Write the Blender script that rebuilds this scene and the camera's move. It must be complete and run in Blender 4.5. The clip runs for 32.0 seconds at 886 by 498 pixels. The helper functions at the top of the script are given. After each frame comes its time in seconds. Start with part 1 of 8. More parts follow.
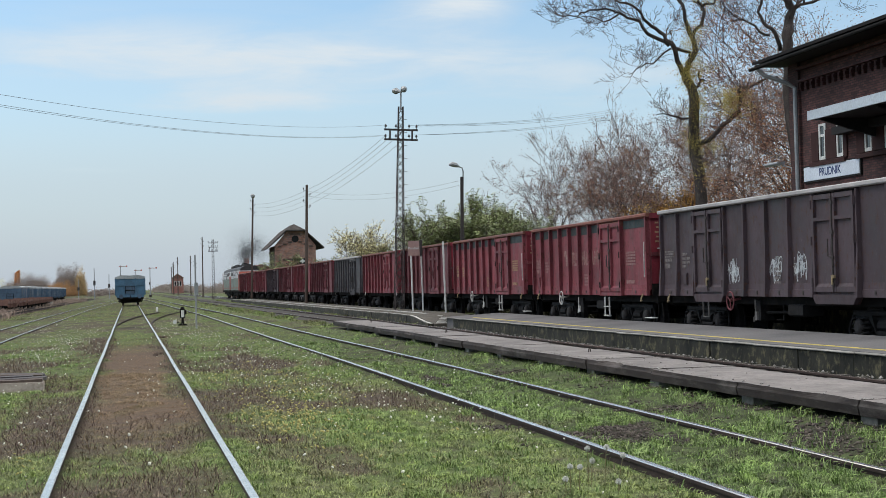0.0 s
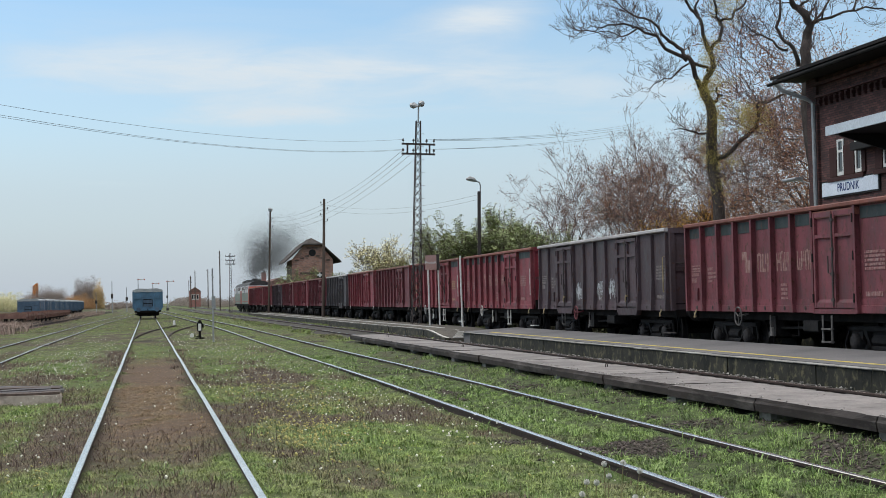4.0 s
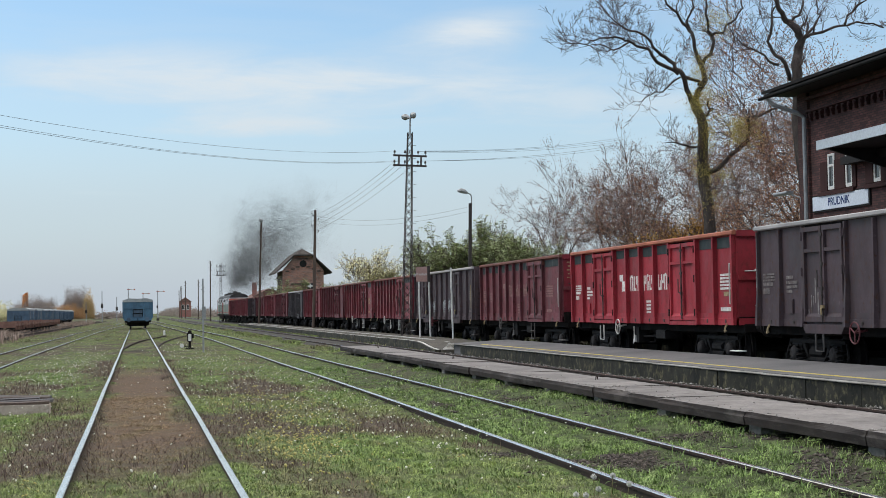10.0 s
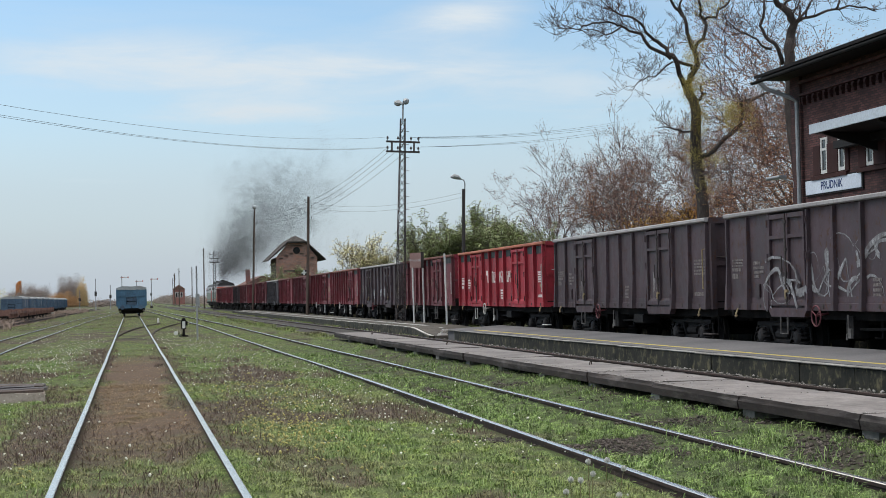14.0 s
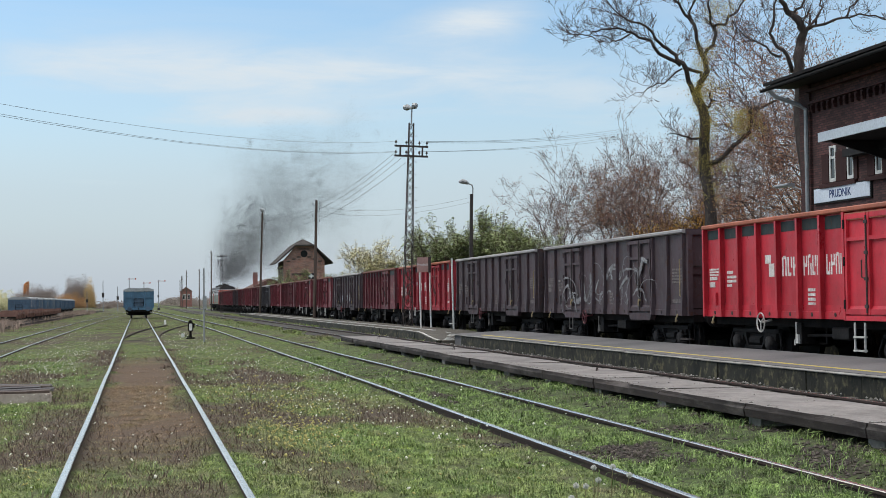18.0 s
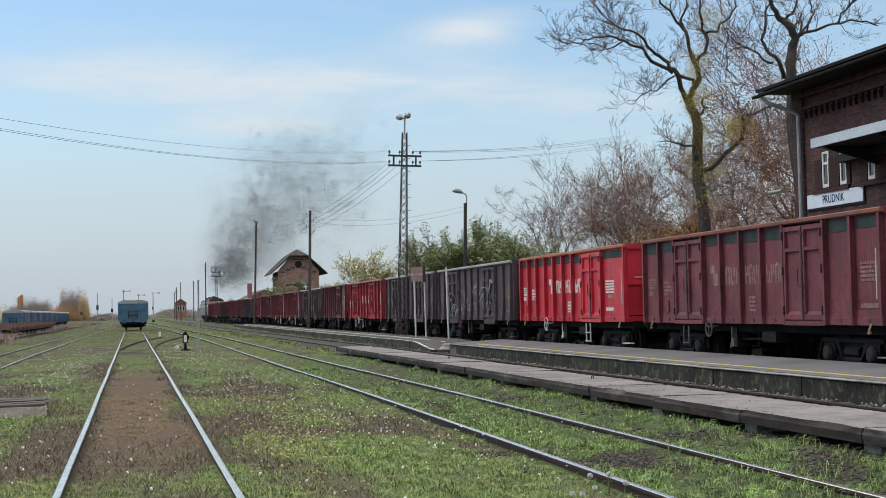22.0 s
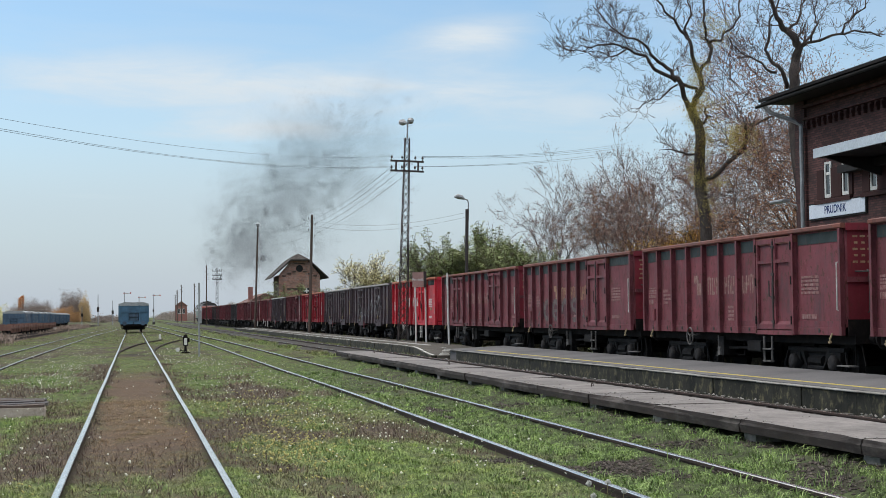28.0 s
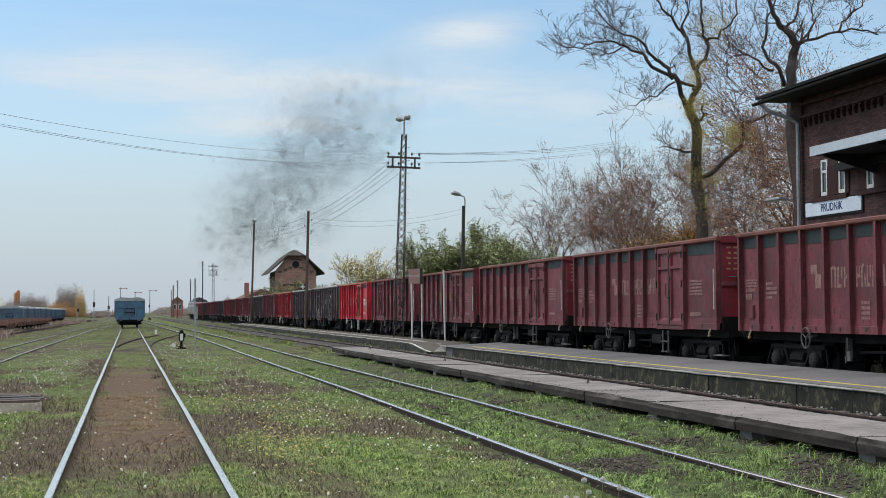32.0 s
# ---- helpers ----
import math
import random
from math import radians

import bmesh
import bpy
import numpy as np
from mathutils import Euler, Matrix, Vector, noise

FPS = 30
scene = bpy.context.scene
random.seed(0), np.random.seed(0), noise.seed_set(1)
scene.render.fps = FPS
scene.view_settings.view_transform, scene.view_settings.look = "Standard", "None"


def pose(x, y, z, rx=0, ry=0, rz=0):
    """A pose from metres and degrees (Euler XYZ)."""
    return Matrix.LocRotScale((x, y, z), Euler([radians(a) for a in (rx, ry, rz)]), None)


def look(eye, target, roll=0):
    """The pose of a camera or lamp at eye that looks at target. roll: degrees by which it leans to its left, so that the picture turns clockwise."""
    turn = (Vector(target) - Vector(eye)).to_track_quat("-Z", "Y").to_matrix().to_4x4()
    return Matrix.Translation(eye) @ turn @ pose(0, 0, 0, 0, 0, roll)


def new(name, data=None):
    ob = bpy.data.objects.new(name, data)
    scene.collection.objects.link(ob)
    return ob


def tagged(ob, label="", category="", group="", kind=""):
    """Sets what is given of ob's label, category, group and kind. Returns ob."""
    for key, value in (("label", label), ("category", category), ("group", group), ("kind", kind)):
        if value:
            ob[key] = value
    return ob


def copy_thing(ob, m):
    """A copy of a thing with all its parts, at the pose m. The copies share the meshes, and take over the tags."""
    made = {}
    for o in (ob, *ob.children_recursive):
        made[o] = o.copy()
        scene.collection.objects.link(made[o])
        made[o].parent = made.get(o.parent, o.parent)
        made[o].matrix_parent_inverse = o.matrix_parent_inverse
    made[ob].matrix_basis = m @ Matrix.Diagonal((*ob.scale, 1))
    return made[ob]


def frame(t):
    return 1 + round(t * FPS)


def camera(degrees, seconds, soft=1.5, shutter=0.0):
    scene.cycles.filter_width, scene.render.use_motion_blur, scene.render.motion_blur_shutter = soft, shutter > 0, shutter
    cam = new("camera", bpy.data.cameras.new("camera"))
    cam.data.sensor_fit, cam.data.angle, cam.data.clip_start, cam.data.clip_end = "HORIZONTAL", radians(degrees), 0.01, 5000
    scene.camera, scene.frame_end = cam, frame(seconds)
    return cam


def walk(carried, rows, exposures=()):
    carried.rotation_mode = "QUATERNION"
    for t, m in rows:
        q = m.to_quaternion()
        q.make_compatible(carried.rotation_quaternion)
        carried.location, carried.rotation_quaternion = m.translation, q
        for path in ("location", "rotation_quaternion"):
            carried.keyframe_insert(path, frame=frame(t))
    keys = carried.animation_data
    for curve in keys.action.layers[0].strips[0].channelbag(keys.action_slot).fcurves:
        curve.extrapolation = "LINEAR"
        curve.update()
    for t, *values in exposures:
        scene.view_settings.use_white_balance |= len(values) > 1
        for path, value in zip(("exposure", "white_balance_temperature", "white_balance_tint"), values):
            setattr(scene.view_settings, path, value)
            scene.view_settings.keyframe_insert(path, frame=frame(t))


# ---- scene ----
# World: y runs along the tracks, away from the camera; x to the right; z = 0 is the soil beside the tracks.
cam = camera(32.39, 32.0, soft=0.55)
EYE = (0.0, 0.0, 1.6)
PATH = [(0, 91.240, 1.500, -11.626), (0.5, 91.325, 1.397, -11.578), (1, 91.385, 1.412, -11.490), (1.5, 91.432, 1.331, -11.407),
        (2, 91.480, 1.311, -11.343), (2.5, 91.560, 1.277, -11.286), (3, 91.656, 1.288, -11.210), (3.5, 91.726, 1.291, -11.109),
        (5.5, 91.940, 1.207, -10.682), (6, 91.952, 1.098, -10.716), (6.5, 91.974, 1.061, -10.808), (7, 92.015, 1.010, -10.931),
        (7.5, 92.077, 0.974, -11.053), (8, 92.150, 0.954, -11.154), (8.5, 92.230, 0.881, -11.217), (9, 92.287, 0.847, -11.252),
        (9.5, 92.294, 0.879, -11.303), (10, 92.229, 0.948, -11.345), (10.5, 92.109, 1.125, -11.411), (11, 91.990, 1.291, -11.449),
        (11.5, 91.889, 1.339, -11.467), (12, 91.823, 1.345, -11.497), (12.5, 91.773, 1.378, -11.544), (13, 91.743, 1.332, -11.594),
        (13.5, 91.709, 1.301, -11.607), (14, 91.698, 1.271, -11.577), (14.5, 91.690, 1.228, -11.511), (16.5, 91.807, 1.010, -11.258),
        (17, 91.849, 0.886, -11.234), (17.5, 91.866, 0.800, -11.257), (18, 91.878, 0.718, -11.315), (18.5, 91.899, 0.669, -11.380),
        (19, 91.906, 0.657, -11.436), (19.5, 91.903, 0.696, -11.440), (20, 91.913, 0.770, -11.406), (20.5, 91.947, 0.807, -11.378),
        (21, 92.043, 0.915, -11.377), (21.5, 92.149, 1.081, -11.434), (22, 92.223, 1.258, -11.512), (22.5, 92.259, 1.396, -11.572),
        (23, 92.256, 1.446, -11.574), (23.5, 92.257, 1.405, -11.538), (24, 92.280, 1.246, -11.486), (24.5, 92.303, 1.039, -11.465),
        (25, 92.326, 0.883, -11.472), (25.5, 92.324, 0.845, -11.479), (27.5, 92.439, 0.582, -11.458), (28, 92.439, 0.582, -11.490),
        (28.5, 92.407, 0.581, -11.490), (29, 92.372, 0.602, -11.442), (29.5, 92.338, 0.626, -11.356), (30, 92.312, 0.562, -11.299),
        (30.5, 92.277, 0.548, -11.297), (31, 92.275, 0.484, -11.369), (31.5, 92.286, 0.396, -11.511), (32, 92.307, 0.368, -11.636)]
walk(cam, [(t, pose(*EYE, rx, ry, rz)) for t, rx, ry, rz in PATH], exposures=[(0, 0.0), (32, 0.0)])

# ---- sky and sun ----
SUN_ELEV, SUN_AZ = 52.0, -62.0  # degrees; azimuth clockwise from +y
world = bpy.data.worlds.new("sky")
scene.world = world
world.use_nodes = True
wn, wl = world.node_tree.nodes, world.node_tree.links
wn.clear()


def nd(tree, kind, **inputs):
    """A node with values for its inputs, by name (spaces as underscores) or i0, i1 ... by number."""
    n = tree.nodes.new(kind)
    for key, value in inputs.items():
        if key.startswith("i") and key[1:].isdigit():
            n.inputs[int(key[1:])].default_value = value
        else:
            n.inputs[key.replace("_", " ")].default_value = value
    return n


def ramp(tree, stops, source=None, smooth=False):
    n = tree.nodes.new("ShaderNodeValToRGB")
    while len(n.color_ramp.elements) < len(stops):
        n.color_ramp.elements.new(0.5)
    for e, (p, c) in zip(n.color_ramp.elements, stops):
        e.position = p
        e.color = (c, c, c, 1) if isinstance(c, (int, float)) else (*c, 1)
    if smooth:
        n.color_ramp.interpolation = "EASE"
    if source is not None:
        tree.links.new(source, n.inputs[0])
    return n.outputs[0]


def mix(tree, fac, a, b, mode="MIX"):
    n = tree.nodes.new("ShaderNodeMix")
    n.data_type, n.blend_type = "RGBA", mode
    for i, value in ((0, fac), (6, a), (7, b)):
        socket = n.inputs[i]
        if isinstance(value, bpy.types.NodeSocket):
            tree.links.new(value, socket)
        elif isinstance(value, (int, float)):
            socket.default_value = (value, value, value, 1) if i else value
        else:
            socket.default_value = (*value, 1)
    return n.outputs[2]


def maths(tree, op, a, b=0.0, clamp=False):
    n = tree.nodes.new("ShaderNodeMath")
    n.operation, n.use_clamp = op, clamp
    for socket, value in ((n.inputs[0], a), (n.inputs[1], b)):
        if isinstance(value, bpy.types.NodeSocket):
            tree.links.new(value, socket)
        else:
            socket.default_value = value
    return n.outputs[0]


def build_sky():
    t = world.node_tree
    sky = t.nodes.new("ShaderNodeTexSky")
    sky.sky_type, sky.sun_disc = "NISHITA", False
    sky.sun_elevation, sky.sun_rotation = radians(SUN_ELEV), radians(SUN_AZ)
    sky.altitude, sky.air_density, sky.dust_density, sky.ozone_density = 200, 1.0, 1.0, 1.2
    tc = t.nodes.new("ShaderNodeTexCoord")
    sep = t.nodes.new("ShaderNodeSeparateXYZ")
    t.links.new(tc.outputs["Generated"], sep.inputs[0])
    x, y, z = sep.outputs
    zz = maths(t, "ADD", maths(t, "MAXIMUM", z, 0.0), 0.07)
    com = t.nodes.new("ShaderNodeCombineXYZ")
    t.links.new(maths(t, "DIVIDE", x, zz), com.inputs[0])
    t.links.new(maths(t, "MULTIPLY", maths(t, "DIVIDE", y, zz), 0.75), com.inputs[1])
    n1 = nd(t, "ShaderNodeTexNoise", Scale=0.85, Detail=7.0, Roughness=0.55, Distortion=0.6)
    n2 = nd(t, "ShaderNodeTexNoise", Scale=0.28, Detail=3.0, Roughness=0.5, Distortion=0.3)
    for n in (n1, n2):
        t.links.new(com.outputs[0], n.inputs["Vector"])
    cover = maths(t, "ADD", maths(t, "MULTIPLY", n1.outputs[0], 0.55), maths(t, "MULTIPLY", n2.outputs[0], 0.45))
    # drifting bands: (bearing, height, half width, half thickness, slope, amount), in radians
    az = maths(t, "ARCTAN2", x, y)
    wisp = nd(t, "ShaderNodeTexNoise", Scale=1.0, Detail=6.0, Roughness=0.6, Distortion=0.4)
    com2 = t.nodes.new("ShaderNodeCombineXYZ")
    t.links.new(maths(t, "MULTIPLY", az, 9.0), com2.inputs[0])
    t.links.new(maths(t, "MULTIPLY", z, 46.0), com2.inputs[1])
    t.links.new(com2.outputs[0], wisp.inputs["Vector"])
    bands = 0.0
    for a, h, wa, wh, slope, k in ((0.215, 0.178, 0.050, 0.014, 0.12, 0.9), (0.02, 0.148, 0.16, 0.026, -0.06, 0.85), (0.20, 0.145, 0.12, 0.022, -0.05, 0.65), (0.06, 0.118, 0.10, 0.008, 0.0, 0.7), (-0.02, 0.077, 0.05, 0.0035, -0.02, 0.5), (0.35, 0.12, 0.1, 0.03, 0.05, 0.6)):
        da = maths(t, "SUBTRACT", az, a)
        dh = maths(t, "SUBTRACT", maths(t, "SUBTRACT", z, h), maths(t, "MULTIPLY", da, slope))
        e = maths(t, "ADD", maths(t, "POWER", maths(t, "ABSOLUTE", maths(t, "DIVIDE", da, wa)), 2.0), maths(t, "POWER", maths(t, "ABSOLUTE", maths(t, "DIVIDE", dh, wh)), 2.0))
        bands = maths(t, "ADD", bands, maths(t, "MULTIPLY", maths(t, "EXPONENT", maths(t, "MULTIPLY", e, -1.0)), k))
    bands = maths(t, "MULTIPLY", bands, ramp(t, [(0.22, 0.50), (0.75, 1.15)], wisp.outputs[0], True), True)
    veil = maths(t, "MULTIPLY", ramp(t, [(0.36, 0.0), (0.68, 0.80)], cover, True), 0.62)
    low = ramp(t, [(0.0, 1.0), (0.06, 0.80), (0.13, 0.40), (0.20, 0.12), (0.30, 0.0)], z, True)
    veil = maths(t, "MAXIMUM", maths(t, "MAXIMUM", veil, low), ramp(t, [(0.26, 0.0), (0.5, 0.9)], z, True))
    veil = maths(t, "MAXIMUM", veil, bands)
    cloud = ramp(t, [(0.0, (0.50, 0.56, 0.625)), (0.06, (0.555, 0.635, 0.705)), (0.12, (0.615, 0.70, 0.775)), (0.22, (0.69, 0.76, 0.82)), (0.45, (1.15, 1.18, 1.20)), (0.8, (1.75, 1.75, 1.72))], z)
    cloud = mix(t, ramp(t, [(0.25, 0.0), (0.9, 0.8)], bands, True), cloud, mix(t, 1.0, cloud, (1.16, 1.12, 1.075), "MULTIPLY"))
    blue = mix(t, 1.0, sky.outputs[0], (0.120, 0.146, 0.156), "MULTIPLY")
    col = mix(t, veil, blue, cloud)
    bg = t.nodes.new("ShaderNodeBackground")
    bg.inputs[1].default_value = 1.0
    out = t.nodes.new("ShaderNodeOutputWorld")
    t.links.new(col, bg.inputs[0])
    t.links.new(bg.outputs[0], out.inputs[0])


build_sky()
sun = new("sun", bpy.data.lights.new("sun", "SUN"))
sun.data.energy, sun.data.angle, sun.data.color = 1.36, radians(30), (1.0, 0.965, 0.92)
_az, _el = radians(SUN_AZ), radians(SUN_ELEV)
sun.matrix_world = look((100 * math.sin(_az) * math.cos(_el), 100 * math.cos(_az) * math.cos(_el), 100 * math.sin(_el)), (0, 0, 0))


# ---- materials ----
def surface(name, rough=0.8, metal=0.0, spec=0.3):
    m = bpy.data.materials.new(name)
    m.use_nodes = True
    t = m.node_tree
    b = t.nodes["Principled BSDF"]
    b.inputs["Roughness"].default_value = rough
    b.inputs["Metallic"].default_value = metal
    b.inputs["Specular IOR Level"].default_value = spec
    return m, t, b


def noise_at(t, scale, detail=4.0, rough=0.55, squash=(1, 1, 1), where="Object"):
    if where == "Position":
        src = t.nodes.new("ShaderNodeNewGeometry").outputs["Position"]
    else:
        src = t.nodes.new("ShaderNodeTexCoord").outputs["Object"]
    mp = t.nodes.new("ShaderNodeMapping")
    mp.inputs["Scale"].default_value = squash
    t.links.new(src, mp.inputs[0])
    n = nd(t, "ShaderNodeTexNoise", Scale=scale, Detail=detail, Roughness=rough)
    t.links.new(mp.outputs[0], n.inputs["Vector"])
    return n.outputs[0]


def bumped(t, b, height, strength=0.3, distance=0.01):
    bp = nd(t, "ShaderNodeBump", Strength=strength, Distance=distance)
    t.links.new(height, bp.inputs["Height"])
    t.links.new(bp.outputs[0], b.inputs["Normal"])


def stuff_mat(name, base, other=None, rough=0.85, metal=0.0, big=1.2, fine=14.0, spread=0.35, stain=None, stain_amount=0.5,
              squash=(1, 1, 1), bump=0.3, rnd=0.0, where="Object", spec=0.3, bump_d=0.01):
    """A worn plain surface: base colour varied at two scales, a stain colour in patches, and fine relief."""
    m, t, b = surface(name, rough, metal, spec)
    other = other or tuple(c * (1 - spread) for c in base)
    n1, n2 = noise_at(t, big, 4, 0.6, squash, where), noise_at(t, fine, 5, 0.65, squash, where)
    col = mix(t, ramp(t, [(0.35, 0.0), (0.65, 1.0)], n1), base, other)
    col = mix(t, maths(t, "MULTIPLY", ramp(t, [(0.4, 0.0), (0.7, 1.0)], n2), 0.45), col, tuple(c * 0.62 for c in other))
    if stain:
        n3 = noise_at(t, big * 2.7, 6, 0.7, squash, where)
        col = mix(t, maths(t, "MULTIPLY", ramp(t, [(0.52, 0.0), (0.66, 1.0)], n3), stain_amount), col, stain)
    if rnd:
        oi = t.nodes.new("ShaderNodeObjectInfo")
        f = maths(t, "ADD", maths(t, "MULTIPLY", oi.outputs["Random"], rnd), 1 - rnd / 2)
        com = t.nodes.new("ShaderNodeCombineXYZ")
        for i in range(3):
            t.links.new(f, com.inputs[i])
        col = mix(t, 1.0, col, com.outputs[0], "MULTIPLY")
    t.links.new(col, b.inputs["Base Color"])
    if bump:
        bumped(t, b, n2, bump, bump_d)
    return m


def soil_colour(t, dark=1.0):
    """Turf colours by the cover map of the mesh: r dead brown stems, g the dry strip, b bare earth, alpha the lush turf by the slabs, the rest green."""
    at = t.nodes.new("ShaderNodeAttribute")
    at.attribute_name = "cover"
    sep = t.nodes.new("ShaderNodeSeparateColor")
    t.links.new(at.outputs["Color"], sep.inputs[0])
    n_mid = noise_at(t, 3.1, 5, 0.62, (1, 0.6, 1), "Position")
    n_fine = noise_at(t, 24, 4, 0.65, (1, 1, 1), "Position")
    n_far = noise_at(t, 0.9, 6, 0.65, (1, 0.22, 1), "Position")
    wave = maths(t, "MULTIPLY", maths(t, "SUBTRACT", n_mid, 0.5), 0.9)
    n_clump = noise_at(t, 6.5, 3, 0.55, (1, 0.7, 1), "Position")
    green = mix(t, n_fine, (0.275, 0.36, 0.12), (0.12, 0.18, 0.06))
    green = mix(t, ramp(t, [(0.50, 0.0), (0.68, 0.75)], n_clump, True), green, (0.37, 0.46, 0.13))
    green = mix(t, ramp(t, [(0.32, 0.6), (0.46, 0.0)], n_clump, True), green, (0.085, 0.13, 0.05))
    green = mix(t, ramp(t, [(0.42, 0.0), (0.66, 0.7)], n_far), green, (0.26, 0.25, 0.135))
    green = mix(t, ramp(t, [(0.50, 0.0), (0.68, 0.65)], n_mid), green, (0.19, 0.16, 0.11))
    lush = mix(t, ramp(t, [(0.36, 0.0), (0.62, 1.0)], n_clump, True), (0.090, 0.130, 0.055), (0.325, 0.480, 0.145))
    lush = mix(t, maths(t, "MULTIPLY", n_fine, 0.5), lush, (0.075, 0.105, 0.043))
    lush = mix(t, ramp(t, [(0.50, 0.0), (0.70, 0.6)], n_mid), lush, (0.125, 0.122, 0.072))
    green = mix(t, maths(t, "MULTIPLY", at.outputs["Alpha"], 0.8), green, lush)
    brown = mix(t, n_fine, (0.265, 0.205, 0.158), (0.11, 0.085, 0.067))
    brown = mix(t, ramp(t, [(0.48, 0.0), (0.64, 0.75)], n_mid), brown, (0.17, 0.175, 0.075))
    col = mix(t, ramp(t, [(0.22, 0.0), (0.85, 1.0)], maths(t, "ADD", sep.outputs[0], maths(t, "MULTIPLY", wave, 1.2)), True), green, brown)
    dry = mix(t, n_fine, (0.36, 0.245, 0.165), (0.19, 0.128, 0.088))
    dry = mix(t, ramp(t, [(0.50, 0.0), (0.62, 0.6)], n_far), dry, (0.24, 0.165, 0.125))
    col = mix(t, ramp(t, [(0.05, 0.0), (1.0, 0.9)], maths(t, "ADD", sep.outputs[1], maths(t, "MULTIPLY", wave, 0.6)), True), col, dry)
    col = mix(t, ramp(t, [(0.3, 0.0), (0.6, 0.95)], maths(t, "ADD", sep.outputs[2], maths(t, "MULTIPLY", wave, 0.7)), True), col, mix(t, n_fine, (0.12, 0.098, 0.082), (0.045, 0.036, 0.031)))
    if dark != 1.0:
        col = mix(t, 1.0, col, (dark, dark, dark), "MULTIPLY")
    return col, n_fine


def turf_mat():
    m, t, b = surface("turf", 0.95, spec=0.15)
    # 0.42 puts the shade among the blades into the sheet's colour.
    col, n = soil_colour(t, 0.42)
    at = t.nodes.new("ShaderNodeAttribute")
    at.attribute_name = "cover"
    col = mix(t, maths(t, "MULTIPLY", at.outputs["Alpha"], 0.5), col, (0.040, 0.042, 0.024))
    t.links.new(col, b.inputs["Base Color"])
    bumped(t, b, n, 0.8, 0.03)
    return m


def blade_mat(name="grass_blades", lo=(0.32, 0.34, 0.33), hi=(1.68, 1.68, 1.58)):
    m, t, b = surface(name, 0.7, spec=0.2)
    col, _ = soil_colour(t)
    g = t.nodes.new("ShaderNodeNewGeometry")
    f = mix(t, g.outputs["Random Per Island"], lo, hi)
    t.links.new(mix(t, 1.0, col, f, "MULTIPLY"), b.inputs["Base Color"])
    b.inputs["Subsurface Weight"].default_value = 0.0
    return m


def leaf_mat(name, a, c, d):
    m, t, b = surface(name, 0.7, spec=0.2)
    g = t.nodes.new("ShaderNodeNewGeometry")
    col = ramp(t, [(0.0, a), (0.55, c), (1.0, d)], g.outputs["Random Per Island"])
    t.links.new(col, b.inputs["Base Color"])
    return m


def brick_mat(name, a, c, mortar, scale=1.0, dirt=0.5, squash=None, dirt_col=(0.03, 0.022, 0.02)):
    m, t, b = surface(name, 0.9, spec=0.2)
    br = nd(t, "ShaderNodeTexBrick", Scale=1.0, Mortar_Size=0.009, Bias=0.0, Brick_Width=0.26, Row_Height=0.075)
    br.inputs["Color1"].default_value, br.inputs["Color2"].default_value, br.inputs["Mortar"].default_value = (*a, 1), (*c, 1), (*mortar, 1)
    g = t.nodes.new("ShaderNodeTexCoord")
    sep, com = t.nodes.new("ShaderNodeSeparateXYZ"), t.nodes.new("ShaderNodeCombineXYZ")
    t.links.new(g.outputs["Object"], sep.inputs[0])
    t.links.new(maths(t, "ADD", sep.outputs[0], sep.outputs[1]), com.inputs[0])
    t.links.new(sep.outputs[2], com.inputs[1])
    t.links.new(com.outputs[0], br.inputs["Vector"])
    n = noise_at(t, 0.7, 6, 0.65)
    col = mix(t, maths(t, "MULTIPLY", ramp(t, [(0.4, 0.0), (0.65, 1.0)], n), dirt), br.outputs[0], dirt_col)
    t.links.new(col, b.inputs["Base Color"])
    bumped(t, b, br.outputs[1], -0.4, 0.01)
    return m


def smoke_mat():
    m, t, b = surface("smoke", 1.0, spec=0.0)
    b.inputs["Base Color"].default_value = (0.15, 0.155, 0.16, 1)
    return m


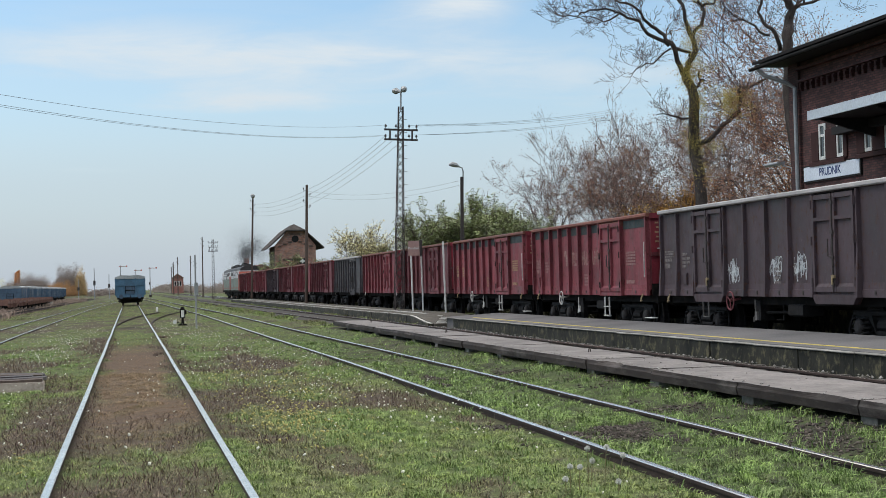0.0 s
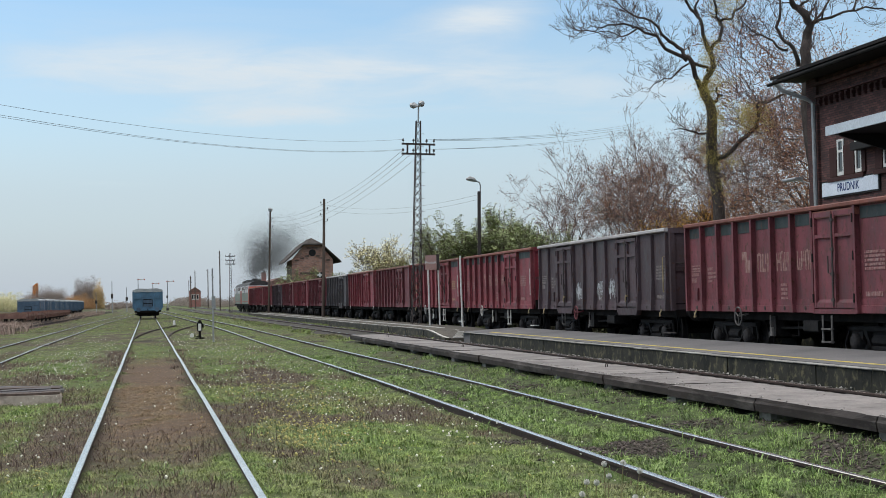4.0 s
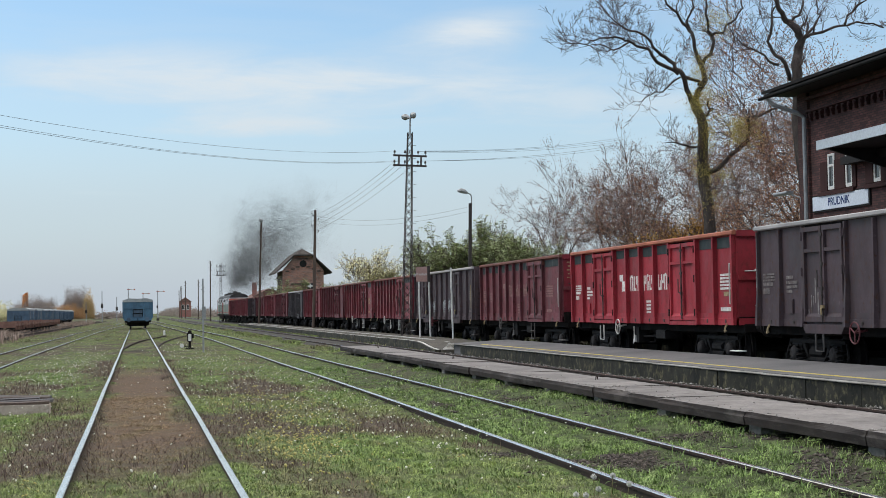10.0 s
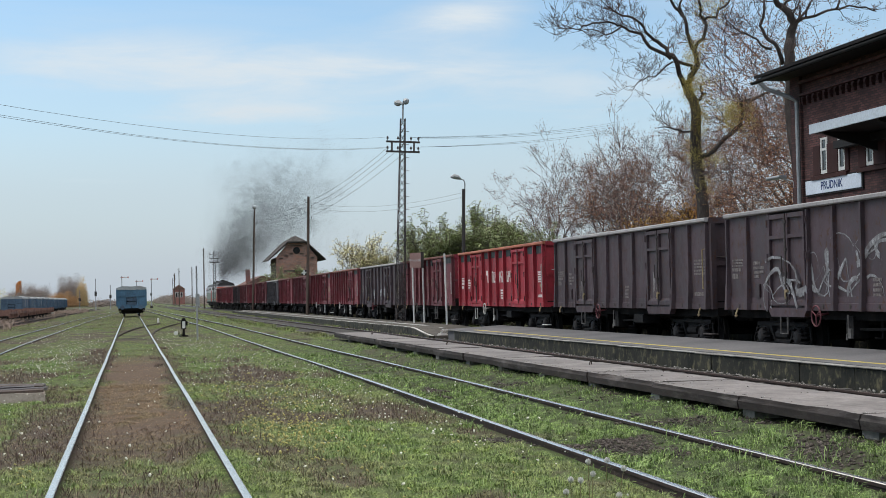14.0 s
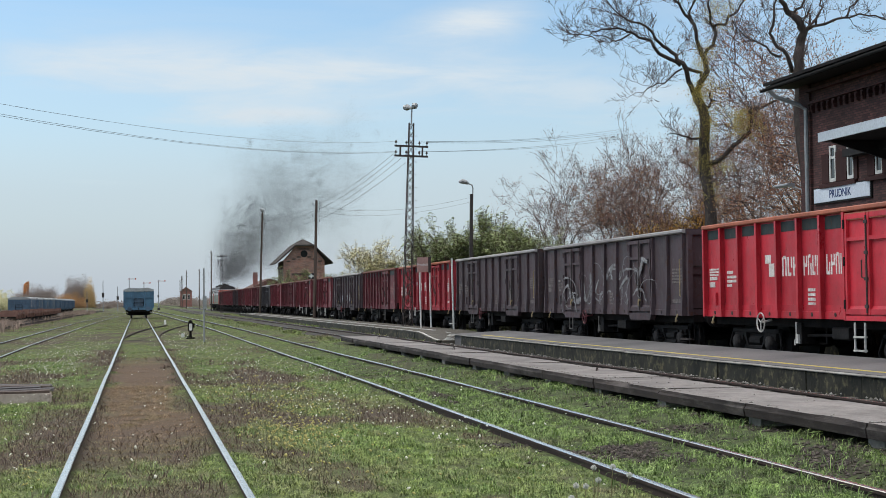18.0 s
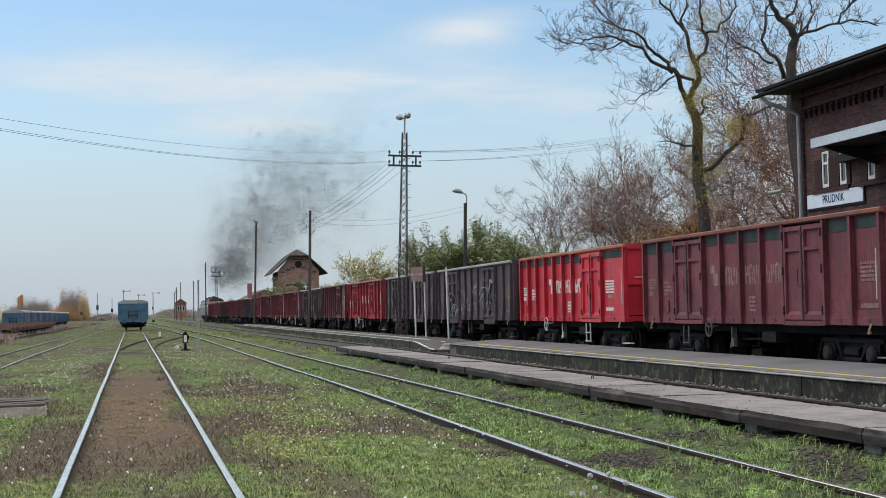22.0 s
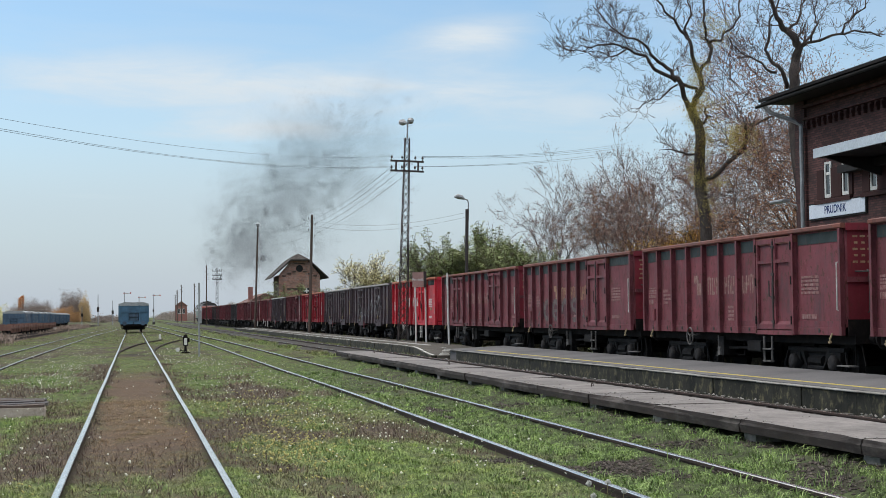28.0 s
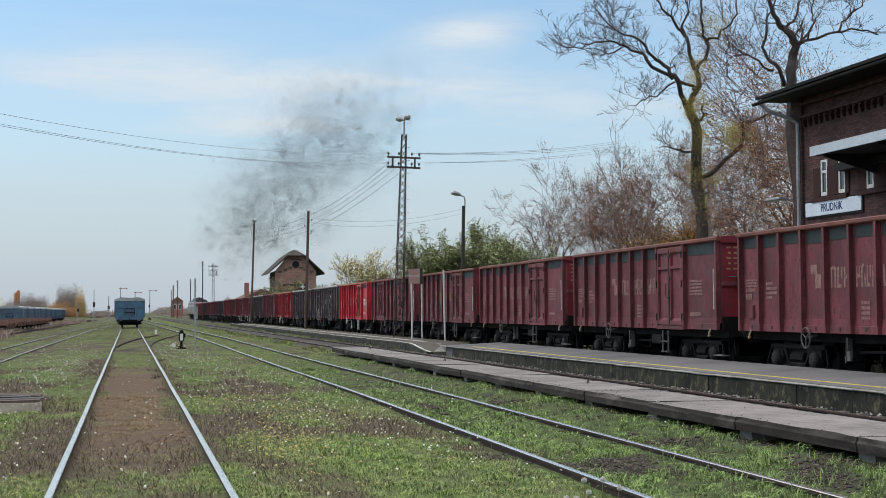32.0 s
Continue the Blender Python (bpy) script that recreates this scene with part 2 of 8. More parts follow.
def paint(name, base, grime=(0.03, 0.022, 0.02), rust=(0.10, 0.04, 0.022), wear=0.5, rough=0.62):
    """Wagon paint: faded patches, streaks that run down, rust blisters, soot and scratches; no two parts alike."""
    m, t, b = surface(name, rough, spec=0.35)
    oi = t.nodes.new("ShaderNodeObjectInfo")
    shift = t.nodes.new("ShaderNodeCombineXYZ")
    for i, k in enumerate((31.0, 57.0, 13.0)):
        t.links.new(maths(t, "MULTIPLY", oi.outputs["Random"], k), shift.inputs[i])
    add = t.nodes.new("ShaderNodeVectorMath")
    t.links.new(t.nodes.new("ShaderNodeTexCoord").outputs["Object"], add.inputs[0])
    t.links.new(shift.outputs[0], add.inputs[1])

    def noise(scale, detail, roughness, squash=(1, 1, 1)):
        mp = t.nodes.new("ShaderNodeMapping")
        mp.inputs["Scale"].default_value = squash
        t.links.new(add.outputs[0], mp.inputs[0])
        n = nd(t, "ShaderNodeTexNoise", Scale=scale, Detail=detail, Roughness=roughness)
        t.links.new(mp.outputs[0], n.inputs["Vector"])
        return n.outputs[0]

    streak = noise(2.6, 6, 0.7, (1.3, 1.3, 0.30))
    patch = noise(0.8, 5, 0.6)
    fine = noise(26, 5, 0.7)
    spots = noise(8.0, 6, 0.75, (1, 1, 0.7))
    soot = noise(1.7, 6, 0.7, (1, 1, 0.6))
    w = lambda x: min(1.0, wear * x)
    col = mix(t, ramp(t, [(0.38, 0.0), (0.62, 1.0)], patch), base, tuple(c * 0.62 for c in base))
    col = mix(t, maths(t, "MULTIPLY", ramp(t, [(0.50, 0.0), (0.64, 1.0)], soot), w(1.1)), col, tuple(c * 0.30 + 0.004 for c in base))
    col = mix(t, maths(t, "MULTIPLY", ramp(t, [(0.50, 0.0), (0.72, 1.0)], streak), w(0.85)), col, grime)
    col = mix(t, maths(t, "MULTIPLY", ramp(t, [(0.56, 0.0), (0.61, 1.0)], spots), w(1.4)), col, tuple(c * 0.5 for c in rust))
    col = mix(t, maths(t, "MULTIPLY", ramp(t, [(0.30, 1.0), (0.40, 0.0)], spots), w(0.6)), col, tuple(min(1, c * 1.5 + 0.05) for c in base))
    col = mix(t, maths(t, "MULTIPLY", fine, 0.25), col, tuple(min(1, c * 1.5 + 0.02) for c in base))
    k = maths(t, "ADD", maths(t, "MULTIPLY", oi.outputs["Random"], 0.24), 0.90)
    com = t.nodes.new("ShaderNodeCombineXYZ")
    for i in range(3):
        t.links.new(k, com.inputs[i])
    t.links.new(mix(t, 1.0, col, com.outputs[0], "MULTIPLY"), b.inputs["Base Color"])
    t.links.new(ramp(t, [(0.4, rough + 0.12), (0.65, rough - 0.15)], soot), b.inputs["Roughness"])
    bumped(t, b, patch, 0.25, 0.02)
    return m


TURF, BLADE = turf_mat(), blade_mat()
BLADE_FAR = blade_mat("far_grass_blades", (0.42, 0.44, 0.42), (1.36, 1.36, 1.26))
M_BALLAST = stuff_mat("ballast", (0.066, 0.054, 0.046), (0.026, 0.022, 0.020), fine=9, big=0.6, bump=1.0, where="Position", bump_d=0.04, stain=(0.06, 0.08, 0.03), stain_amount=0.5)
# Dirty ballast, its colour also deepened for the shade beneath the train.
M_SHADEBALLAST = stuff_mat("dirty_shaded_ballast", (0.045, 0.04, 0.036), (0.022, 0.02, 0.019), fine=9, big=0.6, bump=1.0, where="Position", bump_d=0.04)
M_RAILTOP = stuff_mat("polished_rail", (0.98, 0.88, 0.76), (0.86, 0.76, 0.66), rough=0.22, metal=1.0, bump=0.03, where="Position", big=0.4)
M_RAILRUST = stuff_mat("rusty_rail", (0.052, 0.034, 0.029), rough=0.85, bump=0.5, where="Position")
M_SLEEPER = stuff_mat("old_sleeper", (0.085, 0.075, 0.065), rough=0.9, squash=(1, 4, 1), bump=0.6, where="Position")
M_SLAB = stuff_mat("worn_concrete", (0.250, 0.226, 0.216), (0.145, 0.131, 0.126), stain=(0.07, 0.062, 0.055), stain_amount=0.6, bump=0.5, where="Position", rnd=0.18)
M_PIER = stuff_mat("pale_concrete_block", (0.27, 0.255, 0.235), (0.17, 0.16, 0.145), stain=(0.12, 0.11, 0.09), stain_amount=0.6, bump=0.6, big=3.0)
# Slab edges and undersides: their shade is put into this much darker concrete colour.
M_SLABEDGE = stuff_mat("weathered_shaded_slab_edge", (0.042, 0.032, 0.029), (0.018, 0.014, 0.013), bump=0.8, squash=(1, 0.25, 1), where="Position", stain=(0.20, 0.18, 0.165), stain_amount=0.3)
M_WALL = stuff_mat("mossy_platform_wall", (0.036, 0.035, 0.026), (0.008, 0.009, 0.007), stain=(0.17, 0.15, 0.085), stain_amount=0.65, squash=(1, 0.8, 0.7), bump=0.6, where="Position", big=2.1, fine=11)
M_ASPHALT = stuff_mat("platform_asphalt", (0.16, 0.153, 0.156), (0.10, 0.097, 0.10), fine=30, bump=0.5, where="Position", big=0.4)
M_KERB = stuff_mat("pale_kerb", (0.36, 0.35, 0.33), (0.19, 0.18, 0.165), stain=(0.12, 0.11, 0.09), stain_amount=0.5, where="Position")
M_YELLOW = stuff_mat("yellow_line", (0.62, 0.49, 0.09), (0.46, 0.38, 0.12), stain=(0.2, 0.19, 0.17), stain_amount=0.6, where="Position", big=2.0)
M_WHITE = stuff_mat("white_paint", (0.72, 0.72, 0.70), (0.55, 0.55, 0.53), bump=0.1)
M_WHITELINE = stuff_mat("worn_white_line", (0.62, 0.61, 0.58), (0.42, 0.41, 0.38), stain=(0.2, 0.19, 0.16), stain_amount=0.6, where="Position", big=1.5)
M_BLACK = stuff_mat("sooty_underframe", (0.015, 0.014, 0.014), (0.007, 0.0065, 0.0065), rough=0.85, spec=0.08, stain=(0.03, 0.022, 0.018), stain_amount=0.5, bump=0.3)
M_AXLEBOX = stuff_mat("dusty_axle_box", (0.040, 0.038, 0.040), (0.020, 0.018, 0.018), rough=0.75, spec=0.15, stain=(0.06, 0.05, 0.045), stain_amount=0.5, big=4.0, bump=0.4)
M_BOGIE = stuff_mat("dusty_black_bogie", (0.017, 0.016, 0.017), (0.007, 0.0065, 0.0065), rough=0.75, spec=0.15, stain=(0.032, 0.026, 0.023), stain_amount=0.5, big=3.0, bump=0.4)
M_WHEEL = stuff_mat("worn_wheel", (0.022, 0.020, 0.020), (0.010, 0.009, 0.009), rough=0.7, spec=0.2)
M_DARKSTEEL = stuff_mat("dark_steel", (0.07, 0.058, 0.056), (0.042, 0.036, 0.036), rough=0.7, metal=0.2)
M_GALV = stuff_mat("galvanised_steel", (0.38, 0.39, 0.40), (0.26, 0.27, 0.28), rough=0.5, metal=0.4)
M_POLEWOOD = stuff_mat("tarred_pole_wood", (0.115, 0.085, 0.07), (0.07, 0.052, 0.044), squash=(6, 6, 0.4), bump=0.5)
M_BARK = stuff_mat("bark", (0.078, 0.062, 0.058), (0.036, 0.028, 0.027), squash=(1, 1, 0.3), big=3, fine=20, bump=1.0, bump_d=0.04, stain=(0.12, 0.105, 0.085), stain_amount=0.3)
M_TWIG = stuff_mat("twigs", (0.15, 0.115, 0.10), (0.085, 0.066, 0.058), bump=0)
M_DARKTWIG = stuff_mat("dark_twigs", (0.125, 0.092, 0.085), (0.072, 0.052, 0.049), bump=0)
M_GLASS = surface("window_glass", 0.08, spec=0.6)[0]
M_GLASS.node_tree.nodes["Principled BSDF"].inputs["Base Color"].default_value = (0.02, 0.022, 0.025, 1)
M_SMOKE = smoke_mat()


# ---- mesh helpers ----
class Geo:
    """Vertices and faces of one part, with a material slot for each face."""

    def __init__(self):
        self.v, self.f, self.m = [], [], []

    def add(self, verts, faces, slot=0):
        n = len(self.v)
        self.v += [tuple(p) for p in verts]
        self.f += [tuple(i + n for i in face) for face in faces]
        self.m += [slot] * len(faces)
        return self

    def box(self, x0, x1, y0, y1, z0, z1, slot=0, c=0.0):
        """A box; c chamfers its four long vertical-section edges along y."""
        if c:
            prof = [(x0 + c, z0), (x1 - c, z0), (x1, z0 + c), (x1, z1 - c), (x1 - c, z1), (x0 + c, z1), (x0, z1 - c), (x0, z0 + c)]
            return self.prism(prof, y0, y1, slot)
        return self.add([(x, y, z) for z in (z0, z1) for y in (y0, y1) for x in (x0, x1)],
                        [(0, 2, 3, 1), (4, 5, 7, 6), (0, 1, 5, 4), (2, 6, 7, 3), (0, 4, 6, 2), (1, 3, 7, 5)], slot)

    def prism(self, prof, y0, y1, slot=0):
        """A profile in x, z (counter-clockwise seen from -y) drawn out along y."""
        k = len(prof)
        verts = [(x, y0, z) for x, z in prof] + [(x, y1, z) for x, z in prof]
        faces = [tuple(range(k)), tuple(range(2 * k - 1, k - 1, -1))]
        faces += [(i, i + k, (i + 1) % k + k, (i + 1) % k) for i in range(k)]
        return self.add(verts, faces, slot)

    def tube(self, pts, radii, n=6, slot=0, cap=True):
        pts = [Vector(p) for p in pts]
        if isinstance(radii, (int, float)):
            radii = [radii] * len(pts)
        verts, faces, side = [], [], None
        for i, p in enumerate(pts):
            d = (pts[min(i + 1, len(pts) - 1)] - pts[max(i - 1, 0)]).normalized()
            if side is None or abs(side.dot(d)) > 0.95:
                side = d.orthogonal().normalized()
            side = (side - d * side.dot(d)).normalized()
            up = d.cross(side)
            for k in range(n):
                a = 2 * math.pi * k / n
                verts.append(p + (side * math.cos(a) + up * math.sin(a)) * radii[i])
        for i in range(len(pts) - 1):
            for k in range(n):
                a, b = i * n + k, i * n + (k + 1) % n
                faces.append((a, b, b + n, a + n))
        if cap:
            faces.append(tuple(range(n - 1, -1, -1)))
            faces.append(tuple(range(len(verts) - n, len(verts))))
        return self.add(verts, faces, slot)

    def disc(self, c, axis, r, half, n=16, slot=0):
        c, axis = Vector(c), Vector(axis).normalized()
        return self.tube([c - axis * half, c + axis * half], r, n, slot)

    def mesh(self, name, *mats):
        me = bpy.data.meshes.new(name)
        me.from_pydata(self.v, [], self.f)
        for m in mats:
            me.materials.append(m)
        if len(mats) > 1:
            me.polygons.foreach_set("material_index", self.m)
        me.update()
        return me


def part(name, geo, material, parent, label="", at=None):
    """ONE mesh object under a thing or a part. geo: a Geo or a shared mesh; a shared mesh takes the material on the object."""
    if isinstance(geo, Geo):
        mats = material if isinstance(material, (list, tuple)) else (material,)
        ob = new(name, geo.mesh(name, *mats))
    else:
        ob = new(name, geo)
        ob.material_slots[0].link = "OBJECT"
        ob.material_slots[0].material = material
    ob.parent = parent
    if at is not None:
        ob.matrix_basis = at
    return tagged(ob, label)


def thing(name, label, category, group="", at=None, kind=""):
    ob = new(name)
    ob.empty_display_size = 0.2
    if at is not None:
        ob.matrix_basis = at
    return tagged(ob, label, category, group, kind)


def solid(name, geo, mats, label, category="", group="", kind="", at=None):
    mats = mats if isinstance(mats, (list, tuple)) else (mats,)
    ob = new(name, geo.mesh(name, *mats))
    if at is not None:
        ob.matrix_basis = at
    return tagged(ob, label, category, group, kind)


def smooth(ob):
    ob.data.polygons.foreach_set("use_smooth", [True] * len(ob.data.polygons))
    return ob


def fast_mesh(name, verts, faces, mat):
    """A mesh of equal faces from numpy arrays."""
    me = bpy.data.meshes.new(name)
    k = faces.shape[1]
    me.vertices.add(len(verts)), me.loops.add(faces.size), me.polygons.add(len(faces))
    me.vertices.foreach_set("co", verts.astype(np.float32).ravel())
    me.loops.foreach_set("vertex_index", faces.astype(np.int32).ravel())
    me.polygons.foreach_set("loop_start", np.arange(0, faces.size, k, dtype=np.int32))
    me.update(calc_edges=True)
    me.materials.append(mat)
    return me


def lumps(x, y):
    """Smooth waves over the ground, about -1 to 1."""
    return (np.sin(0.9 * x + 1.3 * np.sin(0.31 * y)) + np.sin(0.57 * y + 1.1 * np.sin(0.73 * x + 2)) + np.sin(2.1 * x - 1.4 * y + 1)) / 3


# ---- ground ----
RAIL_TOP = 0.10


def ramped(v, a, b):
    s = np.clip((v - a) / (b - a), 0, 1)
    return s * s * (3 - 2 * s)


def far_dip(x, y):
    """The far sidings lie lower than the rest."""
    return 0.47 * ramped(-np.asarray(x, float), 6.5, 11.0) * ramped(np.asarray(y, float), 70, 140)


def soil(x, y):
    """Height of the soil: shallow lumps, and a low bank along the slab platform."""
    near = np.clip((12 - np.abs(x - 1)) / 4, 0, 1) * np.clip((90 - y) / 30, 0, 1)
    s = np.clip((x - 5.75) / 0.85, 0, 1)
    bank = 0.115 * s * s * (3 - 2 * s) * np.clip((8.0 - x) / 0.4, 0, 1) * np.clip((60 - y) / 8, 0, 1)
    d1 = np.abs(np.abs(x - 0.105) - 0.745)
    near_rail = 0.03 * np.exp(-(d1 / 0.2) ** 2) + 0.055 * np.exp(-((x - 5.56) / 0.22) ** 2) + (0.015 + 0.045 * np.clip((y - 20) / 8, 0, 1)) * np.exp(-((x - 4.09) / 0.2) ** 2)
    return 0.02 * lumps(x, y) * near - 0.005 + near_rail * np.clip((100 - y) / 30, 0, 1) + bank - 0.06 * np.clip((x - 7.9) / 0.4, 0, 1) * near - far_dip(x, y)


def grain(x, y, seed=0):
    """Value noise, 0 to 1, on unit cells."""
    xi, yi = np.floor(x), np.floor(y)
    fx, fy = x - xi, y - yi
    fx, fy = fx * fx * (3 - 2 * fx), fy * fy * (3 - 2 * fy)

    def h(a, b):
        v = np.sin(a * 127.1 + b * 311.7 + seed * 74.7) * 43758.5453
        return v - np.floor(v)

    return (h(xi, yi) * (1 - fx) + h(xi + 1, yi) * fx) * (1 - fy) + (h(xi, yi + 1) * (1 - fx) + h(xi + 1, yi + 1) * fx) * fy


BROWN_PATCHES = ((2.45, 33.5, 0.75, 3.2, 0.5), (1.45, 22.0, 0.6, 3.5, 0.35), (2.35, 20.2, 0.7, 1.6, 0.45), (3.4, 21.0, 0.45, 2.2, 0.5), (1.35, 15.6, 0.3, 1.0, 0.3), (2.1, 13.7, 0.35, 0.8, 0.35), (3.84, 16.9, 0.22, 0.9, 0.5), (-0.95, 19.0, 0.4, 3.5, 0.5), (-1.6, 15.5, 0.6, 3.0, 0.4), (-2.2, 30, 0.7, 5, 0.3), (3.1, 26, 0.4, 2, 0.3))
GREEN_PATCHES = ((2.25, 47, 0.9, 5, 0.5), (3.55, 36, 0.4, 5, 0.5), (3.45, 27.5, 0.4, 2.5, 0.4), (0.98, 15.2, 0.28, 1.6, 0.6), (2.9, 14.8, 0.8, 2.2, 0.6), (3.4, 12.5, 0.6, 1.5, 0.4), (2.9, 18.0, 0.5, 1.5, 0.3), (2.0, 12.0, 0.9, 0.9, 0.45), (-1.1, 13.6, 0.4, 1.0, 0.4), (-1.9, 24, 0.7, 3.0, 0.3), (0.1, 51, 0.7, 5.5, 0.5), (-2.5, 45, 0.9, 8, 0.3))
BARE_PATCHES = ((5.0, 14.8, 0.62, 0.85, 0.85), (4.3, 14.9, 0.3, 0.6, 0.6), (6.15, 13.3, 0.4, 0.8, 0.4), (6.3, 16.6, 0.25, 0.9, 0.35), (4.8, 25.1, 0.28, 0.9, 0.7), (3.72, 15.9, 0.2, 0.6, 0.7), (6.0, 12.5, 0.35, 0.6, 0.4), (5.95, 17.2, 0.2, 0.8, 0.4), (0.1, 66, 0.7, 2.0, 0.6))


def cover(x, y):
    """What grows where: shares of brown stems, dry strip and bare earth."""
    wx, wy = x + 0.5 * (grain(x * 1.3, y * 0.7, 3) - 0.5), y + 1.6 * (grain(x * 1.1, y * 0.6, 4) - 0.5)
    n = 0.5 * grain(wx * 1.1, wy * 0.42, 1) + 0.3 * grain(wx * 2.6, wy * 1.2, 2) + 0.2 * grain(wx * 6, wy * 3.4, 5)
    brown = np.where(x > 3.95, 0.10, np.where(x > 1.2, 0.31, 0.40)) + 0.16 * np.clip((y - 26) / 30, 0, 1) + 0.06 * np.clip((x - 5.6) / 0.5, 0, 1)
    brown = brown + 1.5 * (n - 0.5)
    for px, py, sx, sy, k in BROWN_PATCHES:
        brown = brown + k * np.exp(-((wx - px) / sx) ** 2 - ((wy - py) / sy) ** 2)
    for px, py, sx, sy, k in GREEN_PATCHES:
        brown = brown - k * np.exp(-((wx - px) / sx) ** 2 - ((wy - py) / sy) ** 2)
    strip = ramped(wx, -0.75, -0.30) * (1 - ramped(wx, 0.50, 0.95)) * ramped(wy, 11.5, 24) * (1 - ramped(wy, 35.0, 52.0))
    brown = brown + 0.28 * ((x > -0.64) & (x < 0.85)) * (1 - ramped(y, 38, 44))
    bare = 0.0 * x
    for px, py, sx, sy, k in BARE_PATCHES:
        bare = bare + k * np.exp(-((wx - px) / sx) ** 2 - ((wy - py) / sy) ** 2)
    # The slight rise from x = 5.7 darkens the ground for the slabs' shade.
    bare = bare + 0.05 * ramped(x, 5.7, 6.5) * (y < 52) + 0.55 * np.exp(-((x - 7.3) / 0.5) ** 2) * (y < 56) + 0.5 * ramped(grain(x * 1.9, y * 0.9, 7), 0.80, 0.95) + np.where(x > 4.0, 0.40, 0.12) * ramped(0.6 * grain(x * 3.1, y * 2.0, 9) + 0.4 * grain(x * 8, y * 6, 10), 0.48, 0.72)
    return np.clip(brown, 0, 1), np.clip(strip, 0, 1), np.clip(bare, 0, 1)


def lay_cover(me, x, y):
    """Writes the cover map at the mesh's points."""
    r, g, b = cover(x, y)
    at = me.attributes.new("cover", "FLOAT_COLOR", "POINT")
    at.data.foreach_set("color", np.stack([r, g, b, ramped(x, 3.7, 4.5) * (1 - ramped(y, 30, 60))], -1).astype(np.float32).ravel())
    return me


def ground_sheet():
    xs = np.concatenate([[-4000, -1500, -600, -250, -120, -70], np.arange(-40, -12, 4.0), np.arange(-12, -3, 0.4), np.arange(-3, 8, 0.2), np.arange(8, 12, 0.4), np.arange(12, 60, 4.0), [80, 150, 300, 700, 1600, 4000]])
    ys = np.concatenate([[-1500, -300, -60, -20], np.arange(-8, 40, 0.4), np.arange(40, 100, 1.5), np.arange(100, 300, 4), [350, 450, 600, 900, 1500, 2500, 4500]])
    gx, gy = np.meshgrid(xs, ys)
    gz = soil(gx, gy)
    v = np.stack([gx, gy, gz], -1).reshape(-1, 3)
    nx, ny = len(xs), len(ys)
    i = (np.arange(ny - 1)[:, None] * nx + np.arange(nx - 1)).ravel()
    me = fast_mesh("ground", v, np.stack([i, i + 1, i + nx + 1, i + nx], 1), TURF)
    lay_cover(me, v[:, 0], v[:, 1])
    ob = new("ground", me)
    smooth(ob)
    return tagged(ob, "rough turf with green grass and brown dead weeds", "ground", kind="structure")


ground_sheet()


# ---- tracks ----
RAIL_PROF = [(-0.07, -0.07), (0.07, -0.07), (0.07, -0.055), (0.012, -0.035), (0.012, 0.06), (0.033, 0.068), (0.033, 0.094), (0.026, 0.10), (0.014, 0.1006), (-0.014, 0.1006), (-0.026, 0.10), (-0.033, 0.094), (-0.033, 0.068), (-0.012, 0.06), (-0.012, -0.035), (-0.07, -0.055)]


def rail(parent, xf, ys, label="", dull=False, band=(6, 7, 8, 9, 10)):
    """One rail whose centre runs along x = xf(y)."""
    g, k = Geo(), len(RAIL_PROF)
    for y in ys:
        g.v += [(xf(y) + px, y, pz) for px, pz in RAIL_PROF]
    for j in range(len(ys) - 1):
        for i in range(k):
            a, b = j * k + i, j * k + (i + 1) % k
            g.f.append((a, b, b + k, a + k))
            g.m.append(1 if i in band else 0)
    g.f.append(tuple(range(k))), g.m.append(0)
    return part("rail", g, (M_RAILRUST, M_RAILRUST if dull else M_RAILTOP), parent, label)


def track(label, xf, ys, half=0.745, name="track", worn="", dull=False, band=(6, 7, 8, 9, 10)):
    th = thing(name, label, "track", kind="structure")
    rail(th, lambda y: xf(y) - half, ys, worn, dull, band)
    rail(th, lambda y: xf(y) + half, ys, worn, dull, band)
    return th


def steps(a, b, d):
    return [a + (b - a) * i / max(1, round((b - a) / d)) for i in range(max(1, round((b - a) / d)) + 1)]


YS_NEAR = steps(-12, 80, 4) + steps(84, 900, 24)
wob = lambda y: 0.004 * math.sin(y * 0.37) + 0.002 * math.sin(y * 1.1 + 1)
track("overgrown siding track with polished rails", lambda y: 0.105 + wob(y), YS_NEAR)
track("overgrown track with polished rails in grass", lambda y: 4.80 + 0.09 * math.exp(-((y - 28) / 14) ** 2) + wob(y + 5) - (0.0 if y < 90 else (y - 90) * 0.012), steps(-12, 80, 4) + steps(84, 400, 12))
track_3 = track("station track beside the platform", lambda y: 9.30 - (0.0 if y < 60 else min(1.2, (y - 60) * 0.010)), YS_NEAR, band=(8,))
track_4 = track("main track under the goods train", lambda y: 14.45, steps(-40, 900, 20))
bend = lambda y: 0.00135 * max(0.0, y - 62) ** 2
track_5 = track("curved turnout track leaving the siding", lambda y: 0.105 + bend(y), steps(64.5, 106, 1.5), dull=True)
track_6 = track("overgrown track with dull rails", lambda y: -4.75 + 0.010 * max(0, y - 60) if y < 130 else -4.05 + 0.02 * (y - 130), steps(20, 130, 5) + steps(135, 260, 10), band=(7, 8, 9))
track_6.location.z = -0.05
track("rusty side track in dry weeds", lambda y: -9.5 + 0.012 * max(0, y - 120), steps(60, 330, 15), dull=True)
track_5.location.z = -0.03
SIDING_Z = -0.47
track_8 = track("far side track under parked wagons", lambda y: -16.0, steps(140, 420, 20))
track_9 = track("far side track under rusty flat wagons", lambda y: -12.6, steps(140, 420, 20))
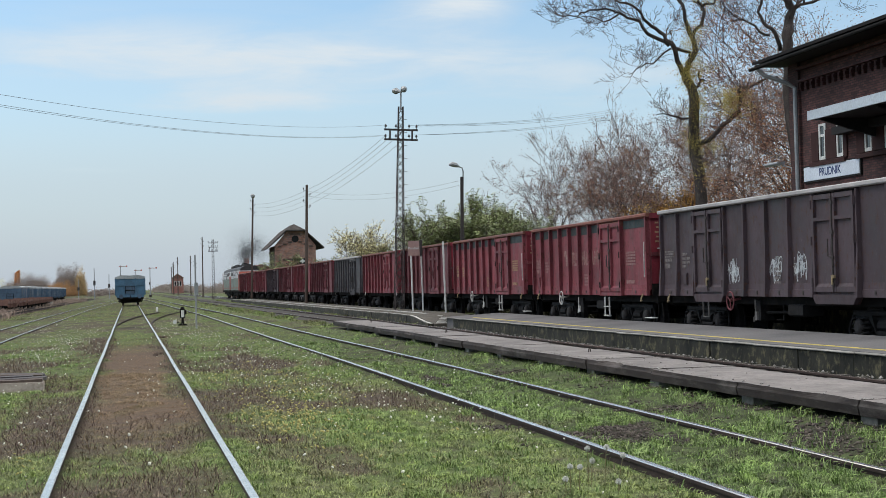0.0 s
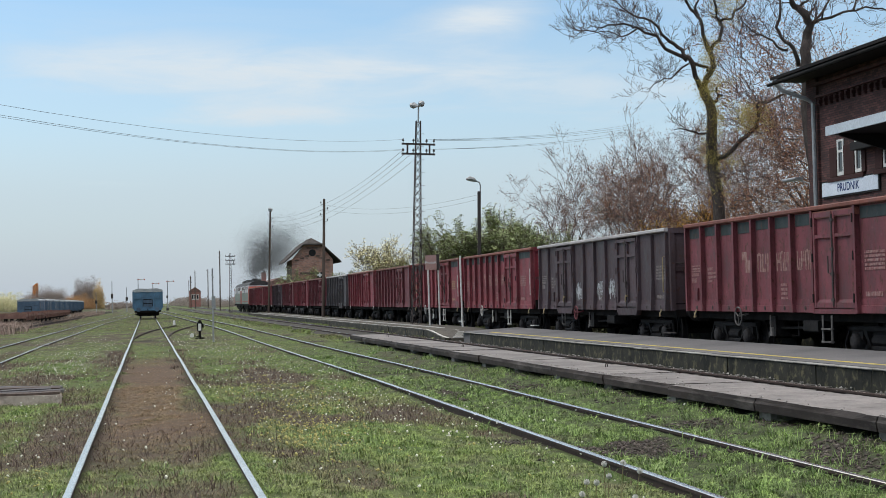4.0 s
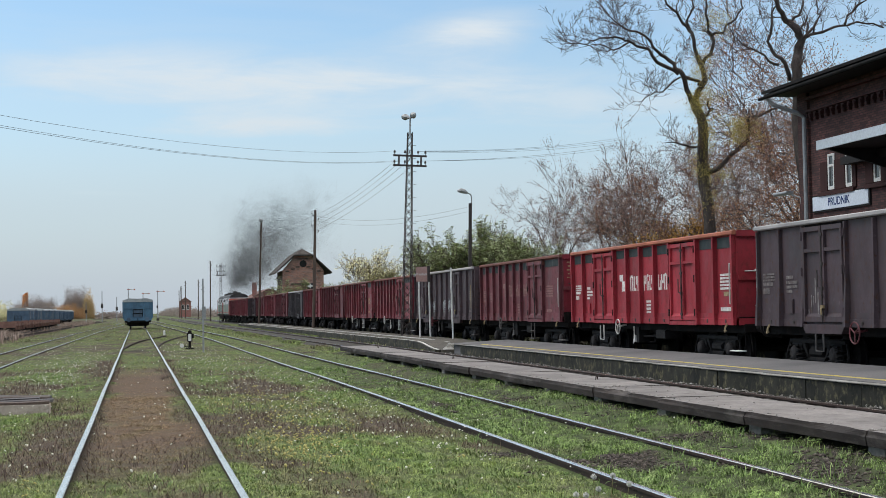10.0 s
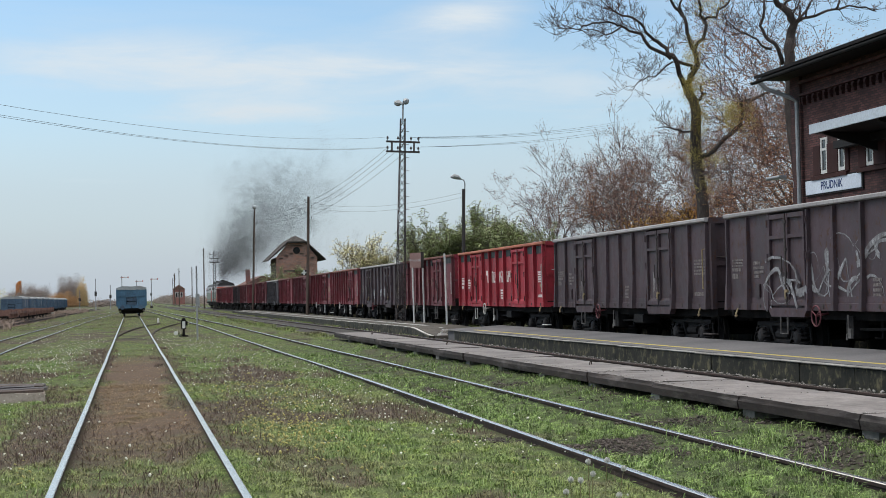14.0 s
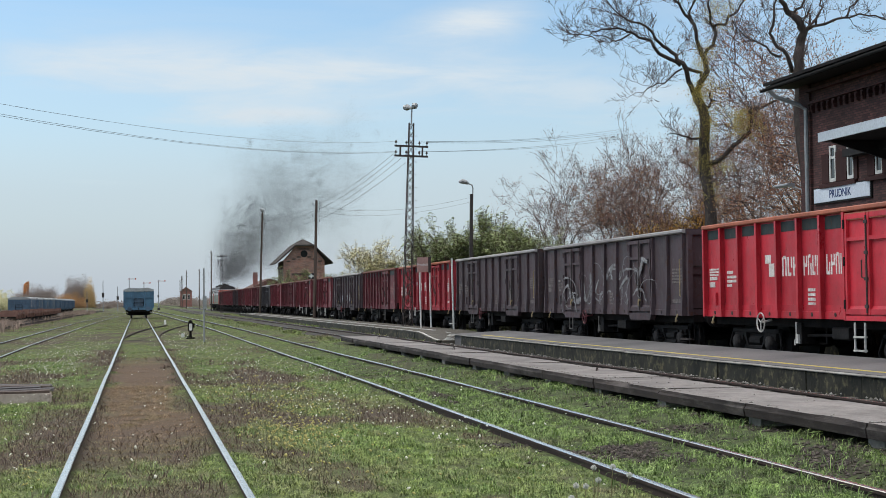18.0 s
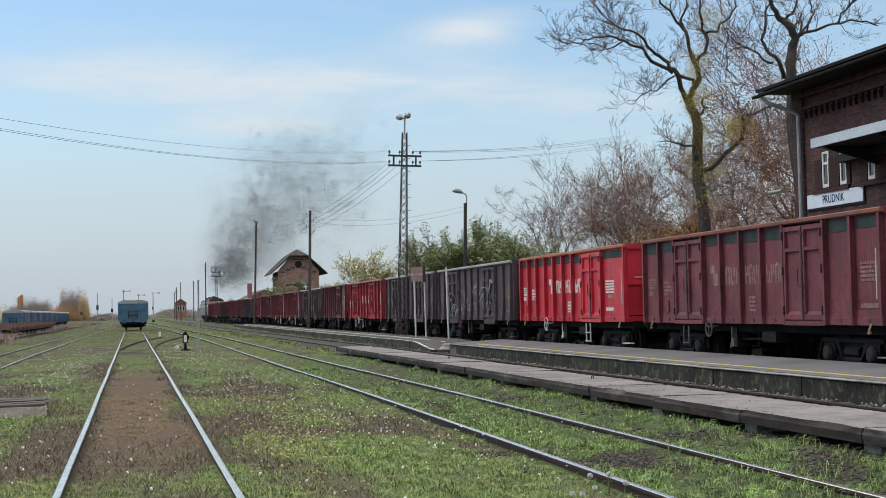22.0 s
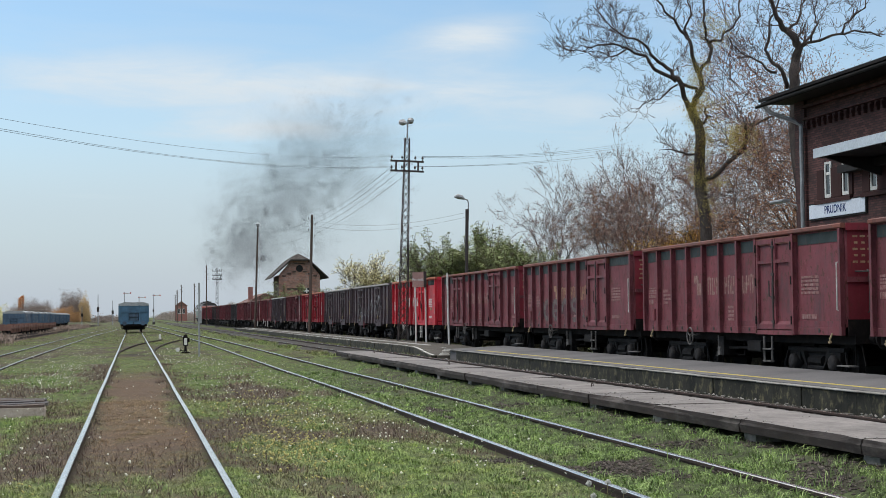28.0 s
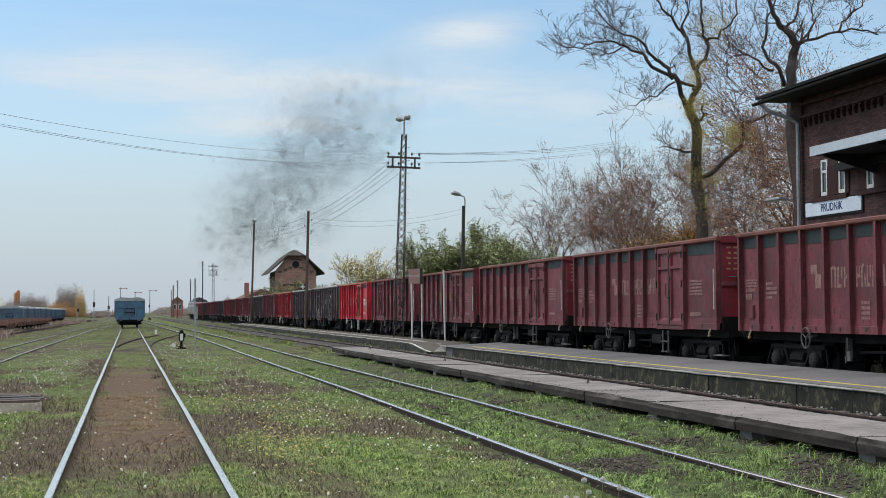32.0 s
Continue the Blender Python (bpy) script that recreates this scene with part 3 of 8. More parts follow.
for far_track in (track_8, track_9):
    far_track.location.z = SIDING_Z


def ballast(x0, x1, y0, y1, top, label, mat=None):
    g = Geo()
    ys = steps(y0, y1, 2.0 if y1 < 120 else 6.0)
    for y in ys:
        e = 0.12 * math.sin(y * 1.7)
        g.v += [(x0 - 0.5 + e, y, -0.06), (x0 + e * 0.5, y, top), (x1 - e * 0.5, y, top + 0.01 * math.sin(y * 2.9)), (x1 + 0.5 + e, y, -0.06)]
    for j in range(len(ys) - 1):
        for i in range(3):
            a = j * 4 + i
            g.f.append((a, a + 1, a + 5, a + 4)), g.m.append(0)
    return solid("ballast_bed", g, mat or M_BALLAST, label, "ballast", kind="structure")


ballast(8.0, 10.5, -10, 380, 0.035, "grey-brown ballast under the station track")
ballast(13.0, 15.9, -40, 420, 0.035, "dirty ballast under the main track, darkened for the train's shade", M_SHADEBALLAST)


def sleepers(bed, axis, y0, y1):
    y = y0
    while y < y1:
        part("sleeper", SLEEPER, M_SLEEPER, bed, at=pose(axis + random.uniform(-0.03, 0.03), y, random.uniform(-0.003, 0.003), 0, 0, random.uniform(-1, 1)))
        y += 0.62


SLEEPER = Geo().box(-1.25, 1.25, -0.12, 0.12, -0.05, 0.052, c=0.012).mesh("sleeper", M_SLEEPER)
sleepers(track_3, 9.3, 12, 60)
sleepers(track_4, 14.45, 10, 120)

# ---- platforms ----
PLAT_X0, PLAT_X1, PLAT_Z0, PLAT_Z1, PLAT_END = 10.90, 12.95, 0.35, 0.45, 53.0


def main_platform():
    th = thing("platform", "asphalt island platform with a mossy concrete edge wall", "platform", kind="structure")
    g = Geo()
    g.prism([(PLAT_X0 + 0.12, -0.1), (PLAT_X1, -0.1), (PLAT_X1, PLAT_Z1), (PLAT_X0 + 0.12, PLAT_Z0 + 0.012)], -12, PLAT_END)
    part("surface", g, M_ASPHALT, th)
    # broken concrete facing of the platform's end
    g = Geo()
    for i in range(9):
        x = PLAT_X0 + 0.12 + i * 0.215
        d = random.uniform(0.02, 0.14)
        g.box(x, x + 0.212, PLAT_END + 0.003, PLAT_END + d, -0.1, PLAT_Z0 - 0.02 + 0.004 * i - random.uniform(0.0, 0.05))
    part("end_facing", g, M_WALL, th, "broken concrete end facing")
    kerb = Geo().box(-0.06, 0.06, -0.485, 0.485, -0.028, 0.0, c=0.01).mesh("kerb_stone", M_KERB)
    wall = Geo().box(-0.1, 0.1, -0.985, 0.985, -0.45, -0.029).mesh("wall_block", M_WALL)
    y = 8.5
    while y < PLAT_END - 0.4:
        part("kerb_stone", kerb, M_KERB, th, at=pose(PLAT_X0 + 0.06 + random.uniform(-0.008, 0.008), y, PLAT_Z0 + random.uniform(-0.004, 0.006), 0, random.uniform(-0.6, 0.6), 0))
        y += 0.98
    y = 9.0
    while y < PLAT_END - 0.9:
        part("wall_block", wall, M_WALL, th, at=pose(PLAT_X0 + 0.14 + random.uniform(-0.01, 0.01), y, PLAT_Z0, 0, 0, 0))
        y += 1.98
    g = Geo()
    for y in steps(9, PLAT_END - 3, 3)[:-1]:
        g.box(11.285 + random.uniform(-0.012, 0.012), 11.385 + random.uniform(-0.012, 0.012), y, y + 2.985, PLAT_Z0 + 0.010, PLAT_Z0 + 0.032)
    part("yellow_line", g, M_YELLOW, th, "worn yellow safety line")
    return th


main_platform()


def low_platform_end():
    """The older platform beyond the gap: it rises from a worn crossing to its full height."""
    th = thing("low_platform", "older gravel platform with white painted edge beyond a gap", "platform", kind="structure")
    y0, y1 = PLAT_END + 0.35, 165
    top = lambda y: 0.13 + 0.20 * float(ramped(np.array(y), y0, y0 + 6.5))
    front = lambda y: 10.78 - 0.25 * max(0.0, 1 - (y - y0) / 5) + 0.12 * math.exp(-((y - 64) / 5) ** 2)
    g, ys = Geo(), [y0, y0 + 1.5, y0 + 3, y0 + 5, y0 + 7] + steps(y0 + 10, y1, 12)
    for y in ys:
        g.v += [(front(y) + 0.1, y, -0.1), (front(y) + 0.1, y, top(y) - 0.012), (12.95, y, top(y) + 0.02), (12.95, y, -0.1)]
    for j in range(len(ys) - 1):
        g.f += [(j * 4 + i, j * 4 + i + 1, j * 4 + i + 5, j * 4 + i + 4) for i in range(3)]
        g.m += [0] * 3
    g.f += [(0, 3, 2, 1)]
    g.m += [0]
    part("surface", g, M_GRIT, th)
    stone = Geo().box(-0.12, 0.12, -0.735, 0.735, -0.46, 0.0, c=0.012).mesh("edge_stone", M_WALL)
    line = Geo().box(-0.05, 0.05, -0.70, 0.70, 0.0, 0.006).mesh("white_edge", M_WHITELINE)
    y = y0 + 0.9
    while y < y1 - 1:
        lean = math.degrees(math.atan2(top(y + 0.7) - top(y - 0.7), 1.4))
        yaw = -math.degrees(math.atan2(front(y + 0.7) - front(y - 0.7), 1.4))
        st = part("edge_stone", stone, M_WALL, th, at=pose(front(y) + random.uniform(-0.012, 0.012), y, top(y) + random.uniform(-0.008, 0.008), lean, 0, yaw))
        part("white_edge", line, M_WHITELINE, st, "worn white edge paint", at=pose(0, 0, 0.002))
        y += 1.48
    g = Geo()
    for y in steps(y0 + 4.5, y1, 3)[:-1]:
        g.box(11.78, 11.87, y, y + 2.9, top(y) - 0.01, top(y) + 0.024)
    part("white_line", g, M_WHITELINE, th, "worn white line")
    g = Geo()
    for i in range(5):
        y = y0 + 0.3 + i * 0.8
        x = front(y) + 0.25 + 0.16 * i
        g.box(x, x + random.uniform(0.25, 0.5), y, y + random.uniform(0.15, 0.35), top(y) - 0.01, top(y) + 0.026)
    part("white_nose", g, M_WHITELINE, th, "flaking white paint at the platform nose")
    part("yellow_corner", Geo().box(11.68, 11.85, y0 + 0.2, y0 + 4.3, 0.12, top(y0 + 2.6) + 0.03), M_YELLOW, th, "yellow painted corner")
    return th


M_GRIT = stuff_mat("trodden_platform_grit", (0.115, 0.10, 0.085), (0.06, 0.054, 0.046), fine=14, big=0.7, bump=0.8, where="Position", bump_d=0.03, stain=(0.075, 0.085, 0.045), stain_amount=0.5)
low_platform_end()


def slab_walk():
    """Old concrete slabs on low piers between the two tracks."""
    th = thing("slab_platform", "old concrete slab platform on low block piers", "platform", kind="structure")
    y = 9.2
    k = 0
    while y < 51.0:
        ln = 2.96
        g = Geo()
        n = 18
        for i in range(n + 1):
            yy = -ln / 2 + ln * i / n
            chip = 0.045 * float(grain(np.array(3.1 * (y + yy)), np.array(0.5), 31)) ** 2 + 0.09 * float(ramped(grain(np.array(1.7 * (y + yy)), np.array(0.5), 32), 0.78, 0.95)) + random.uniform(0, 0.008)
            lip = 0.03 * float(grain(np.array(2.3 * (y + yy)), np.array(0.5), 33)) + random.uniform(0, 0.008)
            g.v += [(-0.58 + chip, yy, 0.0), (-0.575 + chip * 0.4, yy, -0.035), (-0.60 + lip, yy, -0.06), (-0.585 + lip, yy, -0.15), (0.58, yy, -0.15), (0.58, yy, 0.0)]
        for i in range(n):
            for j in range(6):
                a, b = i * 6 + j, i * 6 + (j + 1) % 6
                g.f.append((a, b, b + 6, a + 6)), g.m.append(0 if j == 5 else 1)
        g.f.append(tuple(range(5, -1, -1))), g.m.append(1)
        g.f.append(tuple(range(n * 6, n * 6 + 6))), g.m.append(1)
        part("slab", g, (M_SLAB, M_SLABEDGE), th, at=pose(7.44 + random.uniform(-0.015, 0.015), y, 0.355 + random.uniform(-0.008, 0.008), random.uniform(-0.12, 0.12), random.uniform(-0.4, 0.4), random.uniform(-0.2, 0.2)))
        pier = Geo().box(-0.30, 0.30, -0.17, 0.17, 0, 0.29, c=0.02)
        part("pier", pier, M_PIER, th, "pale concrete pier block", at=pose(7.25 + random.uniform(-0.03, 0.03), y - 1.48 + random.uniform(-0.1, 0.1), -0.085))
        if k % 4 == 1:
            hoop = Geo()
            hoop.tube([(-0.07, 0, 0), (-0.05, 0, 0.05), (0, 0, 0.065), (0.05, 0, 0.05), (0.07, 0, 0)], 0.009, 5)
            part("lifting_eye", hoop, M_RAILRUST, th, "rusty lifting eye", at=pose(7.6, y + 0.7, 0.352, 0, 0, 60))
        y += 2.98
        k += 1
    return th


slab_walk()


def stones():
    """Loose ballast stones along the foot of the platform wall."""
    r = random.Random(4)
    g = Geo()
    for _ in range(700):
        y, x, s = 12 + 42 * r.random() ** 1.4, r.uniform(10.25, 10.82), r.uniform(0.018, 0.036)
        z = 0.03
        pts = [(x + s * r.uniform(0.6, 1.2) * a, y + s * r.uniform(0.6, 1.2) * b, z + s * r.uniform(0.5, 1.0) * c) for a, b, c in ((1, 0, 0), (-1, 0, 0), (0, 1, 0), (0, -1, 0), (0, 0, 1), (0, 0, -1))]
        g.add(pts, [(0, 2, 4), (2, 1, 4), (1, 3, 4), (3, 0, 4), (2, 0, 5), (1, 2, 5), (3, 1, 5), (0, 3, 5)])
    return tagged(new("ballast_stones", g.mesh("ballast_stones", M_STONE)), "loose pale ballast stones along the platform wall", "stones", kind="stuff")


M_STONE = leaf_mat("pale_stones", (0.10, 0.095, 0.085), (0.20, 0.19, 0.175), (0.36, 0.34, 0.32))
stones()


def slab_rubble():
    """Crumbs of broken concrete along the slabs' worn edges and joints."""
    r = random.Random(21)
    g = Geo()
    for _ in range(420):
        y = r.choice((r.uniform(19, 27), r.uniform(12, 50), 10.7 + 2.98 * r.randint(0, 12) + r.gauss(0, 0.05)))
        x = 6.93 + abs(r.gauss(0, 0.05)) if r.random() < 0.7 else r.uniform(6.9, 7.9)
        s = r.uniform(0.006, 0.017)
        pts = [(x + s * r.uniform(0.6, 1.3) * a, y + s * r.uniform(0.6, 1.3) * b, 0.36 + s * 0.6 * c) for a, b, c in ((1, 0, 0), (-1, 0, 0), (0, 1, 0), (0, -1, 0), (0, 0, 1), (0, 0, -1))]
        g.add(pts, [(0, 2, 4), (2, 1, 4), (1, 3, 4), (3, 0, 4), (2, 0, 5), (1, 2, 5), (3, 1, 5), (0, 3, 5)])
    return tagged(new("concrete_crumbs", g.mesh("concrete_crumbs", M_CRUMB)), "pale crumbs of broken concrete on the slabs", "rubble", kind="stuff")


def soil_clods():
    """Lumps of loose dark earth on the bare patches."""
    r = np.random.RandomState(31)
    n = 26000
    x, y = r.uniform(3.4, 7.0, n), 10 + 16 * r.rand(n) ** 1.3
    bare = cover(x, y)[2]
    ok = bare > 0.35 + 0.4 * r.rand(n)
    x, y = x[ok], y[ok]
    n = len(x)
    s = r.uniform(0.008, 0.03, n)
    c = np.stack([x, y, soil(x, y) + s * 0.2], 1)
    d = np.array([(1, 0, 0), (-1, 0, 0), (0, 1, 0), (0, -1, 0), (0, 0, 0.7), (0, 0, -0.7)])
    v = c[:, None] + d[None] * (s[:, None] * r.uniform(0.6, 1.4, (n, 6)))[..., None]
    f = np.array([(0, 2, 4), (2, 1, 4), (1, 3, 4), (3, 0, 4), (2, 0, 5), (1, 2, 5), (3, 1, 5), (0, 3, 5)])
    me = fast_mesh("soil_clods", v.reshape(-1, 3), (np.arange(n)[:, None, None] * 6 + f[None]).reshape(-1, 3), M_CLOD)
    return tagged(new("soil_clods", me), "loose clods of dark bare earth", "soil", kind="stuff")


M_CLOD = leaf_mat("dark_clods", (0.035, 0.028, 0.025), (0.07, 0.056, 0.048), (0.13, 0.108, 0.092))
soil_clods()
M_CRUMB = leaf_mat("concrete_crumbs", (0.12, 0.11, 0.10), (0.22, 0.205, 0.19), (0.40, 0.38, 0.36))
slab_rubble()


def station_platform():
    g = Geo().prism([(16.2, -0.1), (60, -0.1), (60, 0.76), (16.2, 0.74)], -40, 52)
    # The track face takes the dark wall colour to deepen the shade beneath the train.
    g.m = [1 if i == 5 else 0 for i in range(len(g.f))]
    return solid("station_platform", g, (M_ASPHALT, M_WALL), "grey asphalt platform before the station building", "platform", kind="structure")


station_platform()


# ---- the goods train ----
TRAIN_X = 14.45


def gone(t):
    """Metres that the train has run at t seconds, pulling away and gaining speed."""
    return 3.33 * t + 0.021 * t * t


MOVING, WHEELS = [], []
RED = paint("bright_red_paint", (0.32, 0.024, 0.038), wear=0.38, grime=(0.026, 0.011, 0.012))
ORANGE_RED = paint("fresh_orange_red_paint", (0.52, 0.024, 0.042), wear=0.18, rough=0.42)
OXIDE = paint("oxide_red_paint", (0.205, 0.043, 0.056), wear=0.72, grime=(0.026, 0.011, 0.012))
DARK_OXIDE = paint("dark_oxide_paint", (0.152, 0.038, 0.049), wear=0.82, grime=(0.026, 0.011, 0.012))
BROWN = paint("grey_brown_paint", (0.064, 0.043, 0.052), wear=0.7)
GREYBROWN = paint("dusty_grey_paint", (0.050, 0.045, 0.052), wear=0.6)
FADED = paint("faded_red_brown_paint", (0.168, 0.040, 0.052), wear=0.82, grime=(0.026, 0.011, 0.012))
CAP_RED = paint("rusty_top_rail", (0.185, 0.062, 0.045), wear=0.45)
CAP_ORANGE = paint("orange_brown_top_rail", (0.42, 0.13, 0.075), wear=0.25)
CAP_GREY = paint("light_grey_top_rail", (0.36, 0.34, 0.34), wear=0.2)
TEAL = paint("dark_teal_patch", (0.017, 0.030, 0.032), wear=0.5)
END_RED = paint("crimson_end_paint", (0.20, 0.018, 0.032), wear=0.4, grime=(0.026, 0.011, 0.012))
GREY_BOGIE = paint("dusty_light_bogie", (0.11, 0.10, 0.10), wear=0.5)
M_LETTER = stuff_mat("white_stencil", (0.76, 0.75, 0.73), (0.58, 0.55, 0.52), stain=(0.2, 0.08, 0.06), stain_amount=0.5, big=5, bump=0)
M_LETTER_OLD = stuff_mat("faded_stencil", (0.36, 0.25, 0.16), (0.26, 0.15, 0.10), stain=(0.15, 0.05, 0.04), stain_amount=0.7, big=6, bump=0)
M_LETTER_PALE = stuff_mat("pale_worn_stencil", (0.30, 0.205, 0.185), (0.22, 0.115, 0.105), stain=(0.155, 0.05, 0.05), stain_amount=0.8, big=7, bump=0)
M_DATA_OLD = stuff_mat("faded_data_stencil", (0.30, 0.20, 0.19), (0.23, 0.10, 0.10), stain=(0.17, 0.05, 0.055), stain_amount=0.8, big=8, bump=0)
M_LETTER_DIM = stuff_mat("dim_stencil", (0.22, 0.20, 0.195), (0.12, 0.10, 0.10), stain=(0.07, 0.05, 0.05), stain_amount=0.8, big=6, bump=0)
M_TAG = stuff_mat("chalky_spray_paint", (0.50, 0.53, 0.55), (0.34, 0.36, 0.38), bump=0, big=4)
M_WASHED = stuff_mat("washed_out_spray_paint", (0.26, 0.27, 0.285), (0.105, 0.095, 0.10), stain=(0.5, 0.51, 0.52), stain_amount=0.5, bump=0, big=2.5)
M_RUBBED = stuff_mat("rubbed_pale_paint", (0.30, 0.29, 0.285), (0.14, 0.12, 0.12), stain=(0.08, 0.06, 0.06), stain_amount=0.8, big=3, bump=0)
M_BUBBLE = stuff_mat("faded_grey_spray_paint", (0.155, 0.145, 0.140), (0.085, 0.065, 0.066), stain=(0.13, 0.04, 0.05), stain_amount=0.8, bump=0, big=6)
M_SPRAYED = stuff_mat("dark_sprayed_ground", (0.085, 0.055, 0.065), (0.12, 0.035, 0.045), stain=(0.05, 0.055, 0.07), stain_amount=0.7, bump=0, big=4)
M_HOOKYELLOW = stuff_mat("yellow_hook_paint", (0.38, 0.31, 0.18), (0.20, 0.15, 0.09), bump=0, big=4)
M_STEP = stuff_mat("pale_step_paint", (0.62, 0.62, 0.60), (0.36, 0.35, 0.33), bump=0, big=3)
M_OLDSTEP = stuff_mat("grimy_step_paint", (0.15, 0.145, 0.14), (0.06, 0.056, 0.054), bump=0, big=3)
Z0, Z1 = 1.02, 3.13  # foot and top of the side walls above the rail
_cache = {}


def shared(key, make, *mats):
    if key not in _cache:
        _cache[key] = make().mesh(key[0] if isinstance(key, tuple) else key, *(mats or (M_BLACK,)))
    return _cache[key]


def g_rib(flare):
    """A side post: a T bar on the newer wagons, a tapered channel with a wide foot on the older ones."""
    g = Geo()
    if not flare:
        g.box(-0.115, 0.0, -0.012, 0.012, Z0, Z1 - 0.095)
        g.box(-0.13, -0.115, -0.042, 0.042, Z0, Z1 - 0.095)
        g.box(-0.125, 0.0, -0.06, 0.06, Z0, Z0 + 0.16)
        return g
    for z, w, d in ((Z0, 0.07, 0.15), (Z0 + 0.85, 0.034, 0.10), (Z1 - 0.12, 0.032, 0.10)):
        g.v += [(0, -w, z), (-d, -w * 0.85, z), (-d, w * 0.85, z), (0, w, z)]
    for i in range(2):
        for j in range(4):
            a, b = i * 4 + j, i * 4 + (j + 1) % 4
            g.f.append((a, b, b + 4, a + 4)), g.m.append(0)
    g.f += [(3, 2, 1, 0), (8, 9, 10, 11)]
    g.m += [0, 0]
    return g


def g_door():
    """One leaf of a double side door, 0.84 m wide: pressed frame, two sunken fields and a waist bar."""
    g = Geo()
    h0, h1 = Z0 + 0.10, Z1 - 0.15
    g.box(-0.035, 0.0, -0.42, 0.42, h0, h1)
    for a, b in ((-0.42, -0.345), (0.345, 0.42)):
        g.box(-0.095, -0.035, a, b, h0, h1)
    for a, b in ((h0, h0 + 0.10), (h1 - 0.09, h1), (h0 + 1.36, h0 + 1.43)):
        g.box(-0.09, -0.035, -0.345, 0.345, a, b)
    g.prism([(-0.07, h0 + 0.10), (-0.035, h0 + 0.10), (-0.035, h0 + 0.16)], -0.345, 0.345)
    return g


def g_bolt():
    g = Geo()
    g.tube([(-0.105, 0, Z0 + 0.13), (-0.105, 0, Z1 - 0.20)], 0.02, 6)
    for z in (Z0 + 0.22, Z0 + 0.72, Z0 + 1.2, Z1 - 0.35):
        g.box(-0.125, -0.05, -0.06, 0.06, z, z + 0.06)
    g.tube([(-0.11, -0.02, Z0 + 0.6), (-0.15, -0.10, Z0 + 0.62), (-0.15, -0.10, Z0 + 0.95)], 0.014, 5)
    g.tube([(-0.11, 0.02, Z0 + 0.75), (-0.15, 0.10, Z0 + 0.78), (-0.15, 0.10, Z0 + 1.1)], 0.014, 5)
    return g


def g_hinge():
    return Geo().box(-0.12, -0.02, -0.05, 0.05, 0, 0.13).disc((-0.125, 0, 0.065), (0, 0, 1), 0.026, 0.085, 6)


def g_wheel():
    g = Geo()
    g.disc((0, 0, 0), (1, 0, 0), 0.07, 1.02, 8)
    for s in (-1, 1):
        g.disc((s * 0.75, 0, 0), (1, 0, 0), 0.46, 0.06, 24)
        g.disc((s * 0.685, 0, 0), (1, 0, 0), 0.49, 0.015, 24)
        g.disc((s * 0.815, 0, 0), (1, 0, 0), 0.16, 0.03, 12)
        for k in range(4):
            a = k * math.pi / 2
            g.disc((s * 0.815, 0.27 * math.cos(a), 0.27 * math.sin(a)), (1, 0, 0), 0.05, 0.006, 8)
    return g


def g_bogie_frame():
    """A bowed cast side frame with wide horn cheeks, a spring nest and a bolster."""
    g = Geo()
    for s in (-1, 1):
        x = s * 1.03
        g.box(x - 0.05, x + 0.05, -1.27, 1.27, 0.665, 0.765, c=0.02)
        g.box(x - 0.045, x + 0.045, -0.36, 0.36, 0.31, 0.395, c=0.02)
        g.box(s * 0.97 - 0.02, s * 0.97 + 0.02, -0.72, 0.72, 0.36, 0.70)
        g.box(x - 0.07, x + 0.07, -0.30, 0.30, 0.395, 0.60, c=0.06)
        for q in (-1, 1):
            g.add([(x + dx, q * yy, zz) for dx in (-0.05, 0.05) for yy, zz in ((0.33, 0.31), (0.42, 0.395), (0.72, 0.685), (0.54, 0.685))], [(0, 1, 2, 3), (7, 6, 5, 4), (0, 4, 5, 1), (1, 5, 6, 2), (2, 6, 7, 3), (3, 7, 4, 0)])
            g.tube([(s * 1.05, q * 1.30, 0.68), (s * 1.08, q * 1.42, 0.40), (s * 1.08, q * 1.38, 0.28)], 0.026, 5)
        for y in (-0.9, 0.9):
            g.box(x - 0.06, x + 0.04, y - 0.24, y + 0.24, 0.46, 0.70, c=0.05)
    g.box(-0.9, 0.9, -0.22, 0.22, 0.50, 0.80)
    return g


def g_axle_box():
    """A round axle box with its stepped cover."""
    g = Geo()
    g.tube([(-1.0, 0, 0.46), (-1.13, 0, 0.46), (-1.17, 0, 0.46), (-1.19, 0, 0.46), (-1.205, 0, 0.46)], [0.17, 0.17, 0.15, 0.12, 0.08], 16)
    return g


def g_spring():
    g = Geo()
    pts = [(0.11 * math.cos(a * 0.9), 0.11 * math.sin(a * 0.9), 0.02 + 0.0135 * a) for a in range(26)]
    g.tube(pts, 0.024, 5)
    return g


def g_buffer():
    g = Geo()
    g.tube([(0, 0, 0), (0, -0.18, 0), (0, -0.19, 0), (0, -0.46, 0)], [0.12, 0.12, 0.08, 0.08], 10)
    g.tube([(0, -0.46, 0), (0, -0.50, 0), (0, -0.515, 0)], [0.22, 0.22, 0.15], 14)
    return g


def g_brakewheel():
    g = Geo()
    pts = [(0, 0.20 * math.cos(2 * math.pi * k / 18), 0.20 * math.sin(2 * math.pi * k / 18)) for k in range(19)]
    g.tube(pts, 0.016, 6)
    for k in range(3):
        a = 2 * math.pi * k / 3 + 0.5
        g.tube([(0, 0, 0), (0, 0.20 * math.cos(a), 0.20 * math.sin(a))], 0.014, 5)
    g.tube([(0, 0, 0), (0.25, 0, 0.05)], 0.025, 6)
    return g


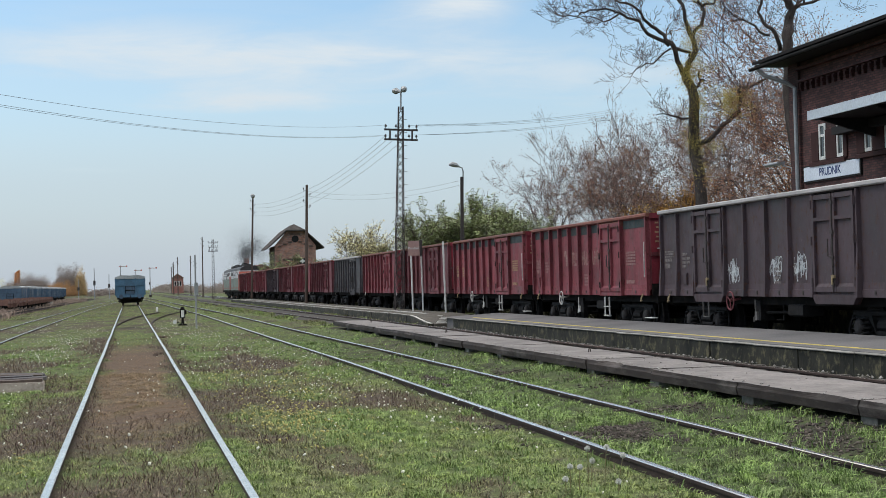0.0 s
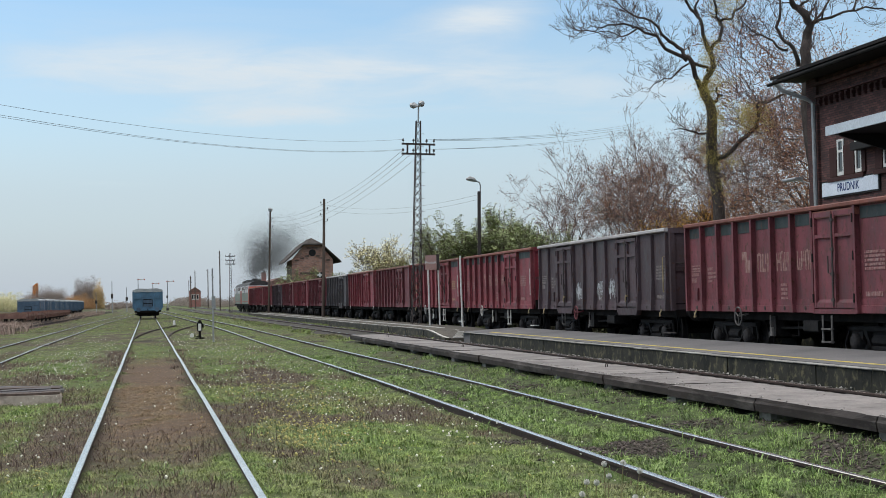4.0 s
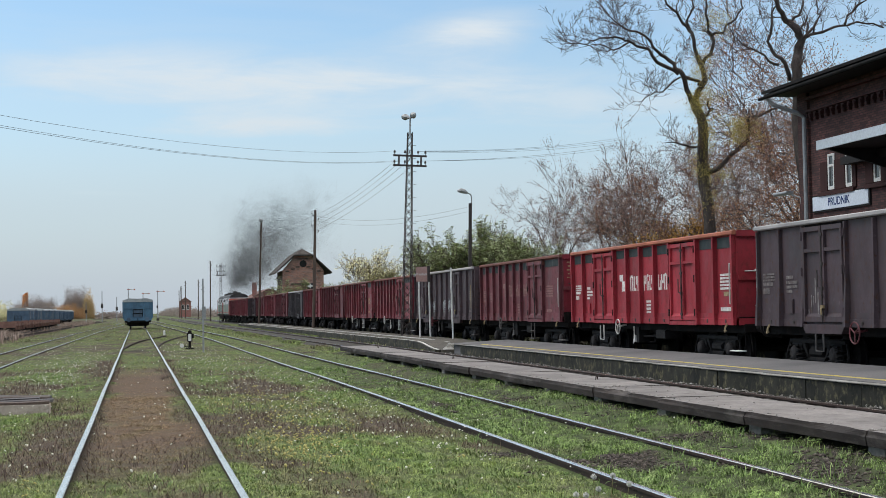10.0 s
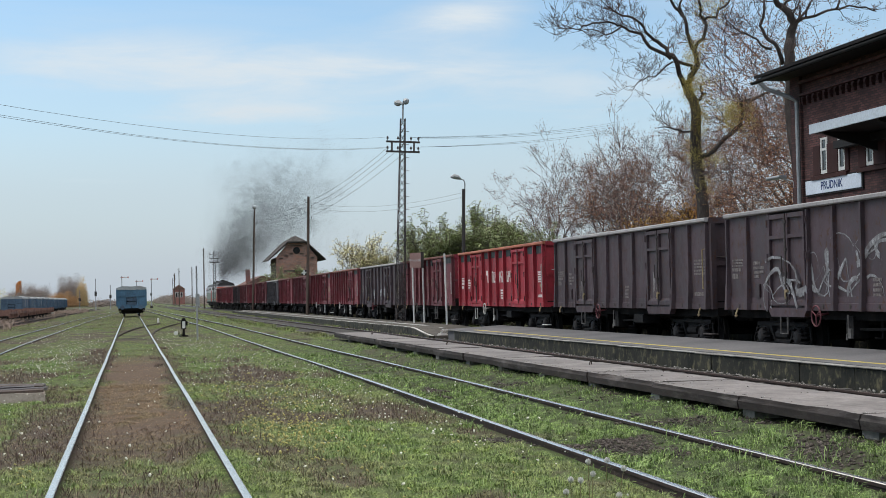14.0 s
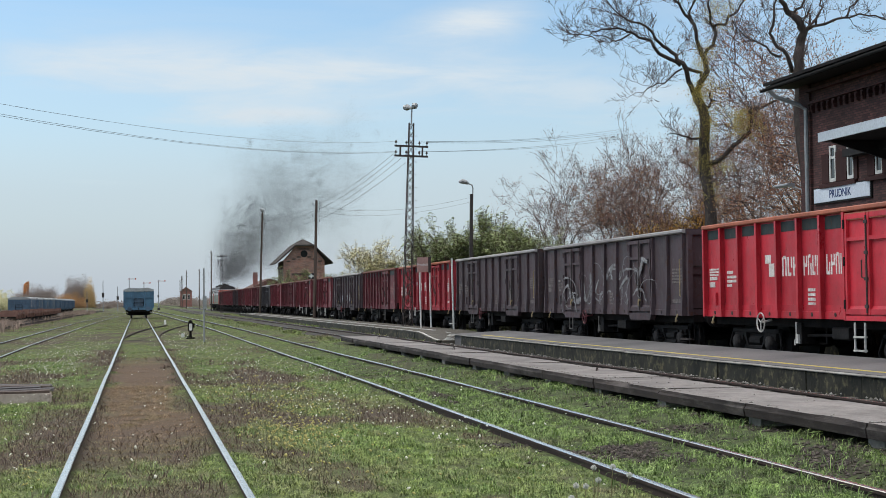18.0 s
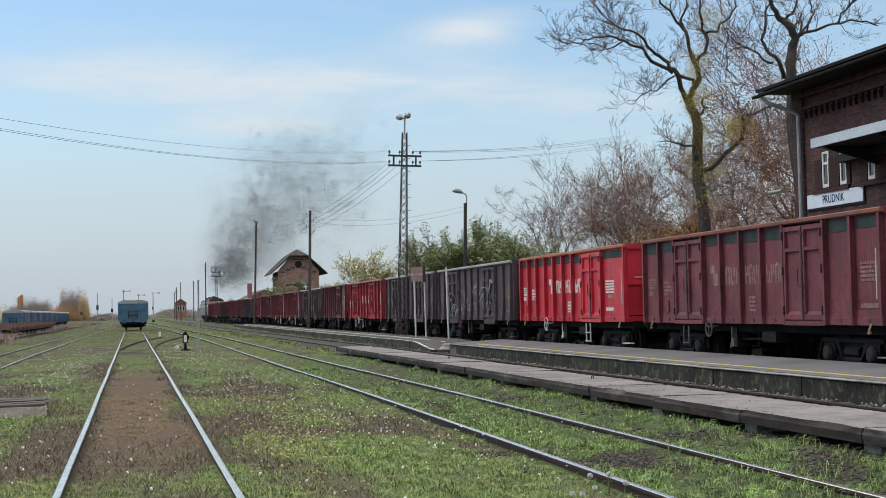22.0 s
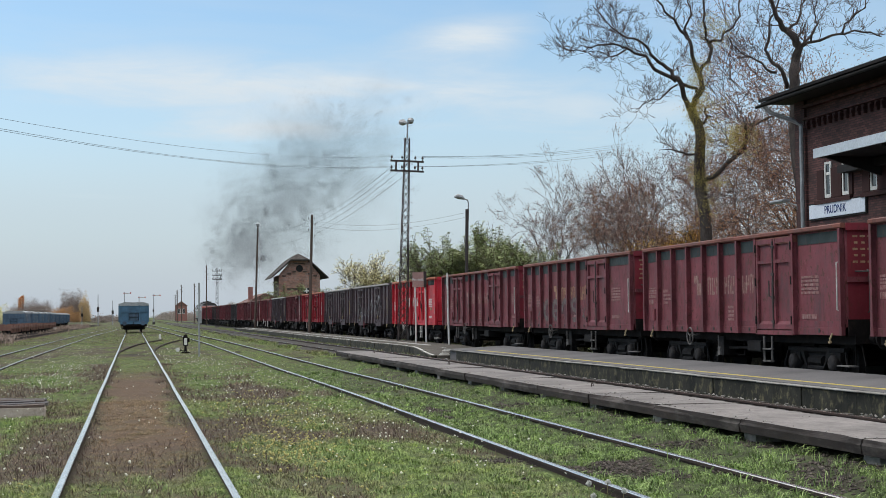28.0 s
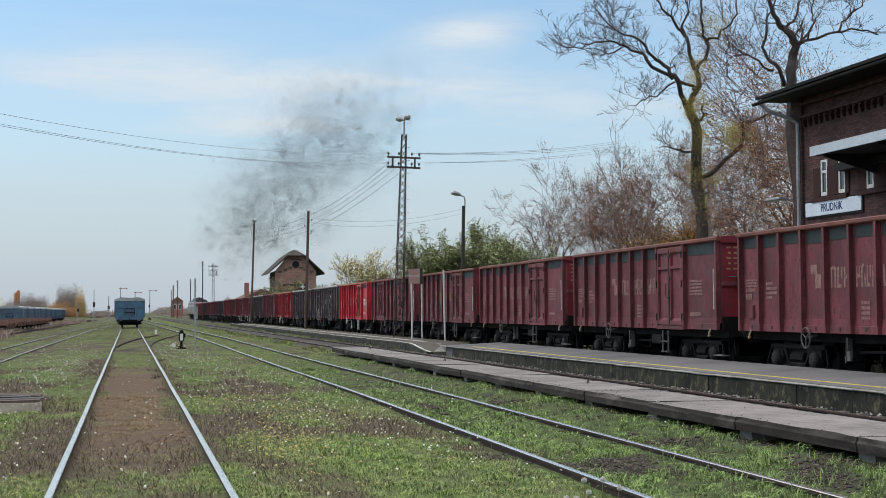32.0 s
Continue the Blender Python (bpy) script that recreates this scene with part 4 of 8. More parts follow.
def g_step():
    g = Geo()
    for y in (-0.2, 0.2):
        g.tube([(0, y, 0.42), (0, y, -0.12)], 0.022, 5)
    for z in (-0.11, 0.14):
        g.box(-0.04, 0.04, -0.21, 0.21, z, z + 0.03)
    return g


def g_stirrup():
    g = Geo()
    g.tube([(0, -0.17, 0.40), (0, -0.17, 0), (0, 0.17, 0), (0, 0.17, 0.40)], 0.02, 5)
    return g


def g_hook():
    g = Geo()
    g.tube([(0, 0, 0.13), (-0.05, 0, 0.03), (-0.05, 0, -0.05)], 0.02, 6)
    g.tube([(-0.05, -0.055, -0.025), (-0.06, 0, -0.055), (-0.05, 0.055, -0.025)], 0.018, 6)
    return g


def g_handrail(ln):
    return Geo().tube([(0.05, 0, 0), (-0.05, 0, 0.03), (-0.05, 0, ln - 0.03), (0.05, 0, ln)], 0.016, 5)


def bar_rows(g, y, z, rows, x=-0.006):
    """Rows of small bars that stand for stencilled lines: rows of (width, height), from the top."""
    for w, h in rows:
        yy = y
        while w > 0.01:
            k = min(w, random.choice((0.05, 0.08, 0.11)))
            g.box(x - 0.004, x, yy - k + 0.015, yy, z - h, z)
            yy -= k
            w -= k
        z -= h * 1.55
    return g


def scribble(g, y, z, w, h, turns, r=0.012, x=-0.012):
    """A loose sprayed line."""
    n = int(turns * 16)
    p1, p2, p3 = random.uniform(0, 6), random.uniform(0, 6), random.uniform(0, 6)
    pts = []
    for i in range(n + 1):
        s = i / n
        a = s * turns * 2 * math.pi
        pts.append((x, y - w * s + 0.16 * w * math.cos(a + p1) + 0.07 * w * math.sin(2.3 * a + p2), z + h * 0.5 * (math.sin(a * 1.3 + p2) * 0.6 + 0.4 * math.cos(0.7 * a + p3))))
    k0 = len(g.v)
    g.tube(pts, [r * (0.35 + 1.3 * abs(math.sin(3.3 * i / n * turns + p3))) for i in range(n + 1)], 4)
    for i in range(k0, len(g.v)):
        g.v[i] = (x + (g.v[i][0] - x) * 0.12, g.v[i][1], g.v[i][2])
    return g


def fat_arc(g, y, z, ry, rz, span, r, x=-0.026):
    """A broad sprayed stroke along part of an oval, flat on the panel."""
    a0, a1 = (math.radians(v) for v in span)
    n = 14
    outer, inner = [], []
    for i in range(n + 1):
        a = a0 + (a1 - a0) * i / n
        k = r * (0.75 + 0.35 * math.sin(3.1 * i / n))
        outer.append((x, y - (ry + k) * math.cos(a), z + (rz + k) * math.sin(a)))
        inner.append((x, y - (ry - k) * math.cos(a), z + (rz - k) * math.sin(a)))
    g.add(outer + inner, [(i, i + 1, n + 2 + i, n + 1 + i) for i in range(n)])
    return g


def wagon(kind, y_far, col, cap, label, marks="", letter=None, teal=False, tags=0, detail=True, group="wagons of the goods train"):
    """A bogie open wagon. kind: 'one' has one double door a side and seven panels, 'two' has two doors."""
    body = 11.28 if kind == "one" else 12.85
    hb = body / 2
    th = thing("open_wagon", label, "freight wagon", group, at=pose(TRAIN_X, y_far - hb, RAIL_TOP))
    MOVING.append(th)
    flare = cap is CAP_GREY
    stp = M_STEP if col in (RED, ORANGE_RED, OXIDE) else M_OLDSTEP
    # bays along the near side, from the far end to the near end: (y_from, y_to, is_door)
    bays, y = [], hb - 0.06
    if kind == "one":
        seq = [1.03] * 7 + [-1.86] + [body - 0.12 - 7 * 1.03 - 1.86]
    else:
        w = (body - 0.12 - 2 * 1.86) / 8
        seq = [w, w, -1.86, w, w, w, w, -1.86, w, w]
    for s in seq:
        bays.append((y, y - abs(s), s < 0))
        y -= abs(s)
    rib = shared(("rib", flare), lambda: g_rib(flare))
    leaf = shared("door_leaf", g_door)
    bolt = shared("door_bolt", g_bolt)
    wall = shared(("side_wall", kind), lambda: Geo().box(-0.02, 0.02, -hb, hb, Z0, Z1 - 0.04))
    lower = shared(("lower_rail", kind), lambda: Geo().prism([(-0.05, Z0), (-0.021, Z0), (-0.021, Z0 + 0.27), (-0.034, Z0 + 0.27), (-0.034, Z0 + 0.145), (-0.05, Z0 + 0.14)], -hb, hb))
    rail_ = shared(("top_rail", kind), lambda: Geo().box(-0.125, 0.05, -hb - 0.02, hb + 0.02, Z1 - 0.095, Z1, c=0.02))
    for side in (-1, 1):
        turn = pose(side * 1.37, 0, 0, 0, 0, 0) if side < 0 else pose(side * 1.37, 0, 0, 0, 0, 180)
        part("side_wall", wall, col, th, at=turn)
        part("lower_rail", lower, col, th, at=turn)
        part("top_rail", rail_, cap, th, at=turn)
        edges = [b[0] for b in bays] + [bays[-1][1]]
        for e in edges:
            part("rib", rib, col, th, at=turn @ pose(0, max(-hb + 0.06, min(hb - 0.06, e)), 0))
        for a, b, is_door in bays:
            if is_door:
                m = (a + b) / 2
                for q in (-1, 1):
                    part("door_leaf", leaf, col, th, at=turn @ pose(-0.026, m + q * 0.445, 0))
                # A flat black sheet on the wall stands for the shade round the leaves.
                part("door_recess", shared("door_recess", lambda: Geo().box(-0.0255, -0.0205, -0.93, 0.93, Z0 + 0.06, Z1 - 0.11)), M_BLACK, th, "black sheet painting the shade in the gap round the doors", at=turn @ pose(0, m, 0))
                if side < 0:
                    for hy in (-0.885, 0.885):
                        for hz in (0.22, 1.02, 1.72):
                            part("hinge", shared("hinge", g_hinge), M_BOGIE if not flare else col, th, at=turn @ pose(0, m + hy, Z0 + hz))
                part("door_bolt", bolt, M_DARKSTEEL if detail else col, th, at=turn @ pose(-0.022, m, 0))
                if detail and flare and side < 0:
                    part("door_latch", shared("door_latch", lambda: Geo().tube([(-0.09, 0, Z0 + 0.42), (-0.13, -0.05, Z0 + 0.34), (-0.13, -0.06, Z0 + 0.24)], 0.018, 5).box(-0.12, -0.08, -0.10, 0.02, Z0 + 0.36, Z0 + 0.42)), M_HOOKYELLOW, th, "dull yellow door latch", at=turn @ pose(-0.045, m, 0))
                    if not tags:
                        g = Geo()
                        for _i in range(7):
                            yy, zz = random.uniform(-0.38, 0.36), Z0 + random.uniform(0.12, 0.5)
                            g.box(-0.003, 0, yy, yy + random.uniform(0.015, 0.06), zz, zz + random.uniform(0.15, 0.7))
                        tagged(part("rubbed_patch", g, M_RUBBED, th, "pale rubbed paint", at=turn @ pose(-0.063, m + 0.44, 0)), kind="stuff")
                if flare:
                    part("door_sill", shared("door_sill", lambda: Geo().add([(-0.13, -0.95, Z0 + 0.05), (-0.13, 0.95, Z0 + 0.05), (-0.12, 0.78, Z0 - 0.13), (-0.12, -0.78, Z0 - 0.13), (0.02, -0.95, Z0 + 0.05), (0.02, 0.95, Z0 + 0.05), (0.02, 0.78, Z0 - 0.13), (0.02, -0.78, Z0 - 0.13)],
                                                                            [(0, 3, 2, 1), (4, 5, 6, 7), (0, 1, 5, 4), (1, 2, 6, 5), (2, 3, 7, 6), (3, 0, 4, 7)])), col, th, at=turn @ pose(0, m, 0))
                else:
                    part("door_sill", shared("straight_door_sill", lambda: Geo().box(-0.125, 0.0, -0.93, 0.93, Z0 - 0.015, Z0 + 0.075)), col, th, at=turn @ pose(0, m, 0))
                if kind == "one":
                    part("door_header", shared("door_header", lambda: Geo().box(-0.105, 0.0, -0.98, 0.98, Z1 - 0.26, Z1 - 0.125)), cap, th, at=turn @ pose(0, m, 0))
    floor = shared(("floor", kind), lambda: Geo().box(-1.36, 1.36, -hb, hb, Z0 + 0.10, Z0 + 0.18).box(-0.35, 0.35, -hb, hb, 0.72, Z0 + 0.1).box(-1.2, -1.08, -hb, hb, 0.84, Z0 + 0.1).box(1.08, 1.2, -hb, hb, 0.84, Z0 + 0.1))
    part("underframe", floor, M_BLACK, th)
    endw = shared(("end_wall", flare), lambda: Geo().box(-1.36, 1.36, -0.02, 0.02, Z0, Z1 - 0.04).box(-1.40, 1.40, -0.09, 0.03, Z1 - 0.14, Z1, c=0.01))
    for s in (-1, 1):
        turn = pose(0, s * (hb - 0.03), 0, 0, 0, 0 if s < 0 else 180)
        fresh = col in (OXIDE, DARK_OXIDE, FADED)
        ew = part("end_wall", endw, END_RED if fresh else col, th, at=turn)
        if fresh and s < 0 and detail:
            part("end_foot", shared("end_foot", lambda: Geo().box(-1.365, 1.365, -0.076, -0.022, Z0 - 0.01, Z0 + 0.30)), M_BLACK, ew, "black lower strip of the end wall")
            ge = Geo()
            for k in range(5):
                for i in range(4):
                    ge.box(-1.24 + 0.15 * i + 0.03 * (k % 2), -1.14 + 0.15 * i, -0.027, -0.021, 2.86 - 0.12 * k, 2.90 - 0.12 * k)
            tagged(part("end_lettering", ge, M_LETTER_OLD, ew, "small stencilled lines on the end wall"), kind="stuff")
        for zz, hh in ((Z0, 0.15), (2.02, 0.10)):
            part("end_rail", shared(("end_rail", hh), lambda: Geo().box(-1.36, 1.36, -0.07, -0.021, 0, hh)), col, ew, at=pose(0, 0, zz))
        if flare:
            for xx in (-1.33, 1.33):
                part("corner_post", shared("corner_post", lambda: Geo().box(-0.06, 0.06, -0.16, -0.021, Z0, Z1 - 0.14)), col, ew, at=pose(xx, 0, 0))
        if col is not ORANGE_RED:
            for xx in (-0.45, 0.45):
                part("end_post", shared("end_post", lambda: Geo().box(-0.05, 0.05, -0.08, -0.021, Z0, Z1 - 0.14)), col, ew, at=pose(xx, 0, 0))
        if detail:
            part("end_handrail", shared("end_handrail", lambda: Geo().tube([(-0.95, -0.02, 1.45), (-0.95, -0.10, 1.48), (-0.95, -0.10, 2.22), (-0.95, -0.02, 2.25)], 0.016, 5).tube([(-1.2, -0.03, 2.22), (-0.95, -0.10, 2.22), (-0.6, -0.10, 2.22)], 0.014, 5)), stp if not flare else M_DARKSTEEL, th, at=turn)
        part("buffer_beam", shared("buffer_beam", lambda: Geo().box(-1.25, 1.25, -0.10, 0.05, 0.86, Z0 + 0.02).box(-0.06, 0.06, -0.35, -0.05, 0.95, 1.05)), M_BLACK, th, at=turn)
        for q in (-1, 1):
            part("buffer", shared("buffer", g_buffer), M_BOGIE, th, at=turn @ pose(q * 0.875, -0.10, 0.96))
            part("corner_hook", shared("corner_hook", g_hook), M_HOOKYELLOW if detail else stp, th, at=pose(q * 1.42, s * (hb - 0.55), Z0 - 0.10, 0, 0, 0 if q < 0 else 180))
        bg = new("bogie")
        bg.parent = th
        bg.matrix_basis = pose(0, s * (hb - 2.05), 0)
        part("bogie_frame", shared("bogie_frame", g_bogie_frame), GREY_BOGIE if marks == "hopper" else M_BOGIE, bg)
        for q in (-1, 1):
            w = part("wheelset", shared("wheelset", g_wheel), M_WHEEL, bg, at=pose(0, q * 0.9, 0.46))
            for h in (0, 180):
                part("axle_box", shared("axle_box", g_axle_box), M_AXLEBOX, bg, "dusty round axle box", at=pose(0, q * 0.9, 0, 0, 0, h))
            if detail:
                WHEELS.append((w, q * 0.9))
            if flare:
                for k in (-0.16, 0.16):
                    for h in (-1, 1):
                        part("spring", shared("spring", g_spring), M_BOGIE, bg, at=pose(h * 1.06, q * 0.9 + k, 0.27))
    if not detail:
        return th
    near = pose(-1.45, 0, 0)
    for a, b, is_door in bays:
        if not is_door:
            part("lashing_eye", shared("lashing_eye", lambda: Geo().disc((-0.052, 0, Z0 + 0.085), (1, 0, 0), 0.045, 0.006, 10).disc((-0.058, 0, Z0 + 0.085), (1, 0, 0), 0.022, 0.006, 8)), M_DARKSTEEL, th, at=pose(-1.37, (a + b) / 2, 0))
    part("brake_wheel", shared("brake_wheel", g_brakewheel), stp if not flare else DARK_OXIDE, th, at=near @ pose(-0.06, hb - (3.4 if kind == "one" else 4.6), Z0 - 0.10))
    part("brake_gear", shared("brake_gear", lambda: Geo().box(-0.1, 0.35, -0.9, -0.2, 0.62, 0.86, c=0.03).tube([(0.1, -0.2, 0.7), (0.1, 1.6, 0.66)], 0.03).box(-0.05, 0.25, 1.3, 1.6, 0.5, 0.92).tube([(0.15, 0.55, 0.86), (0.15, 0.55, 0.52), (0.02, 0.62, 0.52)], 0.025)), M_BOGIE, th, at=near @ pose(0.25, -0.5, 0))
    part("release_handle", shared("release_handle", lambda: Geo().tube([(0, 0, 0.95), (0, 0, 0.62), (0, 0.08, 0.58), (0, 0.08, 0.48)], 0.015, 5).box(-0.02, 0.02, -0.12, 0.0, 0.52, 0.70)), stp, th, at=near @ pose(0, 0.6, 0))
    yd = [(a + b) / 2 for a, b, d in bays if d]
    if kind == "one":
        part("step", shared("step", g_step), stp, th, at=near @ pose(-0.02, yd[-1] + 0.35, 0.55))
    else:
        part("stirrup", shared("stirrup", g_stirrup), stp, th, at=near @ pose(-0.02, yd[0] + 0.2, 0.55))
    part("foot_board", shared("foot_board", lambda: Geo().box(-0.06, 0.12, -0.26, 0.26, 0.44, 0.465, c=0.005)), stp if not flare else M_DARKSTEEL, th, at=near @ pose(0, -hb - 0.05, 0))
    part("foot_board_hanger", shared("foot_board_hanger", lambda: Geo().tube([(0.08, 0.2, 0.45), (0.08, 0.2, 1.0)], 0.016, 5).tube([(0.08, -0.2, 0.45), (0.14, 0.1, 0.95)], 0.014, 5)), M_BLACK, th, at=near @ pose(0.22, -hb - 0.05, 0))
    part("corner_handrail", shared("corner_handrail", lambda: g_handrail(0.95)), M_HOOKYELLOW if flare else M_STEP, th, at=near @ pose(0, -hb + 0.16, Z0 + 0.45))
    if teal:
        for a, b, d in bays:
            if not d:
                part("paint_patch", Geo().box(-0.030, -0.0205, b + 0.09, a - 0.09, Z1 - random.uniform(0.33, 0.38), Z1 - 0.13), TEAL, th, "dark teal undercoat patch", at=pose(-1.37, 0, 0))
    if letter:
        gs = pose(-1.39, 0, 0)
        plain = [b for b in bays if not b[2]]
        c0 = 2 if kind == "one" else 2
        # the owner's mark and three blocks of tall letters, a block to a bay
        for i, nb in enumerate((1, 3, 4, 4)):
            a, b, _ = plain[c0 + i + (1 if kind == "one" else 0)]
            wd = (a - b) - 0.22
            g = Geo()
            if i == 0:
                g.box(-0.006, 0, (a + b) / 2 - 0.05, (a + b) / 2 + 0.24, 2.16, 2.34).box(-0.006, 0, (a + b) / 2 - 0.22, (a + b) / 2 + 0.05, 1.88, 2.157)
            else:
                for k in range(nb):
                    ww = wd / nb
                    y1 = a - 0.11 - k * ww
                    h0, h1 = 1.88, 2.27
                    g.box(-0.006, 0, y1 - 0.24 * ww, y1, h0, h1)
                    g.box(-0.006, 0, y1 - 0.80 * ww, y1 - 0.58 * ww, h0 + (0.0 if (k + i) % 2 else 0.17), h1 - (0.15 if (k + i) % 3 == 0 else 0))
                    zc = h0 + (0.0, 0.17, 0.35)[(k + 2 * i) % 3]
                    g.box(-0.005, 0, y1 - 0.6 * ww, y1 - 0.2 * ww, zc, zc + 0.07)
            tagged(part("lettering_block", g, letter, th, "tall stencilled letter block", at=gs), kind="stuff")
    if marks:
        g, gs = Geo(), pose(-1.39, 0, 0)
        m = M_DATA_OLD if letter in (M_LETTER_OLD, M_LETTER_PALE) else letter if letter is not None else (M_LETTER if col in (RED, ORANGE_RED) else M_LETTER_DIM if flare else M_LETTER_OLD)
        a, b, _ = bays[0]
        bar_rows(g, a - 0.16, 2.12, [(0.6, 0.04)] * 3 + [(0.5, 0.08), (0.35, 0.12)])
        a, b, _ = bays[1]
        bar_rows(g, a - 0.2, 2.05, [(0.35, 0.07), (0.55, 0.06), (0.55, 0.06), (0.3, 0.06)])
        a, b, _ = bays[-1]
        bar_rows(g, a - 0.22, 2.18, [(0.8, 0.05)] * 5)
        bar_rows(g, a - 0.22, 1.42, [(0.7, 0.09)])
        a, b, _ = bays[5]
        bar_rows(g, a - 0.3, 1.62, [(0.35, 0.06)] * 4)
        tagged(part("small_lettering", g, m, th, "small stencilled data lines", at=gs), kind="stuff")
        if col in (RED, ORANGE_RED):
            ge = Geo()
            for k in range(4):
                ge.box(0.75 + 0.05 * (k % 2), 1.15, -0.006, 0.0, 2.84 - 0.12 * k, 2.89 - 0.12 * k)
            tagged(part("end_lettering", ge, m, th, "small stencilled lines on the end wall", at=pose(0, -hb + 0.005, 0)), kind="stuff")
            part("orange_label", Geo().box(-0.006, 0, -0.22, 0.22, -0.05, 0.05), M_HOOKYELLOW, th, "small orange label", at=pose(-1.392, bays[-1][0] - 0.65, 1.72))
        g = Geo().box(-0.035, 0, -0.11, 0.11, -0.15, 0.15).box(-0.045, -0.03, -0.09, 0.09, -0.13, 0.13)
        part("label_holder", g, col, th, at=pose(-1.39, bays[1][0] - 0.45 if kind == "two" else bays[0][0] - 0.5, 1.42))
    if tags:
        g = Geo()
        random.seed(40 + tags)
        if tags == 1:
            for k in (2, 4, 5):
                a, b, _ = bays[k + 1]
                for _i in range(4):
                    scribble(g, a - random.uniform(0.12, 0.22), 1.60 + random.uniform(-0.06, 0.08), random.uniform(0.35, 0.55), random.uniform(0.35, 0.6), random.choice((2, 3, 3.5)), 0.009)
                    yy = a - random.uniform(0.2, 0.6)
                    g.tube([(-0.012, yy, 1.45), (-0.012, yy - random.uniform(-0.1, 0.1), 1.85)], 0.006, 4)
        elif tags == 2:
            for a, b, _ in bays[2:-2]:
                for _i in range(4):
                    scribble(g, a + random.uniform(0.0, 0.25), random.uniform(1.4, 2.3), (a - b) * random.uniform(0.8, 1.3), random.uniform(0.4, 1.1), random.choice((0.6, 1, 1.5)), random.choice((0.010, 0.016, 0.03, 0.055)), -0.115 if _ else -0.012)
        else:
            ground = Geo()
            for k in range(2, 6):
                a, b, _ = bays[k]
                for _i in range(7):
                    scribble(ground, a - random.uniform(0.0, 0.15), random.uniform(1.5, 1.75), (a - b) * 0.75, random.uniform(0.25, 0.45), 1.0, random.choice((0.05, 0.08, 0.11)), -0.006)
                m = (a + b) / 2
                if k == 5:
                    fat_arc(g, m, 1.74, 0.24, 0.15, (20, 270), 0.075)
                    fat_arc(g, m, 1.43, 0.24, 0.15, (-150, 95), 0.075)
                else:
                    fat_arc(g, m, 1.58, 0.27, 0.28, ((20, 330), (0, 320), (20, 190))[k - 2], 0.085)
                if k == 3:
                    g.box(-0.027, -0.024, m - 0.28, m + 0.26, 1.52, 1.62)
            for k in (1, 6):
                a, b, _ = bays[k]
                for _i in range(3):
                    scribble(g, a - random.uniform(0.2, 0.4), random.uniform(1.25, 1.8), 0.3, 0.25, 1.0, 0.022, -0.012)
            tagged(part("graffiti_ground", ground, M_SPRAYED, th, "dark sprayed ground of the graffiti", at=pose(-1.385, 0, 0)), kind="stuff")
        tagged(part("graffiti", g, (M_TAG, M_WASHED, M_BUBBLE)[tags - 1], th, "white sprayed scribbles", at=pose(-1.385, 0, 0)), kind="stuff")
    return th


FAR = "worn {} open bogie wagon in a goods train"
random.seed(11)
for y_far, kind, col, cap, mk, name in (
        (184.0, "one", FADED, CAP_RED, "", "faded red"), (171.7, "one", OXIDE, CAP_RED, "", "oxide-red"), (159.4, "one", OXIDE, CAP_RED, "", "oxide-red"),
        (147.1, "one", BROWN, CAP_RED, "", "dark brown"), (134.8, "one", DARK_OXIDE, CAP_RED, "hopper", "dark red pale-bogied"), (122.5, "one", OXIDE, CAP_RED, "hopper", "oxide-red pale-bogied"),
        (110.2, "one", DARK_OXIDE, CAP_RED, "", "dark red"), (97.9, "one", GREYBROWN, CAP_GREY, "", "dusty grey"), (85.4, "one", OXIDE, CAP_RED, "", "oxide-red"),
        (73.1, "one", DARK_OXIDE, CAP_RED, "", "dark red")):
    wagon(kind, y_far, col, cap, FAR.format(name), marks=mk, detail=False)
wagon("one", 60.8, OXIDE, CAP_RED, "oxide-red open goods wagon with one double door", "data", teal=True)
wagon("one", 48.4, OXIDE, CAP_RED, "oxide-red open goods wagon with faded lettering", "data", M_LETTER_PALE, True)
wagon("two", 36.2, BROWN, CAP_GREY, "dark grey-brown open wagon with three small graffiti tags", "data", tags=1)
wagon("one", 21.9, DARK_OXIDE, CAP_RED, "dark red open wagon with faded tall lettering", "data", M_LETTER_PALE, True)
wagon("two", 9.35, RED, CAP_ORANGE, "bright red open wagon with white lettering", "data", M_LETTER, True)
wagon("two", -4.75, BROWN, CAP_GREY, "dark grey-brown open wagon with light grey top rail", "data")
wagon("two", -18.75, BROWN, CAP_GREY, "dark grey-brown open wagon covered with white graffiti", "data", tags=2)
wagon("one", -32.95, ORANGE_RED, CAP_ORANGE, "freshly painted orange-red open wagon with white lettering", "data", M_LETTER, True)
wagon("two", -45.75, FADED, CAP_RED, "dull red open wagon with two double doors", "data", M_LETTER_PALE, True)
wagon("one", -59.7, DARK_OXIDE, CAP_RED, "dark red open wagon with faint large graffiti", "data", M_LETTER_OLD, True, tags=3)
wagon("one", -72.0, FADED, CAP_RED, "dull red open wagon with pale lettering", "data", M_LETTER_PALE, True)
wagon("one", -84.4, DARK_OXIDE, CAP_RED, "dark red open wagon with rust-blistered paint", "data", M_LETTER_PALE, True)
wagon("one", -96.9, FADED, CAP_RED, "dull red open wagon at the tail of the view", "data", M_LETTER_PALE, True)
wagon("two", -109.4, BROWN, CAP_GREY, "dark grey-brown open goods wagon", "data")


